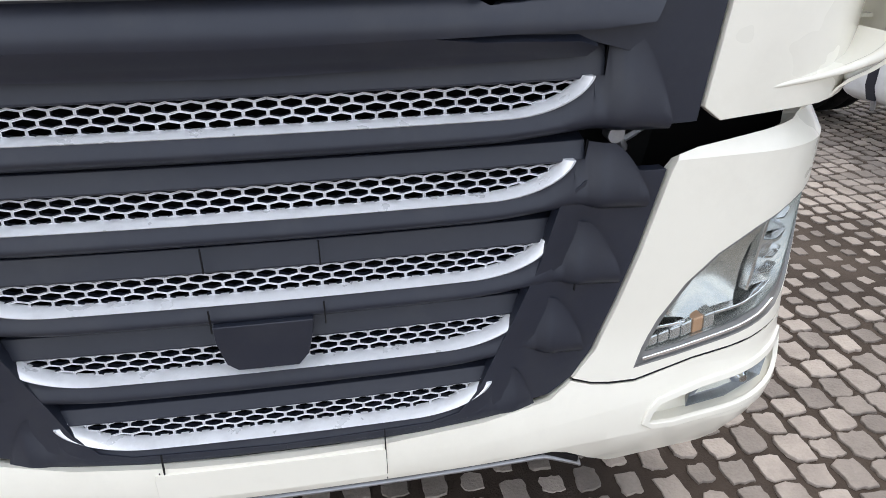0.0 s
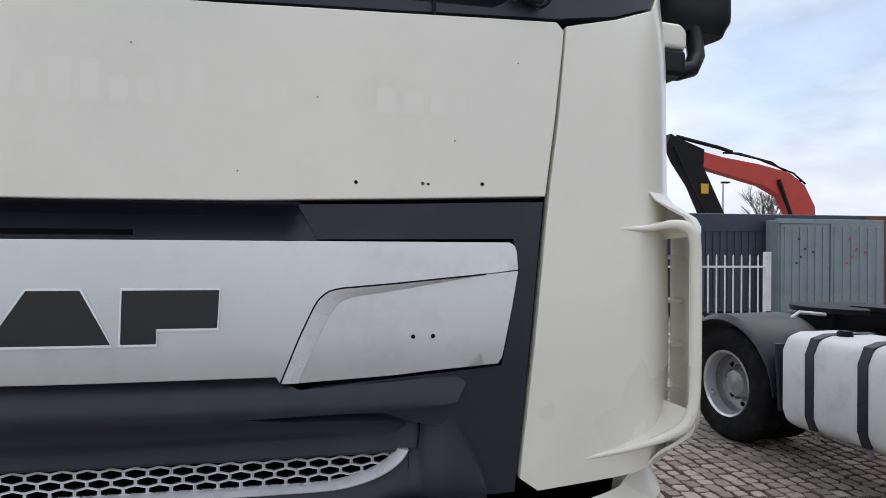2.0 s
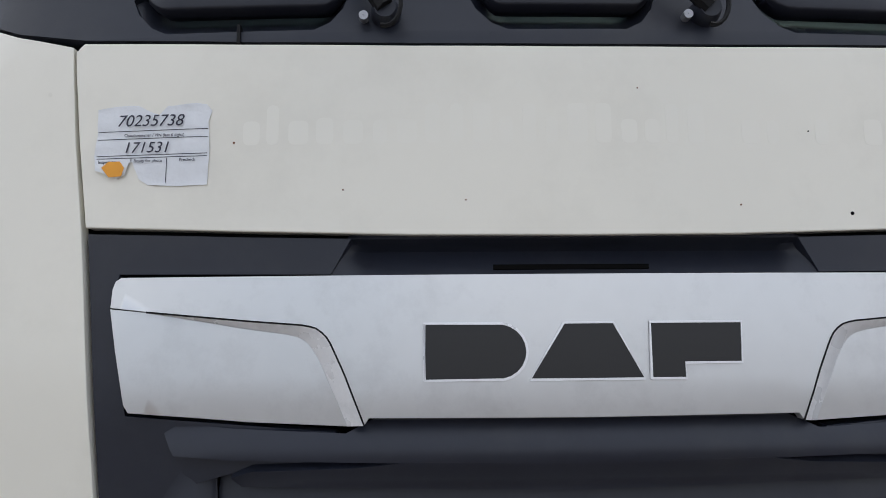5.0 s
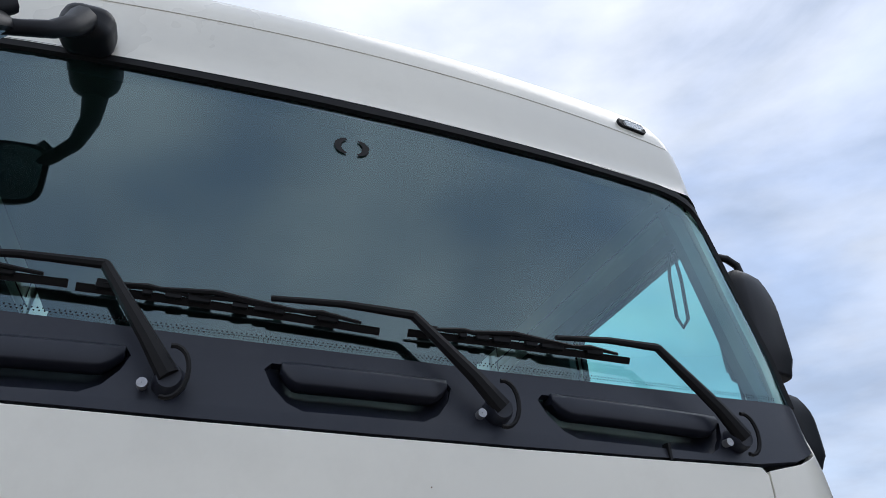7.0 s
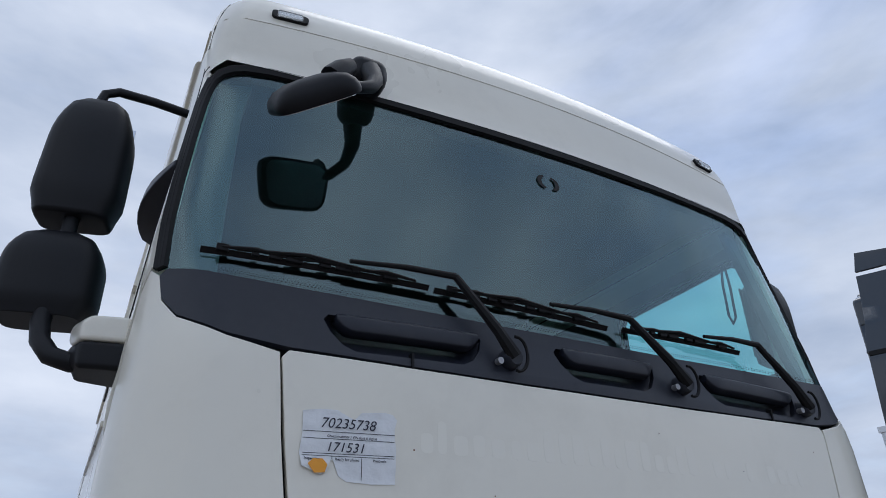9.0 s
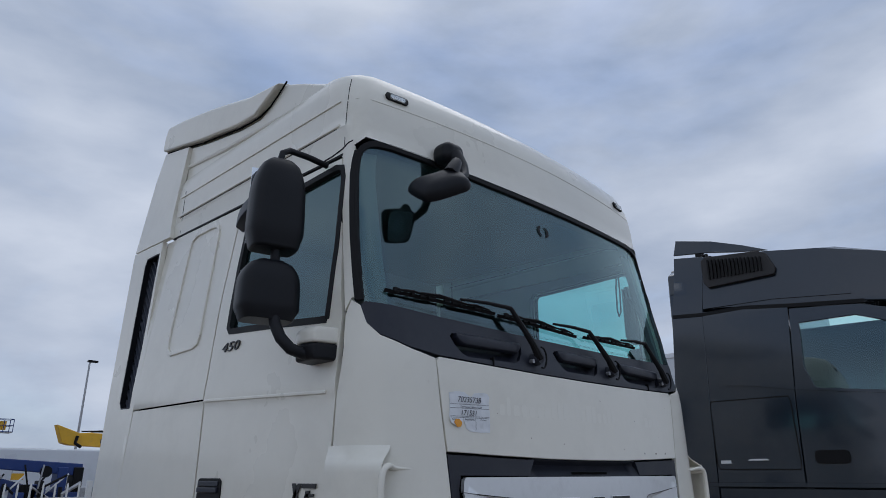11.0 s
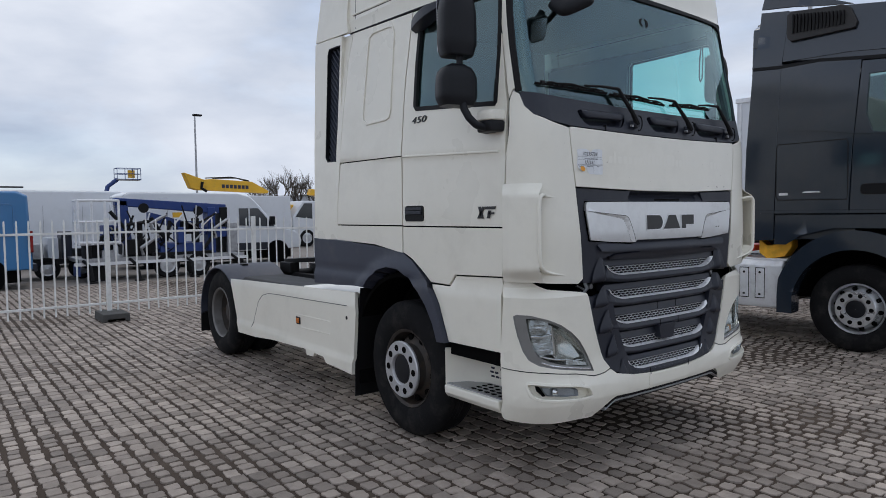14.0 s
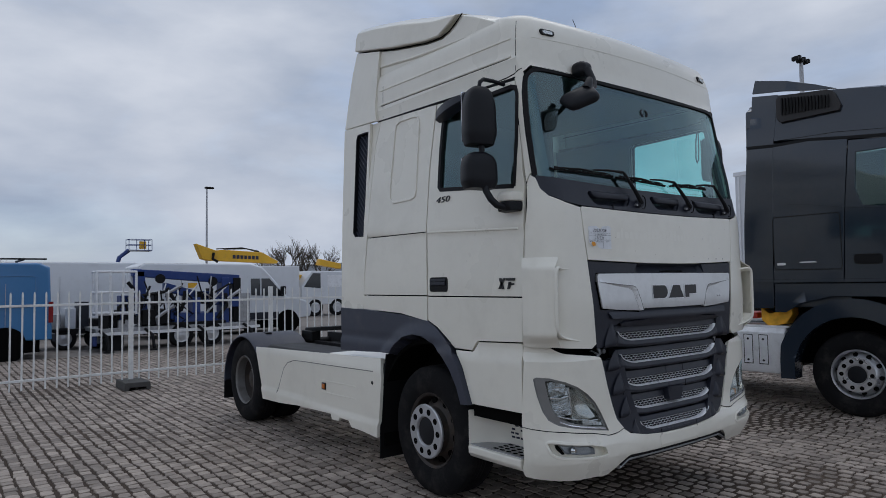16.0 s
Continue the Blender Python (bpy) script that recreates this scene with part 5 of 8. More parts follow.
# front mirror above the windscreen
bm = bmesh.new()
b0 = Vector((-.722, .172, 3.135))
box(bm, (-.782, .11, 3.085), (-.655, .23, 3.195))
fm = part("front_mirror", bm, M_MIRROR, truck, "black front blind-spot mirror over the windscreen", 0.042, 4)
bm = bmesh.new()
tube(bm, [b0 + Vector((0, -.05, -.01)), (-.722, .075, 3.05), (-.745, .040, 2.99), (-.79, .020, 2.955), (-.83, .010, 2.935)], [.035, .026, .020, .018, .018], 10)
part("arm", bm, M_MIRROR, fm)
POD_V = Vector((0, .76, .65)).normalized()
POD_U = Vector((.222, -.110, .100))
POD_U = (POD_U - POD_V * POD_U.dot(POD_V)).normalized()
POD_W = POD_U.cross(POD_V)


def tilted(u, v, w):
    """The kerb mirror lies on a slope: u along it, v back and up, w out of the back of its shell."""
    return Vector((-.912, .022, 2.875)) + POD_U * u + POD_V * v + POD_W * w


def pod_ring(k, w, n=36):
    """A rounded trapezium, wider along its upper edge."""
    out = []
    for a in np.linspace(0, 2 * math.pi, n, endpoint=False):
        c, d = math.cos(a), math.sin(a)
        v = math.copysign(abs(d) ** .42, d)
        u = math.copysign(abs(c) ** .42, c)
        out.append(tilted(u * .128 * k * (1 + .08 * v), v * .080 * k, w))
    return out


bm = bmesh.new()
loft(bm, [pod_ring(k, w) for k, w in ((.90, -.018), (.97, -.016), (1.0, -.008), (.99, .006), (.93, .022), (.80, .038), (.55, .050), (.25, .055))])
part("kerb_shell", bm, M_MIRROR, fm)
bm = bmesh.new()
loft(bm, [pod_ring(k, w) for k, w in ((.86, -.0195), (.86, -.012))])
part("mirror_glass", bm, M_CHROME, fm)
bm = bmesh.new()
tube(bm, [tilted(.06, .02, .035), tilted(.10, .05, .045), tilted(.135, .085, .045)], [.034, .030, .024], 10)
part("knuckle", bm, M_MIRROR, fm)

# ---- cab interior ----
bm = bmesh.new()
loft(bm, [[(-1.16, y, zl), (1.16, y, zl), (1.10, y, 3.28), (-1.10, y, 3.28)] for y, zl in ((2.14, 1.5), (2.18, 1.5))])
part("rear_wall", bm, M_LINER, truck, "dark rear wall of the cab")
bm = bmesh.new()
loft(bm, [[(-w, y, z), (w, y, z), (w, y, z + .05), (-w, y, z + .05)] for y, z, w in ((.265, 3.085, .80), (.34, 3.12, 1.04), (.6, 3.22, 1.12), (2.15, 3.25, 1.12))])
part("headliner", bm, M_LINER, truck, "grey headliner")
bm = bmesh.new()
loft(bm, [[(s, .07 + .06 * (abs(s) / 1.1) ** 2, 1.6), (s, .085 + .06 * (abs(s) / 1.1) ** 2, 2.285 + .03 * (abs(s) / 1.1) ** 2), (s, .42, 2.30), (s, .62, 2.24), (s, .66, 1.6)] for s in np.linspace(-1.19, 1.19, 21)])
part("dashboard", bm, M_DASH, truck, "dark dashboard", 0.02)
bm = bmesh.new()
loft(bm, [[(-1.19, .1, z), (1.19, .1, z), (1.19, 2.15, z), (-1.19, 2.15, z)] for z in (1.50, 1.54)])
part("cab_floor", bm, M_LINER, truck)
for sgn in (-1, 1):
    fl = (lambda b: flip_x(b)) if sgn < 0 else (lambda b: b)
    bm = sheet([[(.34, 1.55), (2.15, 1.55), (2.10, 3.06), (.36, 3.04)]], lambda y, z: (side_place(y, z)[0] - .045, y, z), 0.03, 0.3, [[(y * 1.0, z) for y, z in WIN]])
    part("door_card", fl(bm), M_LINER, truck, "grey door lining")
    bm = bmesh.new()
    loft(bm, [[(sgn * .55 - .24, y, z0), (sgn * .55 + .24, y, z0), (sgn * .55 + .22, y + .06, 2.18), (sgn * .55 - .22, y + .06, 2.18)] for y, z0 in ((1.15, 1.6), (1.30, 1.6))])
    part("seat", bm, M_LINER, truck, "dark driver seat", 0.05, 3)
for sgn in (-1, 1):
    bm = sheet([[(1.085, 2.33), (1.285, 2.33), (1.275, 2.82), (1.230, 3.06), (1.05, 3.08), (1.07, 2.96), (1.080, 2.64)]], wrap, .03, (.02, .10), off=-.045)
    part("pillar_trim", flip_x(bm) if sgn < 0 else bm, M_DASH, truck, "dark inner pillar trim")
# suction-cup mark and hanging strap on the glass
for start in (-62, 118):
    bm = bmesh.new()
    for k in range(12):
        a0, a1 = radians(start + k * 10.4), radians(start + (k + 1) * 10.4)
        t0, t1 = .006 + .012 * math.sin(math.pi * k / 12), .006 + .012 * math.sin(math.pi * (k + 1) / 12)
        q = []
        for r, a in ((.028, a0), (.028 + t0, a0), (.028 + t1, a1), (.028, a1)):
            x, y, z = wrap(-.04 + r * math.cos(a), 2.925 + r * math.sin(a))
            q.append(bm.verts.new((x, y + .004, z)))
        bm.faces.new(q)
    part("suction_mark", bm, M_SEAL, screen, "half of a suction cup's ring mark", smooth=False)
bm = bmesh.new()
p = Vector((1.13, .42, 2.985))
tube(bm, [p, p + Vector((-.02, 0, -.10)), p + Vector((-.026, 0, -.25)), p + Vector((-.008, 0, -.285)), p + Vector((.018, 0, -.25)), p + Vector((.026, 0, -.10)), p + Vector((.02, 0, 0))], .006, 6)
part("hanging_cord", bm, M_SEAL, truck, "dark cord loop in the cab")

# black boxes added inside the shell, below the windscreen, to shade its open gaps
bm = bmesh.new()
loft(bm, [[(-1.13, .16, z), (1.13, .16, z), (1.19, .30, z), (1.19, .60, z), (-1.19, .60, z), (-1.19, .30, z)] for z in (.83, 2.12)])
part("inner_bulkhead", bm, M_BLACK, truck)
bm = bmesh.new()
box(bm, (-1.15, .6, 1.28), (1.15, 2.2, 1.50))
part("cab_underside", bm, M_BLACK, truck)
bm = bmesh.new()
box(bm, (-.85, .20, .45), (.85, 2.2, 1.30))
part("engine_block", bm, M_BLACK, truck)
# hinge and latch seen in the open corner gap
for sgn in (-1, 1):
    fl = (lambda b: flip_x(b)) if sgn < 0 else (lambda b: b)
    bm = bmesh.new()
    lathe(bm, [(-.012, .001), (-.012, .016), (.03, .016)], "y", (.690, .075, 1.178), 14)
    tube(bm, [(.715, .10, 1.205), (.705, .085, 1.165), (.722, .10, 1.14)], .012, 8)
    tube(bm, [(.70, .095, 1.15), (.78, .11, 1.185)], .008, 6)
    part("flap_latch", fl(bm), M_STEEL, truck, "rusty flap latch")

# ---- the white truck: wheels and chassis ----
M_DISC = mat("brake_dust_disc", (0.055, 0.047, 0.042), 0.6, metal=0.3, vary=0.3, scale=12, dirt=(0.13, 0.09, 0.06), dirt_amount=0.6, dirt_scale=10)
# Grime on the rear rims; on the side skirt it paints the groove's shade.
M_GRIME_SHADE = mat("grimy_rim_groove_shade", (0.17, 0.165, 0.16), 0.5, metal=0.4, vary=0.2, scale=8, dirt=(0.08, 0.07, 0.06), dirt_amount=0.6, dirt_scale=9)


def tyre_profile(w, r0, r1):
    """Half-section of a tyre, from the outer bead over the tread to the inner bead."""
    return [(0.02, r0), (.0, r0 + .03), (-.006, r0 + (r1 - r0) * .5), (.008, r1 - .045), (.028, r1 - .012), (.045, r1 - .002), (.08, r1)] + [(.08 + (w - .16) * k / 8, r1 - (.010 if k in (2, 4, 6) else 0)) for k in range(1, 8)] + [(w - .08, r1), (w - .045, r1 - .002), (w - .028, r1 - .012), (w - .008, r1 - .045), (w + .006, r0 + (r1 - r0) * .5), (w, r0 + .03), (w - .02, r0)]


def turn_sign(bm, side):
    return bm if side < 0 else flip_x(bm)


def front_wheel(parent, side, x, y, z, cover=True):
    """Outer face at x (measured outwards on the left, mirrored on the right)."""
    bm = bmesh.new()
    lathe(bm, tyre_profile(.30, .292, .502), "x", (-x + .02, y, z), 64)
    w = part("wheel", turn_sign(bm, side), M_RUBBER, parent, "worn black truck tyre on a steel rim")
    # tread blocks at the shoulder
    bm = bmesh.new()
    lathe(bm, [(.03, .296), (.015, .290), (.03, .270), (.09, .262), (.16, .262), (.26, .270), (.28, .29)], "x", (-x + .02, y, z), 48)
    rim = part("rim", turn_sign(bm, side), M_DISC, w, "dark dirty steel rim")
    bm = bmesh.new()
    lathe(bm, [(.16, .262), (.13, .255), (.10, .235), (.075, .205), (.055, .182), (-.022, .178), (-.022, .001)], "x", (-x + .02, y, z), 48)
    part("disc", turn_sign(bm, side), M_DISC, rim, "dirty brown-grey wheel disc")
    for k in range(10):
        a = 2 * math.pi * k / 10 + .15
        bm = bmesh.new()
        lathe(bm, [(.082, .001), (.082, .026), (.12, .026)], "x", (-x + .012, y + .226 * math.cos(a), z + .226 * math.sin(a)), 14)
        part("hand_hole", turn_sign(bm, side), M_BLACK, rim)
    bm = bmesh.new()
    lathe(bm, [(-.018, .206), (-.034, .210), (-.044, .202), (-.044, .118), (-.034, .110), (-.010, .108)], "x", (-x + .02, y, z), 48)
    ringo = part("nut_ring", turn_sign(bm, side), M_RIM, w, "silver wheel nut ring")
    for k in range(10):
        a = 2 * math.pi * k / 10
        bm = bmesh.new()
        lathe(bm, [(-.0455, .001), (-.0455, .0245), (-.03, .0245)], "x", (-x + .02, y + .160 * math.cos(a), z + .160 * math.sin(a)), 14)
        part("nut_hole", turn_sign(bm, side), M_BLACK, ringo)
    bm = bmesh.new()
    lathe(bm, [(-.034, .001), (-.034, .07), (-.028, .100), (.0, .108)], "x", (-x + .02, y, z), 32)
    part("hub_cap", turn_sign(bm, side), M_MIRROR, w, "black hub cap")
    return w


def rear_wheel(parent, side, x, y, z, bright=False):
    bm = bmesh.new()
    lathe(bm, tyre_profile(.28, .292, .502), "x", (-x, y, z), 64)
    w = part("wheel", turn_sign(bm, side), M_RUBBER, parent, "worn black twin truck tyre on a deep rim")
    bm = bmesh.new()
    lathe(bm, tyre_profile(.28, .292, .502), "x", (-x + .34, y, z), 48)
    part("inner_tyre", turn_sign(bm, side), M_RUBBER, w)
    bm = bmesh.new()
    lathe(bm, [(.02, .298), (.004, .290), (.02, .272), (.08, .262), (.11, .258)], "x", (-x, y, z), 48)
    rim = part("rim", turn_sign(bm, side), M_RIM if bright else M_GRIME_SHADE, w, "deep dished grey steel rim")
    bm = bmesh.new()
    lathe(bm, [(.11, .258), (.17, .255), (.19, .24), (.20, .20), (.20, .14), (.15, .13), (.11, .11), (.09, .001)], "x", (-x, y, z), 48)
    part("dish", turn_sign(bm, side), M_DISC, rim, "brown-grey wheel dish")
    for k in range(8):
        a = 2 * math.pi * k / 8
        bm = bmesh.new()
        lathe(bm, [(.196, .001), (.196, .026), (.21, .026)], "x", (-x, y + .20 * math.cos(a), z + .20 * math.sin(a)), 12)
        part("hand_hole", turn_sign(bm, side), M_BLACK, rim)
    for k in range(10):
        a = 2 * math.pi * k / 10
        bm = bmesh.new()
        lathe(bm, [(.145, .001), (.145, .013), (.20, .013)], "x", (-x, y + .155 * math.cos(a), z + .155 * math.sin(a)), 6)
        part("wheel_nut", turn_sign(bm, side), M_STEEL, rim)
    return w


for sgn in (-1, 1):
    front_wheel(truck, sgn, 1.215, 1.390, .502)
    rear_wheel(truck, sgn, 1.225, 5.20, .502)
    fl = (lambda b: b) if sgn < 0 else (lambda b: flip_x(b))
    # black inner fender and mud flap of the front wheel
    bm = bmesh.new()
    secs = []
    for a in np.linspace(radians(152), radians(-22), 25):
        cy, cz = 1.40 - .66 * math.cos(a) * -1, .52 + .66 * math.sin(a)
        secs.append([(-1.20, 1.40 + .66 * math.cos(a), cz), (-.75, 1.40 + .66 * math.cos(a), cz), (-.75, 1.40 + .69 * math.cos(a), .52 + .69 * math.sin(a)), (-1.20, 1.40 + .69 * math.cos(a), .52 + .69 * math.sin(a))])
    loft(bm, secs)
    part("inner_fender", fl(bm), M_BLACK, truck, "black inner fender")
    bm = bmesh.new()
    loft(bm, [[(-1.235, y, z), (-.86, y, z), (-.86, y + .012, z), (-1.235, y + .012, z)] for y, z in ((2.055, .16), (2.03, .60), (1.94, 1.06))])
    part("mud_flap", fl(bm), M_SEAL, truck, "black rubber mud flap")
    # side skirt
    skirt = [(2.02, 1.02), (1.985, .86), (2.045, .345), (2.30, .362), (2.48, .366), (2.53, .415), (2.70, .420), (2.72, .385), (2.85, .381), (2.87, .430), (3.19, .421), (3.60, .410), (4.05, .378), (4.50, .368), (4.74, .94), (4.30, .955), (3.55, .975), (2.70, 1.00)]

    def skirt_side(y, z):
        x = 1.262 - .02 * min(1, max(0, (z - .90) / .12)) + (.012 if z < .47 + .02 * (y - 2) / 2.6 else 0)
        return x, y, z
    sk = part("side_skirt", flip_x(sheet([skirt], skirt_side, 0.03, (0.2, 0.03))) if sgn < 0 else sheet([skirt], skirt_side, 0.03, (0.2, 0.03)), M_WHITE, truck, "cream white side skirt with a curved groove", 0.010)
    # The curved groove is a flat grey line, its shade put into colour.
    for path, w, m in (([(4.12, .475), (4.05, .60), (3.95, .76), (3.85, .83), (3.70, .865), (3.50, .872), (2.80, .885), (2.12, .90)], .008, M_GRIME_SHADE), ([(3.06, .728), (2.80, .730), (2.42, .735)], .007, M_WHITE), ([(3.06, .615), (2.80, .618), (2.42, .625)], .007, M_WHITE)):
        bm = bmesh.new()
        ribbon(bm, dense(path, .05), lambda y, z: (skirt_side(y, z)[0], y, z), w, .004, .0015 if m is M_GRIME_SHADE else .004)
        part("groove", flip_x(bm) if sgn < 0 else bm, m, sk)
    bm = bmesh.new()
    box(bm, (1.262, 2.980, .640), (1.272, 3.060, .708))
    marker = part("side_marker", flip_x(bm) if sgn < 0 else bm, M_SEAL, sk, "amber side marker lamp in a black frame", 0.004)
    bm = bmesh.new()
    box(bm, (1.270, 2.990, .652), (1.282, 3.040, .698))
    part("lens", flip_x(bm) if sgn < 0 else bm, M_AMBER, marker, "dark amber lens", 0.004)
    bm = bmesh.new()
    lathe(bm, [(.0, .001), (.0, .016), (-.01, .018)], "x", (1.2635, 2.13, .80), 14)
    part("lock", flip_x(bm) if sgn < 0 else bm, M_SEAL, sk)
    bm = bmesh.new()
    box(bm, (.86, 2.10, .96), (1.24, 2.95, 1.0))
    part("skirt_shelf", flip_x(bm) if sgn < 0 else bm, M_WHITE, truck, "white shelf behind the side skirt", 0.01)
    bm = bmesh.new()
    loft(bm, [[(x, 3.0 + (1.6 if z > .7 else 1.55), z) for x, z in ((.62, .45), (1.22, .45), (1.22, .90), (1.15, .965), (.70, .965), (.62, .90))], [(x, 3.0, z) for x, z in ((.62, .45), (1.22, .45), (1.22, .90), (1.15, .965), (.70, .965), (.62, .90))]])
    part("fuel_tank", flip_x(bm) if sgn < 0 else bm, M_SEAL, truck, "dark tank between the axles", 0.02)
    # rear fender: an open half barrel
    bm = bmesh.new()
    secs = []
    for a in np.linspace(radians(172), radians(-4), 27):
        r = .575
        ys, zs = 5.20 + r * 1.07 * math.cos(a), .49 + r * math.sin(a) * .98
        yo, zo = 5.20 + (r + .02) * 1.07 * math.cos(a), .49 + (r + .02) * math.sin(a) * .98
        secs.append([(-1.245, ys, zs - .03), (-1.21, ys, zs), (-.58, ys, zs), (-.58, yo, zo), (-1.20, yo, zo), (-1.247, yo, zo - .035)])
    loft(bm, secs)
    fender = part("rear_fender", fl(bm), M_ARCH, truck, "dark grey plastic rear fender", 0.008)
    bm = bmesh.new()
    loft(bm, [[(-1.245, y, z), (-.60, y, z), (-.60, y + .01, z), (-1.245, y + .01, z)] for y, z in ((5.83, .20), (5.82, .50))])
    part("rear_flap", fl(bm), M_SEAL, truck, "black rubber mud flap")
    for yy in (4.72, 5.08):
        bm = bmesh.new()
        zz = .49 + .595 * .98 * math.sin(math.acos(max(-1, min(1, (yy - 5.2) / .637))))
        box(bm, (-1.0, yy - .04, zz - .01), (-.93, yy + .04, zz + .012))
        part("fender_clip", fl(bm), M_SEAL, fender)
# frame rails, cross members, fifth wheel, hoses
for sgn in (-1, 1):
    bm = bmesh.new()
    loft(bm, [[(sgn * .40, y, .70), (sgn * .47, y, .70), (sgn * .47, y, .96), (sgn * .40, y, .96)] for y in (.6, 6.1)])
    part("frame_rail", bm, M_SEAL, truck, "black chassis rail", 0.006)
for y in (2.6, 3.5, 4.4, 5.2, 6.05):
    bm = bmesh.new()
    tube(bm, [(-.42, y, .83), (.42, y, .83)], .06, 10)
    part("cross_member", bm, M_SEAL, truck)
for x, y in ((0, 1.39), (0, 5.2)):
    bm = bmesh.new()
    tube(bm, [(-.95, y, .50), (-.3, y, .50), (.3, y, .50), (.95, y, .50)], [.07, .09, .09, .07], 12)
    part("axle", bm, M_SEAL, truck, "black axle beam")
bm = bmesh.new()
ring = [(.46 * math.cos(a), 4.95 + .50 * math.sin(a)) for a in np.linspace(radians(-60), radians(240), 25)] + [(-.10, 4.62), (-.05, 4.95), (.05, 4.95), (.10, 4.62)]
loft(bm, [[(x, y, z - (y - 4.95) * .06) for x, y in ring] for z in (1.065, 1.115)])
part("fifth_wheel", bm, M_SEAL, truck, "greasy black fifth-wheel plate", 0.008)
for sgn in (-1, 1):
    bm = bmesh.new()
    box(bm, (sgn * .44 - .06, 4.8, .95), (sgn * .44 + .06, 5.1, 1.075))
    part("coupling_bracket", bm, M_SEAL, truck, "", 0.01)
bm = bmesh.new()
box(bm, (-.50, 2.75, .97), (.50, 3.95, .99))
part("catwalk", bm, M_STEEL, truck, "grey catwalk plate")
for k, c in enumerate((-.25, -.1, .1, .25)):
    bm = bmesh.new()
    tube(bm, [(c, 2.72, 1.75), (c * 1.1, 2.95, 1.35), (c, 3.15, 1.12), (c * .8, 3.6, 1.06), (c, 4.2, 1.05)], .014, 8)
    part("air_hose", bm, M_AMBER if k == 0 else M_SEAL, truck, "coiled black air hose" if k else "amber air hose")
bm = bmesh.new()
box(bm, (-1.10, 2.21, 1.45), (1.10, 2.24, 3.40))
part("cab_rear", bm, M_WHITE, truck, "cream white rear wall", 0.01)

# ---- the dark truck alongside ----
M_ACT = mat("dark_grey_paint", (0.018, 0.027, 0.041), 0.17, vary=0.08, scale=1.5, coat=0.7, dirt=(0.05, 0.05, 0.052), dirt_amount=0.2, dirt_scale=2)
M_TANK = mat("white_tank_paint", (0.70, 0.71, 0.72), 0.4, vary=0.05, scale=3, dirt=(0.35, 0.33, 0.30), dirt_amount=0.35, dirt_scale=5)
M_ALU = mat("aluminium_box", (0.80, 0.81, 0.83), 0.4, metal=0.2, vary=0.08, scale=5, dirt=(0.35, 0.33, 0.30), dirt_amount=0.35, dirt_scale=7)
M_VENT = mat("faded_black_plastic", (0.020, 0.018, 0.018), 0.6, vary=0.2, scale=8)
M_HIVIS = mat("orange_mesh", (0.88, 0.45, 0.03), 0.6, vary=0.3, scale=12)
NX, NF, NR = 4.22, .38, 4.16          # near side, front axle, rear axle
act = empty("dark_tractor_truck", Matrix.Translation((4.34, .41, 0)) @ Matrix.Rotation(radians(6), 4, "Z") @ Matrix.Translation((-4.28, -.38, 0)), "dark grey tractor truck with silver box and white tanks, parked", "truck", "", "")


def act_side(y, z):
    return -(NX + float(np.interp(z, (1.2, 2.2, 3.3, 3.9, 4.2), (0.0, 0.0, .05, .12, .14)))), y, z


def act_panel(name, poly, material=M_ACT, thick=.03, off=0.0, label="", bevel=.008, holes=(), step=.15):
    """Panels are built on the far side and turned over, so that they face the white truck."""
    bm = sheet([poly], lambda y, z: (NX - (-act_side(y, z)[0] - NX), y, z), thick, step, holes, off=off)
    for v in bm.verts:
        v.co.x = 2 * NX - v.co.x
    bmesh.ops.reverse_faces(bm, faces=bm.faces)
    return part(name, bm, material, act, label, bevel)


act_panel("rear_fairing", [(1.262, 1.27), (1.62, 1.26), (1.60, 2.4), (1.55, 3.355), (1.215, 3.335), (1.24, 2.3)])
act_panel("upper_fairing", [(1.215, 3.36), (1.56, 3.38), (1.51, 3.65), (1.48, 4.06), (1.16, 4.02), (1.19, 3.63)])
act_panel("top_fairing", [(1.48, 4.10), (1.44, 4.27), (1.05, 4.18), (.72, 4.06), (.48, 3.955), (.80, 4.00), (1.12, 4.06)])
sleeper = act_panel("sleeper_side", [(.46, 1.60), (1.245, 1.62), (1.235, 2.4), (1.215, 3.38), (.80, 3.35), (.37, 3.30), (.43, 2.4)], label="dark grey sleeper side with a locker hatch")
act_panel("side_roof", [(.35, 3.33), (1.205, 3.42), (1.16, 4.01), (.50, 3.945), (.0, 3.87), (-.60, 3.70), (-.85, 3.45), (-.80, 3.20), (-.3, 3.27)])
act_panel("cab_door", [(.445, 1.62), (.42, 2.4), (.36, 3.285), (-.25, 3.24), (-.70, 3.10), (-.80, 2.5), (-.80, 1.62)], holes=[[(.29, 3.13), (.31, 2.7), (.24, 2.50), (.05, 2.44), (-.68, 2.40), (-.62, 2.98), (-.2, 3.14)]], label="dark grey cab door")
act_panel("front_corner", [(-.82, 1.3), (-.82, 3.1), (-.62, 3.2), (-.75, 3.5), (-1.0, 3.2), (-1.05, 1.3)])
act_panel("lower_band", [(1.25, 1.30), (1.24, 1.58), (-.80, 1.58), (-.80, 1.30), (-.25, 1.36), (.10, 1.42), (.60, 1.42), (.95, 1.33), (1.12, 1.22), (1.25, 1.22)])
archp = [(NF + .86 * math.cos(radians(a)), .50 + .90 * math.sin(radians(a))) for a in range(150, 19, -10)] + [(1.20, .62), (1.20, .40), (1.03, .40)] + [(NF + .66 * math.cos(radians(a)), .50 + .68 * math.sin(radians(a))) for a in range(10, 151, 10)]
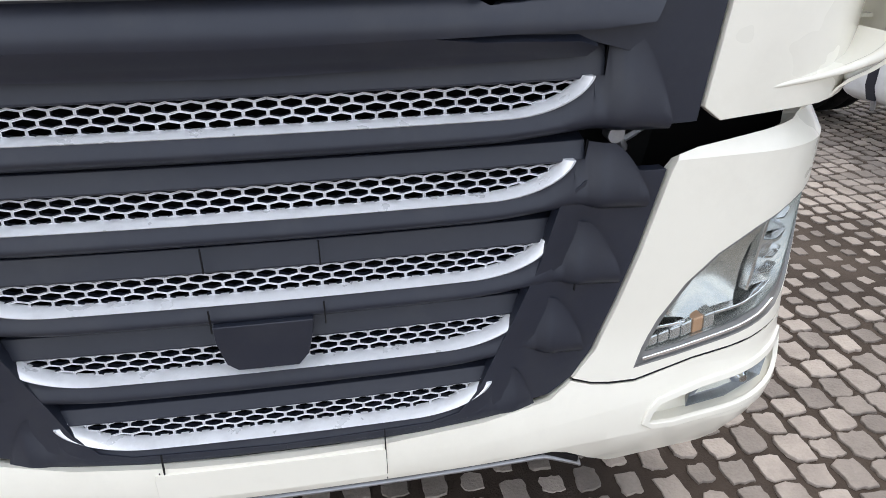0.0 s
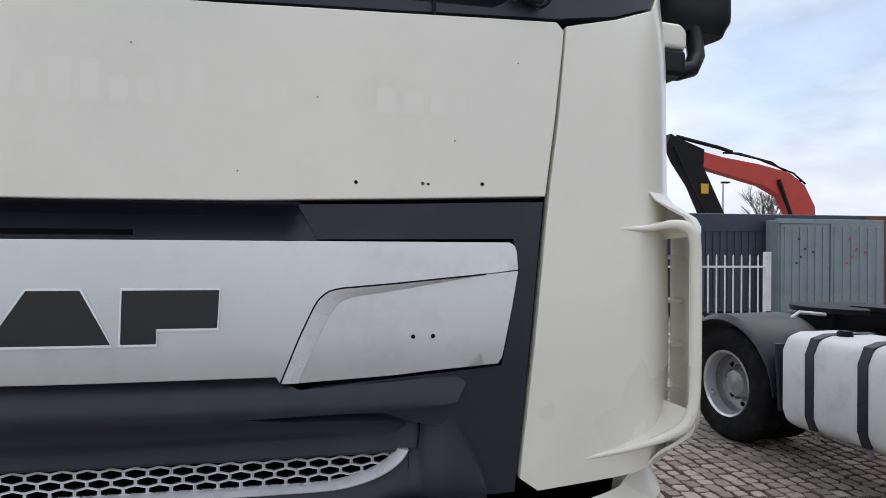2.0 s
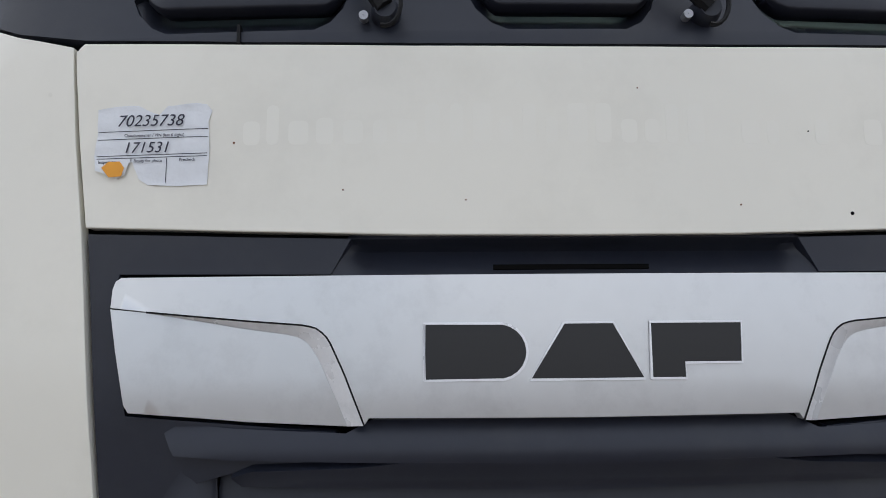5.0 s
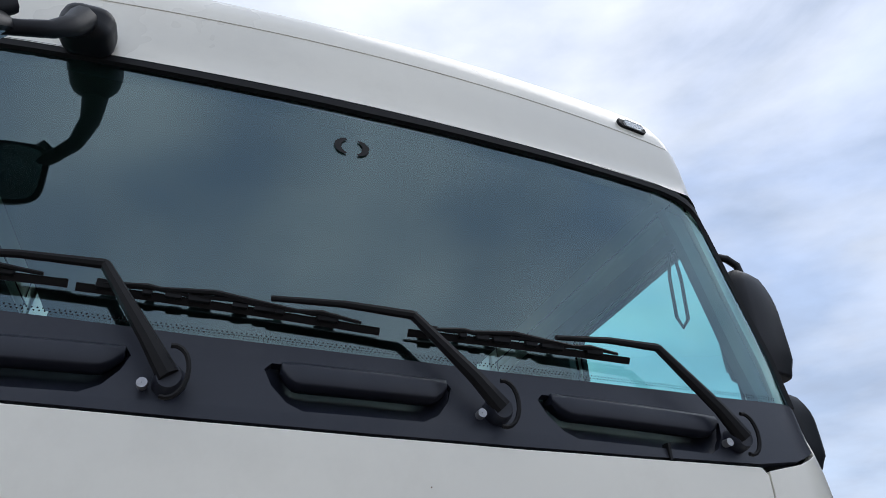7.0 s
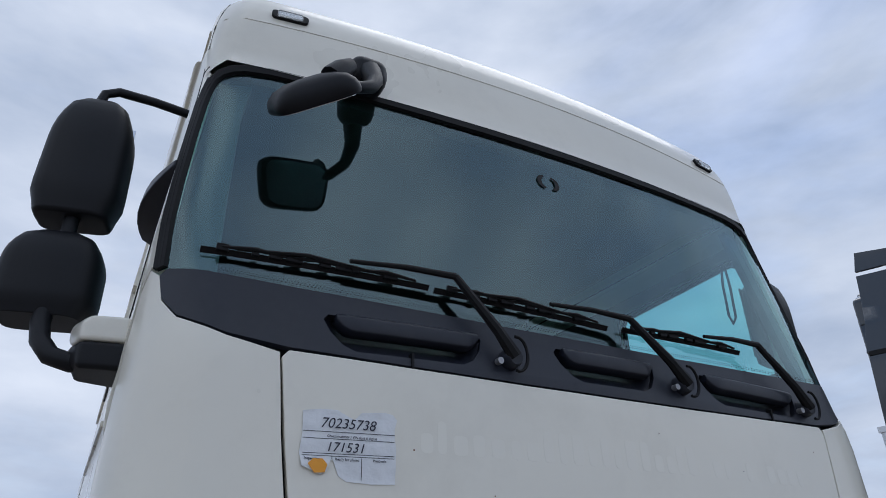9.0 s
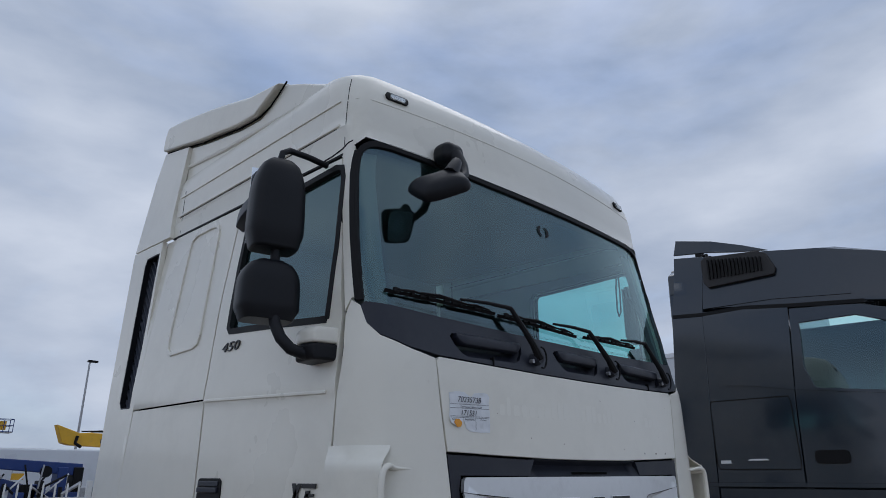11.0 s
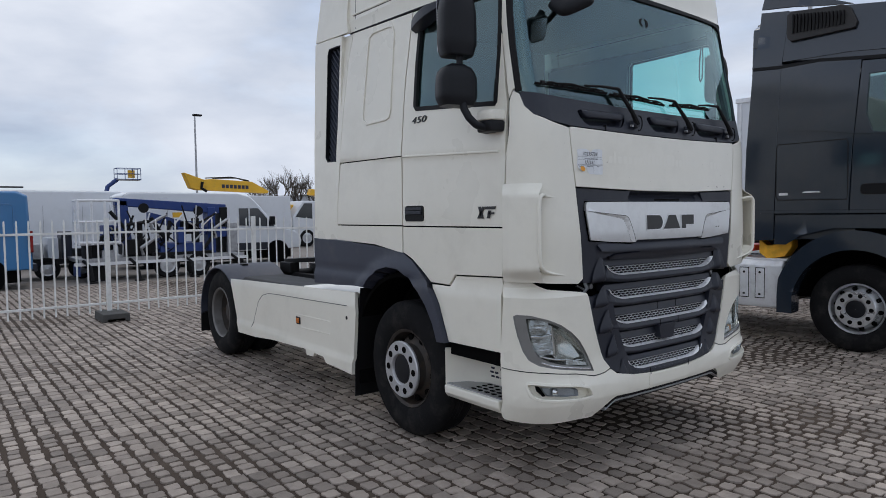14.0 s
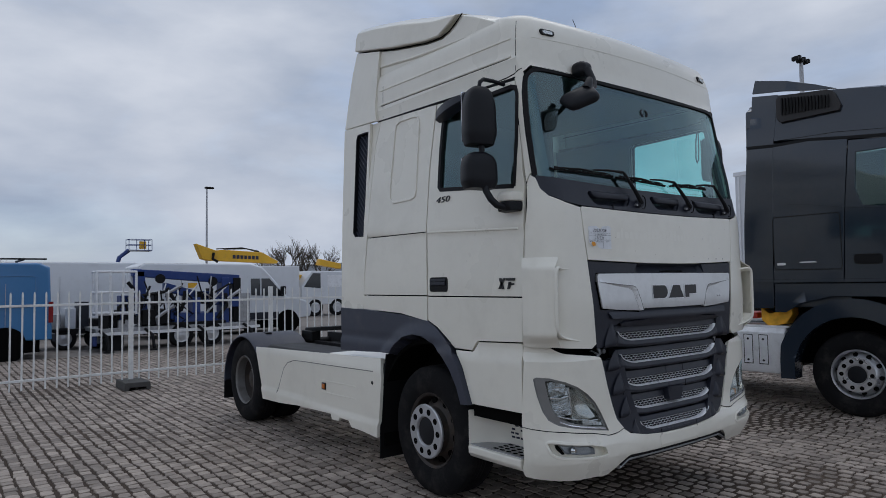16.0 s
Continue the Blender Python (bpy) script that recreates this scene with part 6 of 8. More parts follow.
act_panel("wheel_arch", archp, M_ACT, .25, .035, "dark grey wheel arch", .012, (), .06)
win = act_panel("door_window", [(.29, 3.13), (.31, 2.7), (.24, 2.50), (.05, 2.44), (-.68, 2.40), (-.62, 2.98), (-.2, 3.14)], M_WS, 0.0, -.03, "tinted side window", 0)
win.visible_shadow = False
for path, w in (([(1.225, 2.42), (.49, 2.43), (.475, 2.38), (.465, 1.80), (.48, 1.75), (1.21, 1.755), (1.235, 1.80), (1.24, 2.38), (1.225, 2.42)], .012), ([(1.24, 1.60), (.45, 1.605), (-.8, 1.60)], .010), ([(1.54, 3.372), (1.22, 3.352), (.80, 3.365), (.36, 3.318), (-.3, 3.262)], .045)):
    bm = bmesh.new()
    ribbon(bm, dense(path, .08), lambda y, z: (NX - (-act_side(y, z)[0] - NX), y, z), w, .006, .003)
    for v in bm.verts:
        v.co.x = 2 * NX - v.co.x
    part("panel_joint", bm, M_SEAL, act)
for path, w, off in (([(1.60, 1.615), (1.25, 1.612), (.45, 1.612), (-.8, 1.612)], .045, .020), ([(1.05, 2.585), (.80, 2.56), (.45, 2.50), (-.78, 2.36)], .030, .012), ([(1.20, 3.42), (.5, 3.42), (-.2, 3.36)], .03, .012)):
    bm = bmesh.new()
    ribbon(bm, dense(path, .08), lambda y, z: (NX - (-act_side(y, z)[0] - NX), y, z), w, .02, off)
    for v in bm.verts:
        v.co.x = 2 * NX - v.co.x
    part("crease", bm, M_ACT, act)
vent = act_panel("roof_vent", [(1.17, 3.95), (1.12, 3.99), (.57, 3.95), (.49, 3.90), (.42, 3.73), (.44, 3.66), (1.11, 3.63), (1.16, 3.69)], M_VENT, .05, .045, "black ribbed roof vent", .03)
for k in range(15):
    y = 1.085 - k * .038
    bm = bmesh.new()
    x = -act_side(0, 3.8)[0]
    box(bm, (x - .075, y - .008, 3.725), (x - .045, y + .008, 3.945 - .005 * k))
    part("slat", bm, M_SEAL, vent)
act_panel("door_handle", rounded(.05, 1.80, .34, 1.92, .04, 4), M_SEAL, .02, .012, "black door handle", .01)
act_panel("hatch_handle", [(.74, 1.835), (.94, 1.835), (.92, 1.85), (.76, 1.85)], M_ALU, .01, .01, "bright hatch handle", .002)
act_panel("hatch_label", [(1.10, 1.81), (1.20, 1.81), (1.20, 1.84), (1.10, 1.84)], M_ALU, .004, .005, "small pale label, unreadable", 0)
# body core, roof, far side
bm = bmesh.new()
loft(bm, [[(NX + .06, y, 1.28), (NX + 2.44, y, 1.28), (NX + 2.44, y, zt), (NX + 2.30, y, zt + .28), (NX + .32, y, zt + .28), (NX + .17, y, zt)] for y, zt in ((1.60, 3.70), (1.2, 3.70), (.4, 3.66))])
part("cab_core", bm, M_ACT, act, "", .02)
bm = bmesh.new()
loft(bm, [[(NX + .17 + r, y, zt - .10), (NX + .34 + r, y, zt), (NX + 2.18 - r, y, zt), (NX + 2.33 - r, y, zt - .10), (NX + 2.33, y, zt - .35), (NX + .16, y, zt - .35)] for y, zt, r in ((1.60, 3.98, 0), (.4, 3.98, 0), (-.1, 3.92, 0), (-.55, 3.78, .02), (-.85, 3.58, .05))])
part("roof_shell", bm, M_ACT, act, "", .03)
bm = bmesh.new()
loft(bm, [[(NX + .12, y, z), (NX + 2.38, y, z), (NX + 2.38, y + .04, z), (NX + .12, y + .04, z)] for y, z in ((-1.05, .45), (-1.08, 1.2), (-1.02, 2.3), (-.86, 3.3))])
part("cab_front", bm, M_ACT, act)
bm = bmesh.new()
box(bm, (NX + 2.40, -1.0, 1.28), (NX + 2.44, .45, 3.5))
part("far_side", bm, M_ACT, act)
bm = bmesh.new()
box(bm, (NX + .25, -.55, 1.30), (NX + 2.2, .45, 1.5))
part("cab_floor", bm, M_BLACK, act)
bm = bmesh.new()
box(bm, (NX + .5, -.9, .55), (NX + 1.95, 1.5, 1.28))
part("engine", bm, M_BLACK, act)
# headlamp seat and mirror of the dark truck
bm = bmesh.new()
pod(bm, (NX - .16, -.62, 2.9), (.11, .09, .25), 0, 0)
part("door_mirror", bm, M_DARK, act, "black door mirror", .01)
bm = bmesh.new()
tube(bm, [(NX - .16, -.6, 3.1), (NX - .1, -.55, 3.18), (NX + .06, -.5, 3.16)], .02, 8)
tube(bm, [(NX - .16, -.6, 2.7), (NX - .1, -.55, 2.6), (NX + .06, -.5, 2.6)], .02, 8)
part("mirror_arm", bm, M_DARK, act)
# wheels
wf = front_wheel(act, -1, 0, 0, 0)
wr = rear_wheel(act, -1, 0, 0, 0, True)
wf.matrix_local = Matrix.Translation((NX + .06, NF, .502))
wr.matrix_local = Matrix.Translation((NX + .06, NR, .502))
M_NRIM = mat("bright_rim", (0.68, 0.69, 0.71), 0.3, metal=0.7, vary=0.08, scale=8, dirt=(0.3, 0.28, 0.26), dirt_amount=0.3, dirt_scale=9)
for c in wf.children_recursive + wr.children_recursive:
    if c.name.split(".")[0] in ("rim", "disc", "nut_ring") and c.parent is not wr and c is not wr:
        c.data.materials[0] = M_NRIM
for c in wr.children_recursive:
    kind = c.name.split(".")[0]
    if kind in ("rim", "dish"):
        c.data.materials[0] = M_NRIM if kind == "rim" else M_STEEL
for y in (NF, NR):
    bm = bmesh.new()
    tube(bm, [(NX + .3, y, .5), (NX + 2.2, y, .5)], .08, 10)
    part("axle", bm, M_SEAL, act)
    bm = bmesh.new()
    lathe(bm, tyre_profile(.30, .29, .502), "x", (NX + 2.10, y, .502), 40)
    part("far_tyre", bm, M_RUBBER, act)
# silver box between cab and tank
boxo = part("silver_box", (lambda b: (loft(b, [[(NX + .02, y, .44), (NX + .0, y, .52), (NX + .0, y, .96), (NX + .06, y, 1.02), (NX + .62, y, 1.02), (NX + .62, y, .44)] for y in (1.15, 2.15)]), b)[1])(bmesh.new()), M_ALU, act, "silver ribbed battery box", .015)
for k in range(4):
    y = 1.36 + k * .19
    bm = bmesh.new()
    box(bm, (NX - .006, y, .56), (NX + .002, y + .10, .92))
    part("rib", bm, M_ALU, boxo, "", .004)
    # Black backing larger than the rib, painting the groove's shade round it.
    bm = bmesh.new()
    box(bm, (NX - .002, y - .008, .55), (NX + .004, y + .108, .93))
    part("rib_groove", bm, M_SEAL, boxo)
    for z in (.60, .87):
        bm = bmesh.new()
        lathe(bm, [(-.010, .001), (-.010, .014), (.0, .014)], "x", (NX - .004, y + .05, z), 10)
        part("rivet", bm, M_SEAL, boxo)
bm = bmesh.new()
box(bm, (NX + .08, 1.12, 1.02), (NX + .6, 2.15, 1.045))
part("box_step", bm, M_ALU, act, "checkered aluminium step", .004)
bm = bmesh.new()
box(bm, (NX - .012, 1.155, .47), (NX + .004, 1.185, .53))
part("amber_marker", bm, M_AMBER, act, "amber side marker")
bm = bmesh.new()
secs = []
for y, z in ((1.08, 1.26), (1.16, 1.14), (1.36, 1.10), (1.46, 1.18)):
    secs.append([(NX + .10, y, z - .07), (NX + .42, y + .03, z - .08), (NX + .42, y + .03, z + .08), (NX + .10, y, z + .10)])
loft(bm, secs)
part("warning_net", bm, M_HIVIS, act, "orange-yellow net stuffed behind the cab", .01)
bm = bmesh.new()
box(bm, (NX + .2, 1.55, 1.12), (NX + .7, 2.1, 1.20))
part("red_hose_box", bm, M_RED, act, "red coupling box", .02)
# tank with straps
tank = part("fuel_tank", (lambda b: (loft(b, [[(NX + .02, y, .36), (NX - .02, y, .46), (NX - .02, y, .92), (NX + .03, y, 1.03), (NX + .14, y, 1.06), (NX + .55, y, 1.06), (NX + .62, y, .98), (NX + .62, y, .36), (NX + .12, y, .31)] for y in (2.25, 3.42)]), b)[1])(bmesh.new()), M_TANK, act, "white fuel tank with dark straps", .05, 4)
for y in (2.68, 3.13):
    bm = bmesh.new()
    loft(bm, [[(x, y + d, z) for x, z in ((NX + .015, .35), (NX - .028, .46), (NX - .028, .92), (NX + .025, 1.038), (NX + .14, 1.068), (NX + .56, 1.068), (NX + .56, 1.05), (NX + .14, 1.05), (NX + .03, 1.02), (NX - .01, .92), (NX - .01, .46), (NX + .03, .36))] for d in (-.04, .04)])
    part("strap", bm, M_DARK, tank, "dark tank strap", .004)
    bm = bmesh.new()
    tube(bm, [(NX + .04, y, .37), (NX + .06, y, .28)], .018, 8)
    part("strap_bolt", bm, M_STEEL, tank)
bm = bmesh.new()
lathe(bm, [(1.055, .055), (1.085, .055), (1.10, .045), (1.10, .001)], "z", (NX + .22, 3.05, 0), 20)
part("filler_cap", bm, M_SEAL, tank, "black filler cap")
# Far tank and gearbox added to darken the open space under the truck.
bm = bmesh.new()
loft(bm, [[(NX + x, y, z) for x, z in ((1.75, .36), (2.36, .40), (2.42, .52), (2.42, .92), (2.30, 1.05), (1.75, 1.05))] for y in (1.2, 3.6)])
part("far_tank", bm, M_TANK, act, "", .04)
bm = bmesh.new()
loft(bm, [[(NX + .95, y, .42), (NX + 1.5, y, .42), (NX + 1.62, y, .62), (NX + 1.55, y, 1.0), (NX + .9, y, 1.0), (NX + .83, y, .62)] for y in (1.3, 2.9)])
part("gearbox", bm, M_SEAL, act, "", .05)
# rear fender, rails, fifth wheel
bm = bmesh.new()
secs = []
for a in np.linspace(radians(175), radians(0), 23):
    ys, zs = NR + .62 * math.cos(a), .50 + .60 * math.sin(a)
    yo, zo = NR + .645 * math.cos(a), .50 + .625 * math.sin(a)
    secs.append([(NX + .02, ys, zs - .04), (NX + .06, ys, zs), (NX + .70, ys, zs), (NX + .70, yo, zo), (NX + .06, yo, zo), (NX + .0, yo, zo - .05)])
loft(bm, secs)
part("rear_fender", bm, M_DARK, act, "dark plastic rear fender", .008)
bm = bmesh.new()
loft(bm, [[(NX + .02, y, z), (NX + .66, y, z), (NX + .66, y + .03, z), (NX + .02, y + .03, z)] for y, z in ((NR - .70, .42), (NR - .66, .95))])
part("fender_front", bm, M_DARK, act, "", .01)
for x in (NX + .78, NX + 1.60):
    bm = bmesh.new()
    box(bm, (x, .9, .75), (x + .08, 5.4, 1.0))
    part("frame_rail", bm, M_SEAL, act)
bm = bmesh.new()
ring = [(NX + 1.23 + .46 * math.cos(a), NR - .2 + .50 * math.sin(a)) for a in np.linspace(radians(-60), radians(240), 21)] + [(NX + 1.13, NR - .5), (NX + 1.18, NR - .2), (NX + 1.28, NR - .2), (NX + 1.33, NR - .5)]
loft(bm, [[(x, y, z) for x, y in ring] for z in (1.14, 1.19)])
part("fifth_wheel", bm, M_SEAL, act, "black fifth-wheel plate", .008)
bm = bmesh.new()
box(bm, (NX + .9, NR - .35, .98), (NX + 1.55, NR + .05, 1.15))
part("coupling_base", bm, M_SEAL, act, "", .01)
bm = bmesh.new()
tube(bm, [(NX + .75, 3.75, 1.14), (NX + .45, 3.72, 1.17), (NX + .40, 3.75, 1.12)], .016, 8)
part("release_lever", bm, M_ALU, act, "bright coupling release lever")

# ---- white picket fence ----
M_FENCE = mat("white_fence_paint", (0.80, 0.80, 0.78), 0.5, vary=0.06, scale=4, dirt=(0.35, 0.34, 0.32), dirt_amount=0.45, dirt_scale=6)
M_BLOCK = mat("recycled_black_foot", (0.07, 0.068, 0.065), 0.85, vary=0.3, scale=6, bump=0.3, bump_scale=80)
FY = 9.25
picket = bmesh.new()
lathe(picket, [(.10, .0135), (1.58, .0135), (1.61, .006), (1.612, .0005)], "z", (0, 0, 0), 8)
picket_mesh = bpy.data.meshes.new("picket")
picket.to_mesh(picket_mesh)
picket.free()
picket_mesh.materials.append(M_FENCE)
first = None
for k in range(6):
    x0 = -6.56 + 2.475 * k - .005
    pan = empty("picket_fence", pose(x0, FY, 0), "white steel picket fence panel", "fence", "fences along the yard", "")
    for z in (.25, 1.40):
        bm = bmesh.new()
        box(bm, (.05, -.018, z - .018), (2.425 if k < 5 else 2.17, .018, z + .018))
        part("rail", bm, M_FENCE, pan, "", .004)
    for j in range(15 if k < 5 else 13):
        ob = new("picket", picket_mesh)
        ob.parent = pan
        ob.location = (.13 + .158 * j, -.001, 0)
    bm = bmesh.new()
    box(bm, (-.035, -.035, .0), (.035, .035, 1.64))
    part("post", bm, M_FENCE, pan, "white square post", .006)
    if k in (1, 2, 3, 4):
        foot = empty("ballast_block", pose(x0, FY - .15, 0), "worn black recycled block under a fence post", "block", "ballast blocks", "")
        bm = bmesh.new()
        loft(bm, [[(-.20, y, 0), (-.14, y, 0), (-.12, y, .045), (.12, y, .045), (.14, y, 0), (.20, y, 0), (.19, y, .13), (-.19, y, .13)] for y in (-.36, -.12, .12, .30)])
        part("foot_block", bm, M_BLOCK, foot, "", .012)
bm = bmesh.new()
box(bm, (2.15, -.05, 0), (2.25, .05, 1.66))
part("end_post", bm, M_FENCE, pan, "white square end post", .006)

# ---- vehicles behind the fence ----
M_VAN = mat("white_van_paint", (0.68, 0.70, 0.73), 0.3, vary=0.03, scale=1.5, coat=0.4, dirt=(0.45, 0.44, 0.42), dirt_amount=0.25, dirt_scale=2)
M_BLUEV = mat("blue_van_paint", (0.026, 0.155, 0.36), 0.32, vary=0.06, scale=1.5, coat=0.4)
M_LIFT = mat("blue_lift_paint", (0.010, 0.040, 0.19), 0.45, vary=0.15, scale=3, dirt=(0.10, 0.10, 0.10), dirt_amount=0.3)
M_YEL = mat("yellow_machine_paint", (0.72, 0.40, 0.02), 0.45, vary=0.1, scale=2, dirt=(0.25, 0.18, 0.08), dirt_amount=0.35)
M_DGLASS = mat("dark_glass", (0.02, 0.024, 0.028), 0.08, vary=0.1, coat=0.5)
M_TAIL = mat("red_lens", (0.22, 0.012, 0.012), 0.25, vary=0.1)


def small_wheel(parent, x, y, r, side):
    """A road wheel that faces -y."""
    bm = bmesh.new()
    lathe(bm, [(.0, r * .62), (-.02, r * .75), (-.01, r * .93), (.02, r), (.18, r), (.20, r * .9), (.2, r * .6)], "y", (x, y, r), 28)
    w = part("wheel", bm, M_RUBBER, parent)
    bm = bmesh.new()
    lathe(bm, [(.02, r * .64), (.0, r * .60), (.03, r * .50), (.02, r * .25), (.0, .001)], "y", (x, y, r), 24)
    part("rim", bm, M_RIM, w)


def van(name, m, length, height, paint, label, front=1, windows=True):
    """A high-roof panel van along x, front towards +x, near side at y = 0."""
    v = empty(name, m, label, "van")
    L, H = length, height
    side = [(0, .45), (L - 1.0, .45), (L - .05, .50), (L, .72), (L - .05, .95), (L - .28, 1.10), (L - .95, 1.25), (L - 1.55, H - .42), (L - 1.85, H - .12), (L - 2.3, H), (.25, H), (.05, H - .10)]
    bm = bmesh.new()
    secs = []
    for y, k in ((.0, .985), (.05, 1.0), (1.90, 1.0), (1.95, .985)):
        secs.append([(L / 2 + (x - L / 2) * k, y + (.10 * max(0, (z - 1.2) / (H - 1.2)) if y < 1 else -.10 * max(0, (z - 1.2) / (H - 1.2))), .45 + (z - .45) * k) for x, z in side])
    loft(bm, secs)
    part("body", bm, paint, v, "", .05, 3)
    if windows:
        g = [(L - 1.62, H - .52), (L - 2.3, H - .52), (L - 2.3, 1.32), (L - 1.05, 1.26)]
        bm = bmesh.new()
        loft(bm, [[(x, y + .10 * max(0, (z - 1.2) / (H - 1.2)), z) for x, z in g] for y in (-.012, .03)])
        part("side_window", bm, M_DGLASS, v, "dark side window")
        bm = bmesh.new()
        box(bm, (L - 1.98, -.016, 1.30), (L - 1.94, .12, H - .52))
        part("window_bar", bm, paint, v)
        bm = bmesh.new()
        loft(bm, [[(L - 1.0, y, 1.30), (L - .93, y, 1.27), (L - 1.52, y, H - .44), (L - 1.58, y, H - .46)] for y in (.2, 1.75)])
        part("windscreen", bm, M_DGLASS, v)
        bm = bmesh.new()
        box(bm, (L - 1.25, -.22, 1.32), (L - 1.10, -.02, 1.62))
        part("mirror", bm, M_SEAL, v, "", .03)
        bm = bmesh.new()
        box(bm, (.5, -.02, .48), (L - 1.3, .03, .72))
        part("sill_trim", bm, M_DARK, v, "", .01)
    # Black box added below the floor, standing in for the shade under the van.
    bm = bmesh.new()
    box(bm, (.25, .12, .16), (L - .4, 1.8, .46))
    part("underbody", bm, M_BLACK, v)
    for x in (.95, L - .95):
        small_wheel(v, x, .02, .34, -1)
        bm = bmesh.new()
        lathe(bm, [(-.008, .001), (-.008, .42), (.02, .42)], "y", (x, .0, .36), 28)
        part("wheel_housing", bm, M_BLACK, v)
    for k in range(1, 3):
        bm = bmesh.new()
        box(bm, (L - 2.35 - k * 1.15, -.004, .75), (L - 2.34 - k * 1.15, .02, H - .5))
        part("panel_joint", bm, M_STEEL, v)
    return v


van("panel_van", pose(.85, 19.5, 0), 6.0, 2.42, M_VAN, "white high-roof panel van parked behind the fence")
vb = van("blue_panel_van", pose(-1.95, 15.5, 0) @ Matrix.Scale(-1, 4, (1, 0, 0)), 5.6, 2.28, M_BLUEV, "bright blue panel van parked side on", 1, False)
bm = bmesh.new()
box(bm, (-.01, -.015, .85), (.09, .06, 1.35))
part("tail_lamp", bm, M_TAIL, vb, "red tail lamp", .01)
bm = bmesh.new()
box(bm, (-.08, .05, .40), (.02, 1.9, .58))
part("rear_bumper", bm, M_DARK, vb, "", .02)
for x0, x1, z0, z1 in ((.35, 1.75, 1.25, 1.98), (1.95, 3.2, 1.25, 1.98)):
    bm = bmesh.new()
    ribbon(bm, dense(rounded(x0, z0, x1, z1, .08, 3) + [(x1, z1 - .08)], .3), lambda u, v: (u, .10 * max(0, (v - 1.2) / 1.08), v), .03, .02, .004)
    part("pressed_panel", bm, M_BLUEV, vb)
bm = bmesh.new()
for x in (.6, 3.0):
    tube(bm, [(x, .2, 2.36), (x, 1.75, 2.36)], .03, 8)
tube(bm, [(.1, .35, 2.38), (3.4, .35, 2.38)], .02, 8)
part("roof_rack", bm, M_SEAL, vb)
van("panel_van", pose(-2.6, 22.5, 0), 6.4, 2.55, M_VAN, "white panel van parked further back", 1, False)
van("panel_van", pose(-9.5, 23.5, 0), 6.0, 2.5, M_VAN, "white panel van parked further back", 1, False)

# blue trailer lift
lift = empty("trailer_lift", pose(0, 16.2, 0), "blue articulated lift on a two-axle trailer", "lift")
bm = bmesh.new()
box(bm, (-.9, .0, .50), (3.4, 1.7, .60))
part("trailer_bed", bm, M_STEEL, lift, "grey trailer bed", .01)
bm = bmesh.new()
box(bm, (-1.0, -.02, .42), (3.5, .03, .50))
part("trailer_rail", bm, M_ALU, lift)
for x in (1.25, 2.08):
    small_wheel(lift, x, .0, .33, -1)
    bm = bmesh.new()
    box(bm, (x - .40, -.01, .60), (x + .40, .25, .68))
    part("mudguard", bm, M_SEAL, lift, "", .01)
bm = bmesh.new()
loft(bm, [[(.05, y, 2.16), (.05, y, 1.96), (3.0, y, 1.70), (3.0, y, 1.98)] for y in (.3, .6)])
part("upper_boom", bm, M_LIFT, lift, "", .02)
bm = bmesh.new()
loft(bm, [[(.9, y, 1.78), (.9, y, 1.55), (2.4, y, 1.10), (2.5, y, 1.32)] for y in (.35, .65)])
part("lower_boom", bm, M_LIFT, lift, "", .02)
bm = bmesh.new()
loft(bm, [[(.1, y, 2.1), (.35, y, 2.1), (.45, y, .9), (.15, y, .9)] for y in (.3, .6)])
part("mast", bm, M_LIFT, lift, "", .02)
for x in (2.45, 2.80):
    bm = bmesh.new()
    box(bm, (x, .25, .6), (x + .22, .7, 1.9))
    part("end_column", bm, M_LIFT if x < 2.6 else M_SEAL, lift, "", .02)
bm = bmesh.new()
box(bm, (1.1, .1, .62), (2.3, 1.2, .92))
part("power_pack", bm, M_LIFT, lift, "blue power pack", .04)
bm = bmesh.new()
box(bm, (.25, .15, .62), (1.0, 1.1, 1.05))
part("battery_case", bm, M_SEAL, lift, "black battery case", .05)
for x in (.75, 2.2):
    bm = bmesh.new()
    lathe(bm, [(.0, .001), (.0, .13), (.05, .13)], "y", (x, .26, 1.93 - x * .06), 20)
    part("pivot", bm, M_SEAL, lift)
for k in range(5):
    bm = bmesh.new()
    tube(bm, [(.4 + .4 * k, .28, .7), (.7 + .35 * k, .2, 1.1 + .1 * (k % 3)), (.9 + .45 * k, .28, 1.75)], .022, 6)
    part("hydraulic_hose", bm, M_SEAL if k % 2 else M_ALU, lift)
bm = bmesh.new()
box(bm, (1.5, .27, 1.62), (1.75, .30, 1.76))
part("yellow_decal", bm, M_YEL, lift, "yellow warning decal")


def basket(name, m, w, h, paint, label, r=.022):
    b = empty(name, m, label, "basket")
    d = w * .6
    for z in (0, h * .5, h):
        bm = bmesh.new()
        for p, q in (((0, 0), (w, 0)), ((w, 0), (w, d)), ((w, d), (0, d)), ((0, d), (0, 0))):
            tube(bm, [(p[0], p[1], z), (q[0], q[1], z)], r, 6)
        part("rail", bm, paint, b)
    for x, y in ((0, 0), (w, 0), (w, d), (0, d), (w * .33, 0), (w * .66, 0)):
        bm = bmesh.new()
        tube(bm, [(x, y, -.05), (x, y, h)], r, 6)
        part("upright", bm, paint, b)
    bm = bmesh.new()
    box(bm, (0, 0, -.06), (w, d, 0))
    part("floor_plate", bm, M_STEEL, b)
    return b


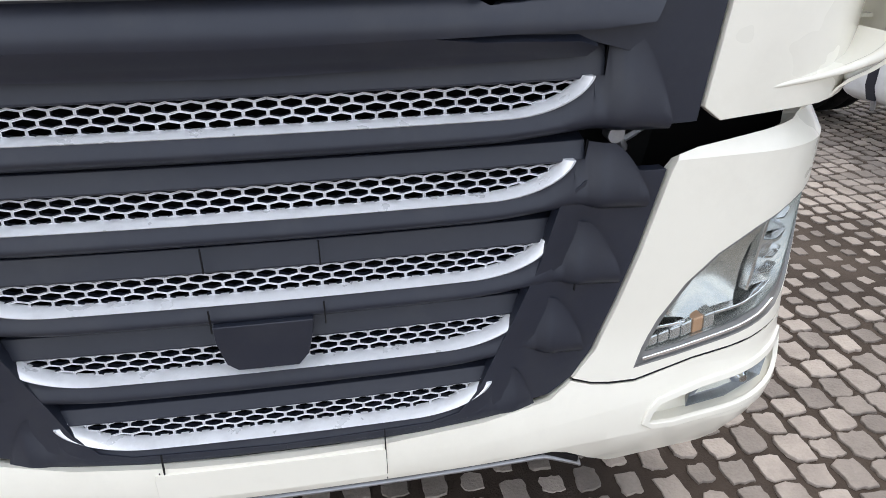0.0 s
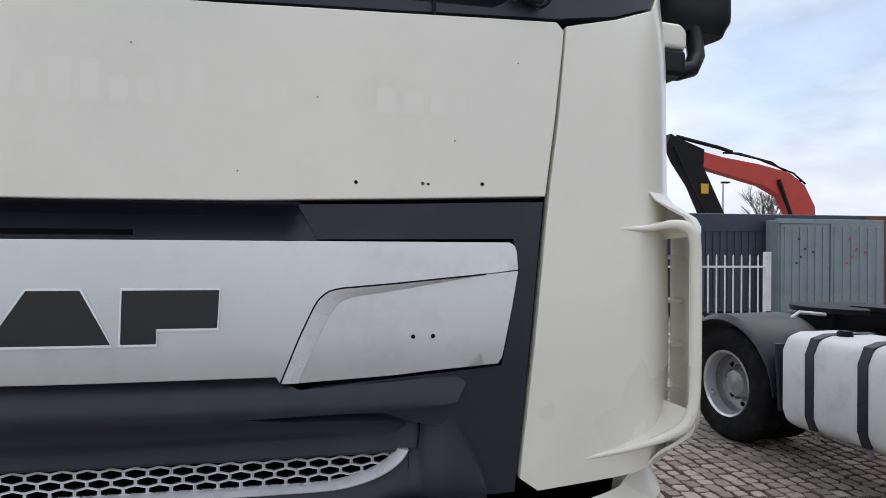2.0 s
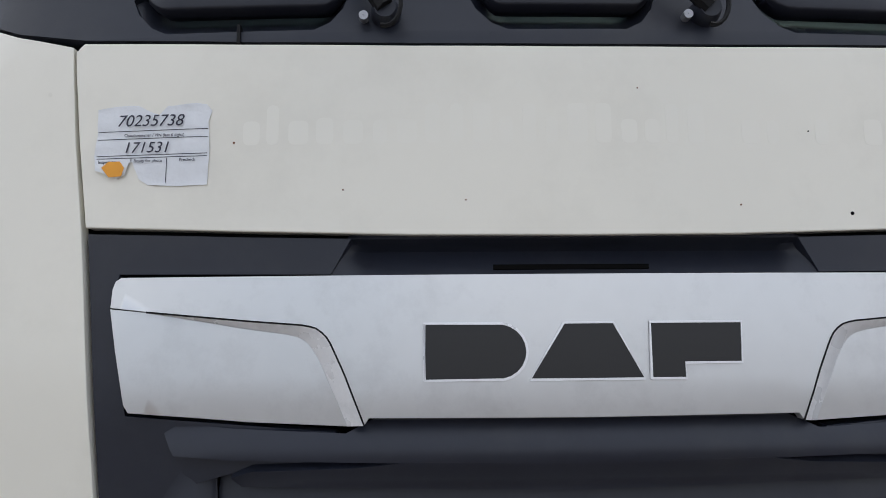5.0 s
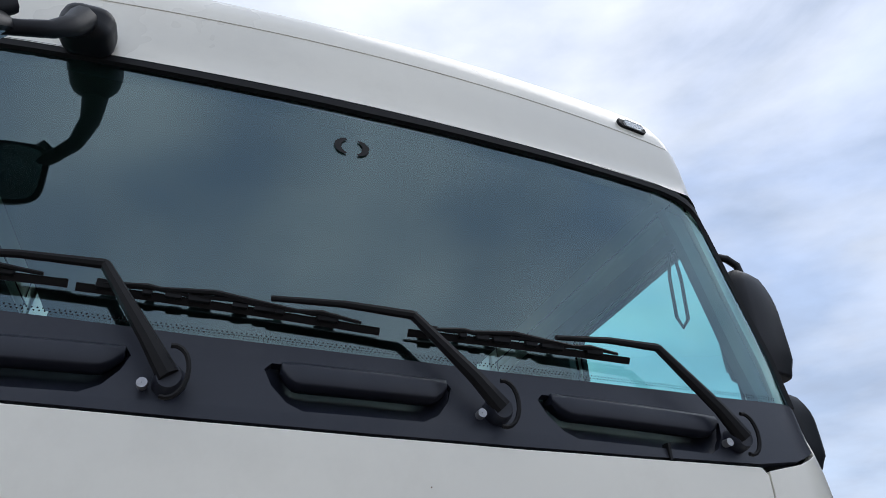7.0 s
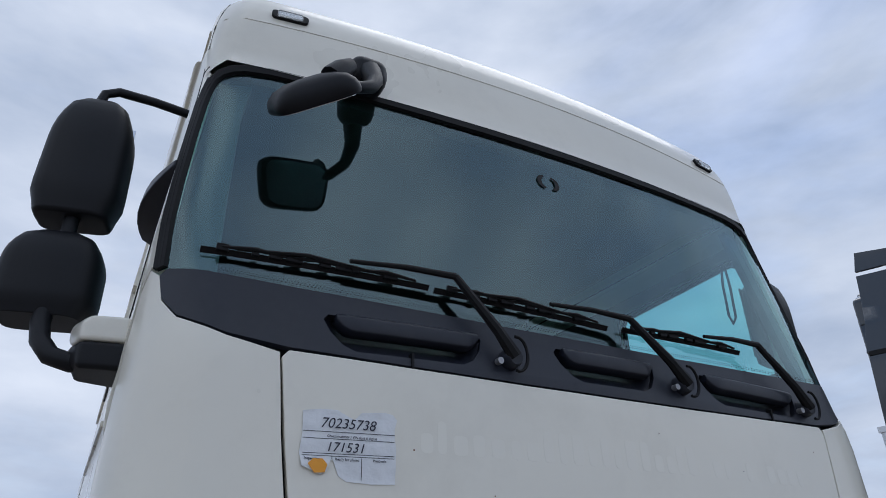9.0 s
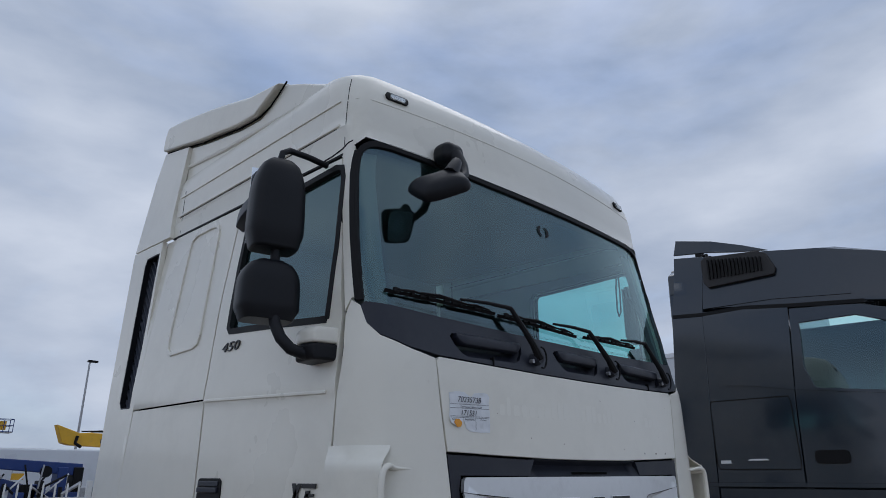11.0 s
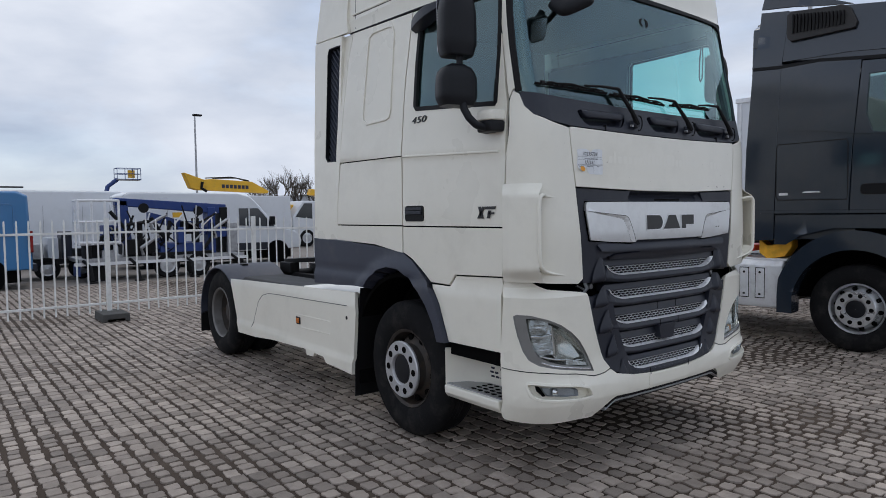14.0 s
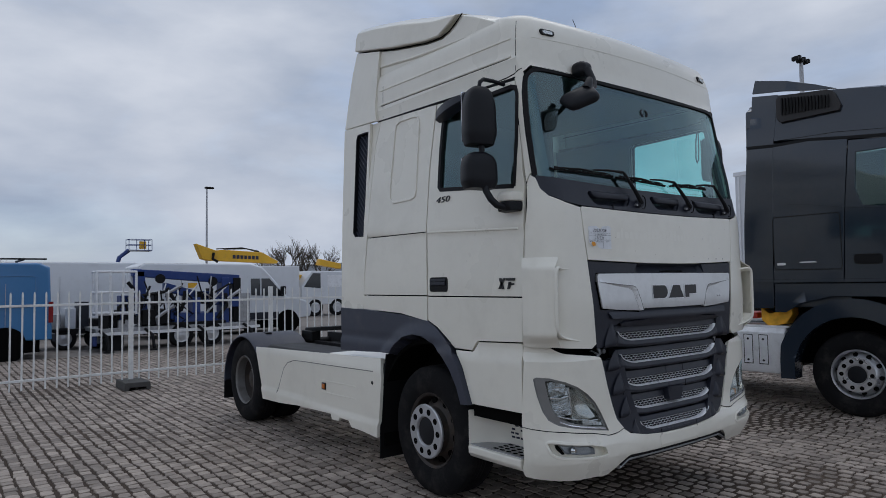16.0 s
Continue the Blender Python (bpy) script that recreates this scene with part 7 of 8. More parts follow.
for k, (x, z0, z1, w) in enumerate(((-.75, .35, .95, .16), (-.35, .40, .80, .30), (.55, .95, 1.5, .12), (1.55, .92, 1.35, .22), (2.05, .92, 1.6, .10), (2.95, .60, 1.45, .30), (3.2, .3, .62, .18), (-.95, .15, .45, .10))):
    bm = bmesh.new()
    box(bm, (x, .02 + .05 * (k % 3), z0), (x + w, .5, z1))
    part("machine_case", bm, (M_SEAL, M_STEEL, M_SEAL, M_LIFT)[k % 4], lift, "", .02)
for x in (-.8, .3, 1.7, 3.0):
    bm = bmesh.new()
    tube(bm, [(x, .0, .55), (x + .12, -.25, .40), (x + .15, -.35, .06)], .04, 8)
    lathe(bm, [(.0, .001), (.0, .13), (.03, .13), (.05, .03)], "z", (x + .15, -.35, 0), 14)
    part("outrigger", bm, M_SEAL, lift, "black outrigger leg with a round foot")
rl = random.Random(21)
for k in range(26):
    bm = bmesh.new()
    x, z = rl.uniform(-.4, 3.0), rl.uniform(.6, 1.3)
    tube(bm, [(x, .05 + .02 * (k % 5), z), (x + rl.uniform(-.3, .3), .06, z + rl.uniform(.1, .4)), (x + rl.uniform(-.5, .5), .10, min(1.95, z + rl.uniform(.4, .8)))], rl.choice((.02, .03, .05)), 6)
    part("strut", bm, rl.choice((M_SEAL, M_SEAL, M_SEAL, M_LIFT, M_STEEL)), lift)
for k in range(9):
    bm = bmesh.new()
    x, z, w = rl.uniform(-.5, 2.8), rl.uniform(.62, 1.25), rl.uniform(.15, .42)
    box(bm, (x, .16, z), (x + w, .6, z + rl.uniform(.15, .45)))
    part("machine_case", bm, rl.choice((M_SEAL, M_SEAL, M_LIFT)), lift, "", .02)
low = empty("flatbed_trailer", pose(-1.2, 17.6, 0), "low dark trailer loaded with machine parts", "trailer")
bm = bmesh.new()
box(bm, (-.9, 0, .42), (1.6, 1.5, .56))
part("bed", bm, M_SEAL, low, "", .01)
for x in (-.2, .6):
    small_wheel(low, x, .0, .30, -1)
for k in range(7):
    bm = bmesh.new()
    box(bm, (-.85 + k * .34, .1 + .1 * (k % 2), .56), (-.60 + k * .34, .9, .80 + .16 * ((k * 5) % 4)))
    part("load_crate", bm, (M_SEAL, M_STEEL, M_VAN, M_DARK)[k % 4], low, "", .01)
cage = basket("work_basket", pose(-.88, 16.2, 1.0), .95, 1.08, M_ALU, "empty aluminium work basket of the lift", .034)
bm = bmesh.new()
box(bm, (.25, .2, -1.0), (.7, .5, -.06))
part("support", bm, M_SEAL, cage)
sky = basket("raised_basket", pose(6.25, 45, 4.15), 1.45, .72, M_LIFT, "raised blue platform basket far behind")
bm = bmesh.new()
box(bm, (.7, .1, .1), (1.1, .3, .6))
part("control_box", bm, M_YEL, sky, "yellow control box")
bm = bmesh.new()
tube(bm, [(.1, .5, .0), (-.5, .5, -.5), (-1.3, .5, -4.2)], .14, 8)
part("raised_boom", bm, M_LIFT, sky)
# yellow excavator arm, far
exc = empty("yellow_excavator", pose(6.0, 30, 0), "yellow excavator with folded arm behind the vans", "excavator")
bm = bmesh.new()
loft(bm, [[(-.05, y, 3.74), (.25, y, 3.0), (.55, y, 2.92), (4.1, y, 2.78), (4.2, y, 2.9), (3.3, y, 3.36), (1.3, y, 3.46), (.9, y, 3.42)] for y in (0, .5)])
part("arm", bm, M_YEL, exc, "yellow arm", .03)
bm = bmesh.new()
tube(bm, [(.8, -.02, 3.30), (.75, -.02, 3.0), (1.0, -.02, 2.85)], .07, 8)
tube(bm, [(1.0, .2, 3.50), (2.3, .2, 3.58), (3.2, .2, 3.42)], .03, 6)
tube(bm, [(1.4, .3, 3.50), (2.6, .3, 3.54), (3.5, .3, 3.30)], .03, 6)
part("hydraulic_lines", bm, M_SEAL, exc)
bm = bmesh.new()
for k in range(7):
    box(bm, (1.75 + k * .20, -.012, 3.02 - k * .006), (1.90 + k * .20, .0, 3.20 - k * .006))
part("name_bars", bm, M_INK, exc, "dark bars in place of a maker's name")
bm = bmesh.new()
box(bm, (2.5, -.2, .6), (6.0, 2.3, 2.2))
part("machine_body", bm, M_YEL, exc, "", .1)
bm = bmesh.new()
box(bm, (2.2, -.4, .0), (6.3, .4, .8))
part("track", bm, M_SEAL, exc, "", .15)
bm = bmesh.new()
loft(bm, [[(6.5, y, 2.72), (6.6, y, 3.05), (7.9, y, 2.80), (7.9, y, 2.5)] for y in (0, .4)])
part("second_arm", bm, M_YEL, exc, "", .03)
# white lorry far right of the van
lor = empty("white_lorry", pose(9.9, 29, 0), "white box lorry standing behind the vans", "lorry")
bm = bmesh.new()
box(bm, (-2.8, 0, .9), (1.0, 2.4, 2.62))
part("cargo_box", bm, M_VAN, lor, "", .03)
bm = bmesh.new()
loft(bm, [[(1.1, y, .6), (3.9, y, .6), (3.9, y, 2.35), (1.7, y, 2.38), (1.15, y, 1.6)] for y in (0, 2.2)])
part("lorry_cab", bm, M_VAN, lor, "", .05)
bm = bmesh.new()
loft(bm, [[(1.25, y, 1.55), (1.75, y, 2.25), (2.2, y, 2.25), (2.2, y, 1.45)] for y in (-.015, .02)])
part("cab_window", bm, M_DGLASS, lor)
bm = bmesh.new()
box(bm, (2.6, -.015, 1.5), (3.7, .02, 2.15))
part("side_hatch", bm, M_ALU, lor)
for x in (-2.0, 1.9, 3.2):
    small_wheel(lor, x, 0, .45, -1)
# street lamps and flood-light mast
def lamp_post(name, x, y, h, label):
    o = empty(name, pose(x, y, 0), label, "lamp post")
    bm = bmesh.new()
    tube(bm, [(0, 0, 0), (0, 0, h * .5), (0, 0, h)], [.09, .07, .05], 10)
    part("pole", bm, M_STEEL, o)
    bm = bmesh.new()
    box(bm, (-.12, -.15, h), (.45, .15, h + .12))
    part("lamp_head", bm, M_SEAL, o, "", .03)


lamp_post("street_lamp", 10.4, 42, 8.2, "slim grey street lamp with a dark head")
lamp_post("street_lamp", 27.4, 41, 6.3, "slim grey street lamp with a dark head")
mast = empty("floodlight_mast", pose(39.1, 16.0, 0), "tall flood-light mast with many lamps", "lamp post")
bm = bmesh.new()
tube(bm, [(0, 0, 0), (0, 0, 15.2)], [.22, .12], 10)
part("pole", bm, M_STEEL, mast)
for k in range(6):
    bm = bmesh.new()
    box(bm, (-.75 + .3 * k - .12, -.2, 15.15 + .12 * (k % 2)), (-.75 + .3 * k + .12, .2, 15.4 + .12 * (k % 2)))
    part("flood_lamp", bm, M_SEAL, mast, "", .03)

# ---- behind the fence on the other side ----
M_CONT = mat("dark_blue_steel", (0.030, 0.042, 0.070), 0.5, vary=0.12, scale=2, dirt=(0.08, 0.08, 0.09), dirt_amount=0.35)
M_GREYC = mat("grey_green_steel", (0.22, 0.27, 0.30), 0.5, vary=0.12, scale=2, dirt=(0.12, 0.10, 0.08), dirt_amount=0.4, dirt_scale=4)
cont = empty("blue_container", pose(8.0, 14.3, 0), "long dark blue steel container behind the fence", "container")
bm = bmesh.new()
secs = []
box(bm, (0, 0, .1), (9.0, 2.4, 2.62))
part("container_body", bm, M_CONT, cont, "", .03)
for k in range(44):
    bm = bmesh.new()
    box(bm, (.1 + k * .2, -.025, .25), (.2 + k * .2, .005, 2.15))
    part("corrugation", bm, M_CONT, cont)
bm = bmesh.new()
box(bm, (0, -.03, 2.17), (9.0, .004, 2.22))
part("top_rail", bm, M_CONT, cont)
gc = empty("grey_container", pose(11.55, 13.7, 0), "grey-green steel container with one door ajar", "container")
bm = bmesh.new()
box(bm, (0, .06, .1), (2.95, .55, 2.45))
part("container_body", bm, M_GREYC, gc, "", .02)
for x0, ang in ((.05, 0), (1.45, -9)):
    door = empty("container_door", None)
    bm = bmesh.new()
    box(bm, (0, -.04, .15), (1.36, 0, 2.36))
    door_ob = part("door_leaf", bm, M_GREYC, gc, "grey-green corrugated door", .005)
    door_ob.matrix_local = pose(x0, .05, 0, 0, 0, ang)
    bpy.data.objects.remove(door)
    for k in range(6):
        bm = bmesh.new()
        box(bm, (.08 + k * .215, -.062, .25), (.18 + k * .215, -.038, 2.28))
        part("corrugation", bm, M_GREYC, door_ob, "", .008)
    bm = bmesh.new()
    for x, z in ((.5, 1.5), (.62, 1.7), (.45, 1.95), (.85, 1.62), (.38, 1.35)):
        box(bm, (x, -.066, z), (x + .06, -.063, z + .05))
    part("stickers", bm, M_RED if ang else M_INK, door_ob, "small worn stickers")
bm = bmesh.new()
box(bm, (2.95, 0, .1), (3.03, .6, 2.58))
part("corner_post", bm, M_RUST, gc, "rusty red corner post", .01)
bm = bmesh.new()
box(bm, (-.06, -.02, 2.36), (2.95, .08, 2.48))
part("header", bm, M_GREYC, gc, "", .01)
# red excavator with black stick
rex = empty("red_excavator", pose(17.0, 30, 0), "red excavator with its boom raised behind the container", "excavator")
bm = bmesh.new()
loft(bm, [[(x, y, z) for x, z in ((2.1, 6.75), (3.4, 6.45), (5.4, 6.15), (7.2, 5.75), (8.1, 5.1), (8.7, 4.0), (8.8, 2.4), (7.2, 2.4), (7.2, 3.6), (6.7, 4.5), (5.6, 5.05), (3.6, 5.55), (2.0, 5.95))] for y in (0, .6)])
part("boom", bm, M_RED, rex, "red boom", .04)
bm = bmesh.new()
loft(bm, [[(x, y, z) for x, z in ((.45, 7.55), (.95, 7.3), (2.3, 6.8), (2.25, 5.9), (2.9, 4.6), (3.5, 3.4), (2.3, 3.4), (1.6, 4.9), (.7, 6.2), (.3, 7.1))] for y in (-.1, .5)])
part("stick", bm, M_SEAL, rex, "black stick", .04)
for path, rad in (([(.9, .2, 7.45), (3.3, .2, 6.95), (4.0, .2, 6.75)], .10),
                  ([(4.0, .25, 6.72), (5.5, .25, 6.45), (7.6, .25, 5.75), (8.3, .25, 5.2)], .05),
                  ([(3.6, .35, 6.72), (4.5, .35, 6.72), (6.4, .35, 6.3), (8.1, .35, 5.3)], .05),
                  ([(6.5, -.08, 5.35), (6.9, -.08, 4.3), (7.5, -.08, 2.8)], .10),
                  ([(.6, -.15, 6.9), (1.5, -.15, 5.0), (2.4, -.15, 3.4)], .07)):
    bm = bmesh.new()
    tube(bm, path, rad, 8)
    part("hydraulic_line", bm, M_SEAL, rex, "black hydraulic line")
bm = bmesh.new()
box(bm, (2.1, -.13, 4.55), (2.5, -.09, 5.05))
part("warning_plate", bm, M_YEL, rex, "yellow warning plate")
bm = bmesh.new()
box(bm, (6.5, -1.0, .9), (10.5, 2.0, 2.6))
part("machine_body", bm, M_RED, rex, "", .1)
bm = bmesh.new()
box(bm, (6.0, -1.2, 0), (11, .0, .9))
part("track", bm, M_SEAL, rex, "", .15)
# white box lorry beyond the dark truck
wb = empty("white_box_lorry", pose(10.2, -2.0, 0), "white box lorry parked beyond the dark truck", "lorry")
bm = bmesh.new()
box(bm, (0, 0, 1.0), (2.5, 7.0, 4.0))
part("cargo_box", bm, M_VAN, wb, "", .03)
bm = bmesh.new()
box(bm, (-.02, -.02, 3.96), (2.52, 7.02, 4.06))
part("roof_rail", bm, M_ALU, wb, "", .01)
for k in range(15):
    bm = bmesh.new()
    box(bm, (-.025, .02 + k * .49, 1.05), (.0, .06 + k * .49, 3.95))
    part("side_rib", bm, M_ALU, wb)
bm = bmesh.new()
box(bm, (.2, .1, .45), (2.3, 6.8, 1.0))
part("chassis", bm, M_SEAL, wb)
for y in (1.0, 5.6):
    for x in (.12, 2.2):
        bm = bmesh.new()
        lathe(bm, tyre_profile(.28, .28, .5), "x", (x - .14, y, .5), 32)
        part("wheel", bm, M_RUBBER, wb)


# ---- bare winter trees ----
M_BARK = mat("bare_twigs", (0.10, 0.085, 0.07), 0.9, vary=0.3, scale=5)


def bare_tree(x, y, h, seed, label):
    rng = random.Random(seed)
    t = empty("bare_tree", pose(x, y, 0), label, "tree", "bare trees on the horizon")
    trunk, crown = bmesh.new(), bmesh.new()
    tube(trunk, [(0, 0, 0), (.05 * h * .1, 0, h * .25), (0, 0, h * .45)], [h * .022, h * .016, h * .010], 7)

    def grow(bm, p, d, length, r, depth):
        q = p + d * length
        tube(bm, [p, p.lerp(q, .5) + Vector((rng.uniform(-1, 1), rng.uniform(-1, 1), 0)) * length * .06, q], [r, r * .8, r * .55], 4, False)
        if depth:
            for _ in range(4 if depth > 1 else 5):
                nd = (d + Vector((rng.uniform(-1, 1), rng.uniform(-1, 1), rng.uniform(-.1, .7))) * .62).normalized()
                grow(bm, p.lerp(q, rng.uniform(.45, 1)), nd, length * rng.uniform(.55, .8), r * .55, depth - 1)
    for _ in range(6):
        a = rng.uniform(0, 6.28)
        grow(crown, Vector((0, 0, h * rng.uniform(.22, .45))), Vector((math.cos(a) * .5, math.sin(a) * .5, 1)).normalized(), h * .26, h * .009, 3)
    part("trunk", trunk, M_BARK, t)
    part("crown", crown, M_BARK, t, "fine bare twigs")


for i, (x, y, h) in enumerate(((24.5, 60, 6.6), (27.0, 62, 7.4), (30, 63, 6.2), (21.5, 58, 5.4), (34.5, 46, 7.6), (36.3, 47, 7.0), (-2.5, 70, 6.0), (0.5, 72, 5.2))):
    bare_tree(x, y, h, 10 + i, "bare winter tree far beyond the yard")
# distant hedge and sheds along the horizon
M_FAR = mat("distant_shed", (0.45, 0.47, 0.50), 0.7, vary=0.15, scale=0.2)
for x, y, w, h in ((-40, 75, 30, 3.2), (30, 95, 40, 4.0), (75, 60, 30, 5.0)):
    shed = empty("distant_shed", pose(x, y, 0), "pale low shed on the horizon", "shed")
    bm = bmesh.new()
    loft(bm, [[(0, d, 0), (w, d, 0), (w, d, h), (w / 2, d, h + 1.0), (0, d, h)] for d in (0, 8)])
    part("shed_body", bm, M_FAR, shed)
    bm = bmesh.new()
    loft(bm, [[(-.2, d, h), (w / 2, d, h + 1.05), (w + .2, d, h), (w + .2, d, h + .15), (w / 2, d, h + 1.2), (-.2, d, h + .15)] for d in (-.3, 8.3)])
    part("shed_roof", bm, M_STEEL, shed)

# ---- inspection sheet taped to the front flap ----
sheet_ob = empty("inspection_sheet", None, "torn white inspection sheet taped on the front flap", "paper sheet")


def paper_fn(s, z):
    x, y, z2 = wrap(s, z)
    lift = .0015 + .0025 * (math.sin(s * 60) * math.sin(z * 75)) ** 2
    if z < 1.935 and s < -.80:
        lift += .035 * (1.935 - z) * max(0, min(1, (-.795 - s) / .04)) * 3
    return x, y - lift, z2


outline = [(-.876, 2.018), (-.838, 2.024), (-.800, 2.024), (-.772, 2.010), (-.760, 2.006), (-.745, 2.022), (-.690, 2.027), (-.672, 2.024), (-.662, 2.012), (-.668, 1.990), (-.664, 1.94), (-.666, 1.873), (-.72, 1.871), (-.775, 1.874), (-.792, 1.885), (-.806, 1.918), (-.812, 1.915), (-.818, 1.893), (-.832, 1.886), (-.872, 1.902), (-.878, 1.93), (-.874, 1.97)]
paper = part("paper", sheet([outline], paper_fn, 0.0008, 0.008), M_PAPER, sheet_ob)
bm = sheet([[(-.845, 1.888), (-.823, 1.890), (-.818, 1.906), (-.828, 1.918), (-.848, 1.918), (-.860, 1.906)]], paper_fn, 0.0006, 0.01, off=.0022)
M_ORANGE = mat("orange_sticker", (0.85, 0.36, 0.03), 0.6, vary=0.06)
part("orange_dot", bm, M_ORANGE, sheet_ob, "round orange sticker")
bm = bmesh.new()
for z in (1.975, 1.960, 1.929, 1.924):
    ribbon(bm, dense([(-.872, z), (-.668, z + .003)], .02), paper_fn, .0012, .0004, .0010)
ribbon(bm, dense([(-.742, 1.878), (-.742, 1.924)], .02), paper_fn, .0012, .0004, .0010)
ribbon(bm, dense([(-.808, 1.918), (-.808, 1.925)], .02), paper_fn, .0012, .0004, .0010)
part("printed_lines", bm, M_INK, sheet_ob)


def writing(text, size, s, z, bold=0.0, shear=0.0):
    cu = bpy.data.curves.new("writing", "FONT")
    cu.body, cu.size, cu.extrude, cu.offset, cu.shear = text, size, 0.0001, bold, shear
    tmp = bpy.data.objects.new("writing", cu)
    scene.collection.objects.link(tmp)
    bpy.context.view_layer.update()
    me = bpy.data.meshes.new_from_object(tmp.evaluated_get(bpy.context.evaluated_depsgraph_get()))
    bpy.data.objects.remove(tmp)
    for v in me.vertices:
        x, y, zz = wrap(s + v.co.x, z + v.co.y)
        v.co = Vector((x, y - .0055 + v.co.z, zz))
    me.materials.clear()
    me.materials.append(M_INK)
    ob = new("writing", me)
    ob.parent = sheet_ob
    return ob


writing("70235738", .031, -.838, 1.984, .0, .25)
writing("171531", .029, -.824, 1.934, .0, .25)
writing("Chassisnummer / VIN (last 6 digits)", .0078, -.822, 1.964, .0001)
writing("Inspection", .0080, -.868, 1.9265 - .0115, .0001)
writing("Ready for photo", .0080, -.802, 1.916, .0001)
writing("Precheck", .0080, -.718, 1.917, .0001)

# ---- ground and paving ----
M_DIRT = mat("paving_joint_dirt", (0.066, 0.049, 0.038), 0.9, vary=0.35, scale=0.6, bump=0.6, bump_scale=140, dirt=(0.14, 0.108, 0.084), dirt_amount=0.7, dirt_scale=0.9, spec=0.2)
M_STONE = mat("grey_pink_cobble", (0.338, 0.288, 0.248), 0.75, vary=0.24, scale=9.0, bump=0.6, bump_scale=90, random_tone=0.34, dirt=(0.15, 0.122, 0.102), dirt_amount=0.7, dirt_scale=0.9, spec=0.3)
bm = bmesh.new()
box(bm, (-700, -700, -.4), (700, 700, -.0105))
ground = part("ground", bm, M_DIRT, None, smooth=False)
tagged(ground, "dark damp earth under and beyond the paving", "ground", "", "structure")
paving = tagged(new("paving"), "worn cobble paving with wide earth joints", "paving", "", "structure")
paving.empty_display_size = .2
rng = np.random.RandomState(7)
COURSE, PITCH = .118, .112
NV = 17
shapes = []
for k in range(32):
    # a rough square, its corners knocked off and its sides nibbled
    ring = []
    for i in range(NV):
        t = 2 * math.pi * (i + rng.uniform(-.3, .3)) / NV
        c, d = math.cos(t), math.sin(t)
        q = .5 / max(abs(c), abs(d)) ** .97 * rng.uniform(.86, 1.05)
        ring.append((c * q, d * q))
    shapes.append(np.array(ring))


def stone_verts(shape, w, d, h):
    """Base ring, shoulder ring and a flat worn top."""
    base = np.c_[shape[:, 0] * w, shape[:, 1] * d, np.full(len(shape), -.05)]
    sh = np.c_[shape[:, 0] * w * .99, shape[:, 1] * d * .99, np.full(len(shape), h - .004)]
    top = np.c_[shape[:, 0] * w * .95, shape[:, 1] * d * .95, np.full(len(shape), h)]
    return np.r_[base, sh, top]


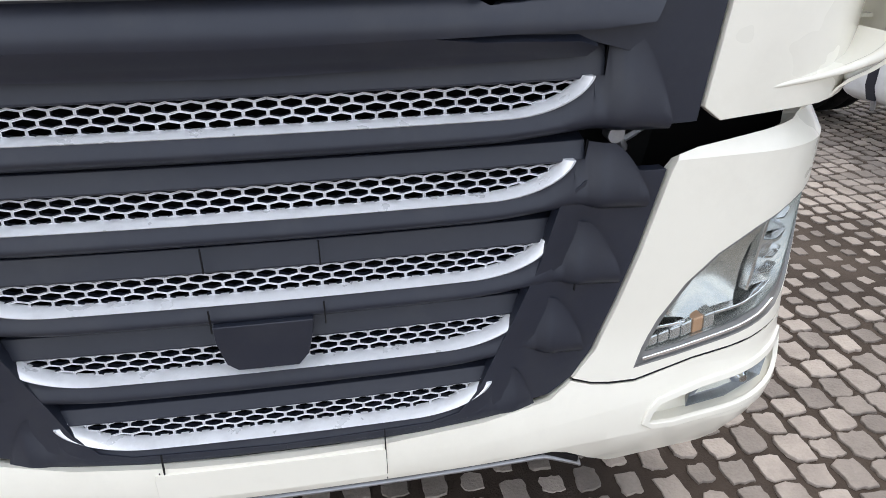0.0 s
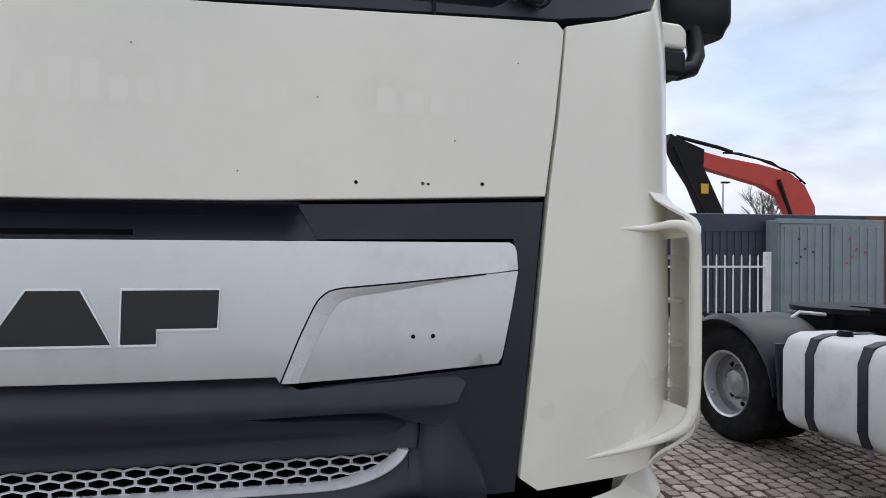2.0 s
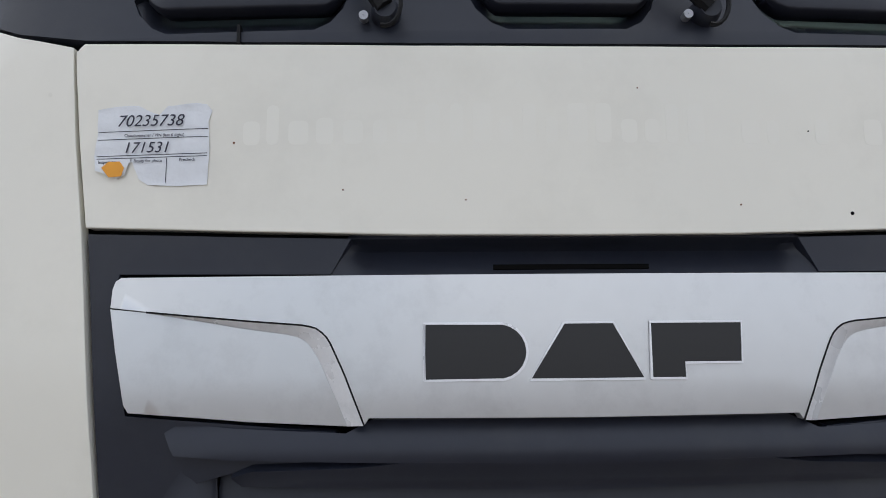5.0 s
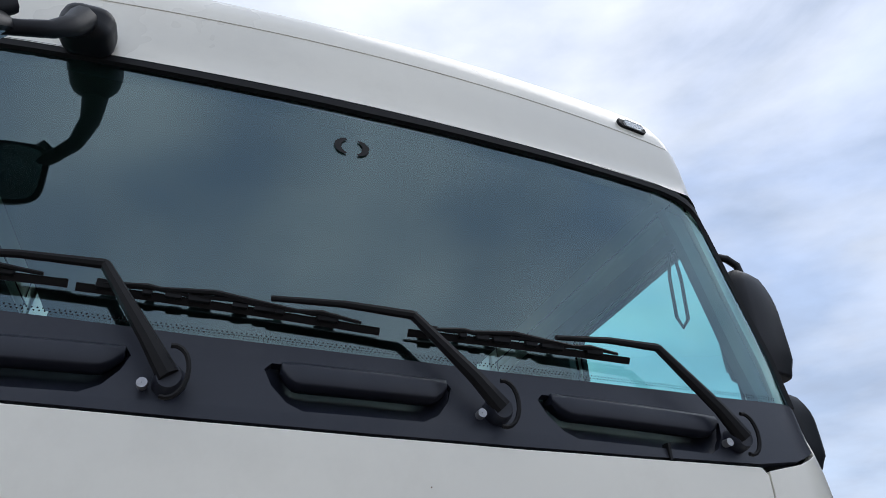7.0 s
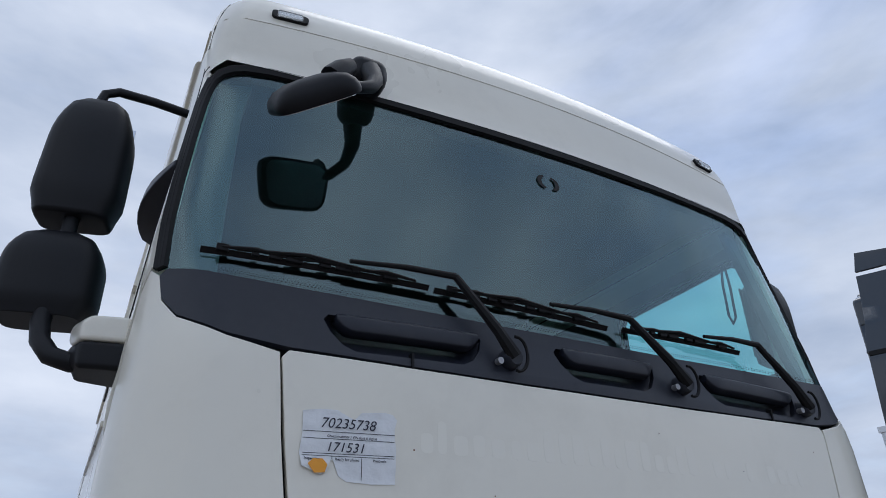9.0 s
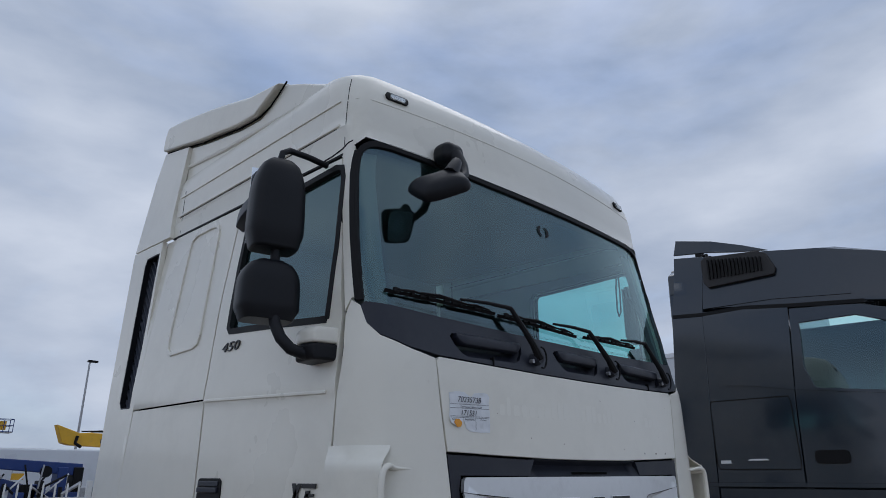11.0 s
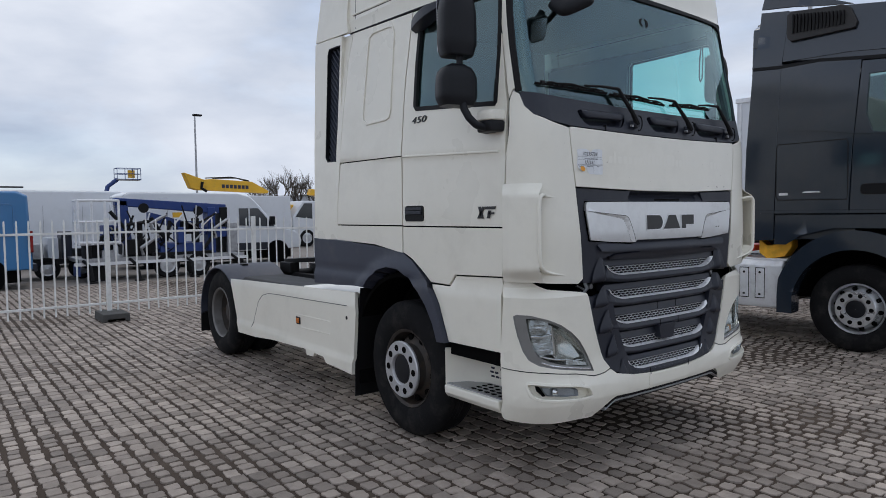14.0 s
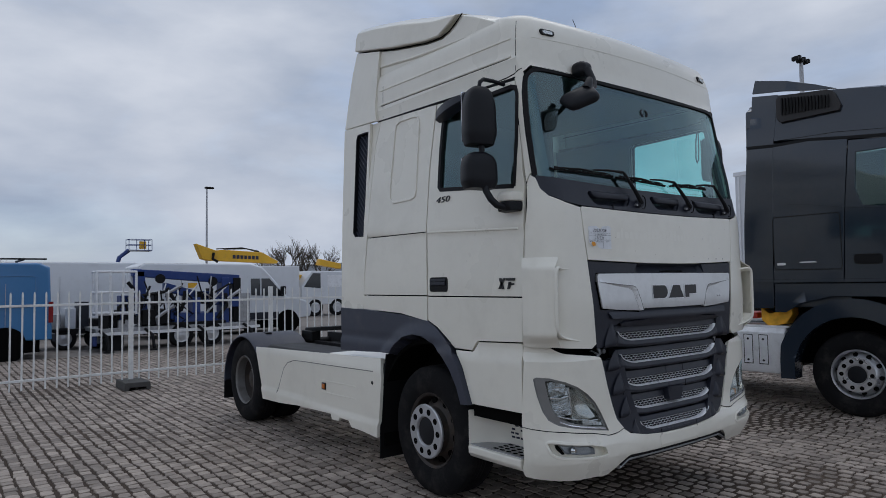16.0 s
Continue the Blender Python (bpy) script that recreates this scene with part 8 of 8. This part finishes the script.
n = NV
stone_faces = []
for a in (0, n):
    stone_faces += [(a + i, a + (i + 1) % n, a + n + (i + 1) % n, a + n + i) for i in range(n)]
stone_faces.append(tuple(range(2 * n, 3 * n)))
near_meshes = []
for k, shp in enumerate(shapes):
    me = bpy.data.meshes.new("cobble")
    me.from_pydata(stone_verts(shp, .094, .092, 0).tolist(), [], stone_faces)
    me.materials.append(M_STONE)
    near_meshes.append(me)
NEAR = (-3.55, -1.75, -.75, .95)       # stretch in front of the white truck's near wheel
verts, faces, count = [], [], 0
near_count = 0
for ix in range(int(-9.5 / COURSE), int(10.5 / COURSE)):
    phase = rng.uniform(0, PITCH)
    x0 = ix * COURSE
    y = -4.2 + phase
    while y < 15.5:
        d = PITCH * rng.uniform(.82, 1.30)
        yc = y + d / 2
        y += d
        xc = x0 + rng.normal(0, .004) + .010 * math.sin(yc * .9 + ix * .05)
        patch = noise.noise((xc * .55, yc * .55, 3.1)) + .32 * min(1, max(0, (xc - .6) / 1.2)) * min(1, max(0, (4.0 - yc) / 2))
        size = (.95 + .06 * rng.randn()) * (1 - max(0, patch - .15) * .9)
        h = -.001 + .002 * rng.randn() - max(0, patch - .2) * .012
        w, dd = COURSE * .865 * size, (d - .009) * min(1.05, size + .06)
        k = rng.randint(len(shapes))
        if NEAR[0] < xc < NEAR[1] and NEAR[2] < yc < NEAR[3] and near_count < 296:
            ob = new("cobble", near_meshes[k])
            ob.parent = paving
            ob.matrix_local = Matrix.LocRotScale((xc, yc, h), Euler((rng.normal(0, .012), rng.normal(0, .012), rng.normal(0, .08))), (w / .094, dd / .092, 1))
            near_count += 1
            continue
        v = stone_verts(shapes[k], w, dd, 0)
        tx, ty, tz = rng.normal(0, .012), rng.normal(0, .012), rng.normal(0, .07)
        r = v.copy()
        r[:, 0] = v[:, 0] - tz * v[:, 1]
        r[:, 1] = v[:, 1] + tz * v[:, 0]
        r[:, 2] = v[:, 2] + tx * v[:, 0] + ty * v[:, 1] + h
        r[:, 0] += xc
        r[:, 1] += yc
        verts.append(r)
        base = count * 3 * NV
        faces += [tuple(i + base for i in f) for f in stone_faces]
        count += 1
me = bpy.data.meshes.new("cobble_field")
me.from_pydata(np.concatenate(verts).tolist(), [], faces)
me.materials.append(M_STONE)
field = tagged(new("cobble_field", me), "grey-brown cobbles", "", "", "stuff")
field.parent = paving
# paving carried on beyond, as a sheet with the same look
M_FARPAVE = mat("far_paving", (0.215, 0.19, 0.17), 0.8, vary=0.35, scale=3.0, bump=0.2, bump_scale=30, dirt=(0.13, 0.11, 0.09), dirt_amount=0.7, dirt_scale=0.5)
bm = bmesh.new()
for lo, hi in (((-80, 15.5), (80, 60)), ((-80, -40), (-9.4, 15.5)), ((10.4, -40), (80, 15.5)), ((-9.4, -40), (10.4, -4.2))):
    box(bm, (lo[0], lo[1], -.05), (hi[0], hi[1], -.004))
far = part("far_paving", bm, M_FARPAVE, paving, "worn paving further off", smooth=False)
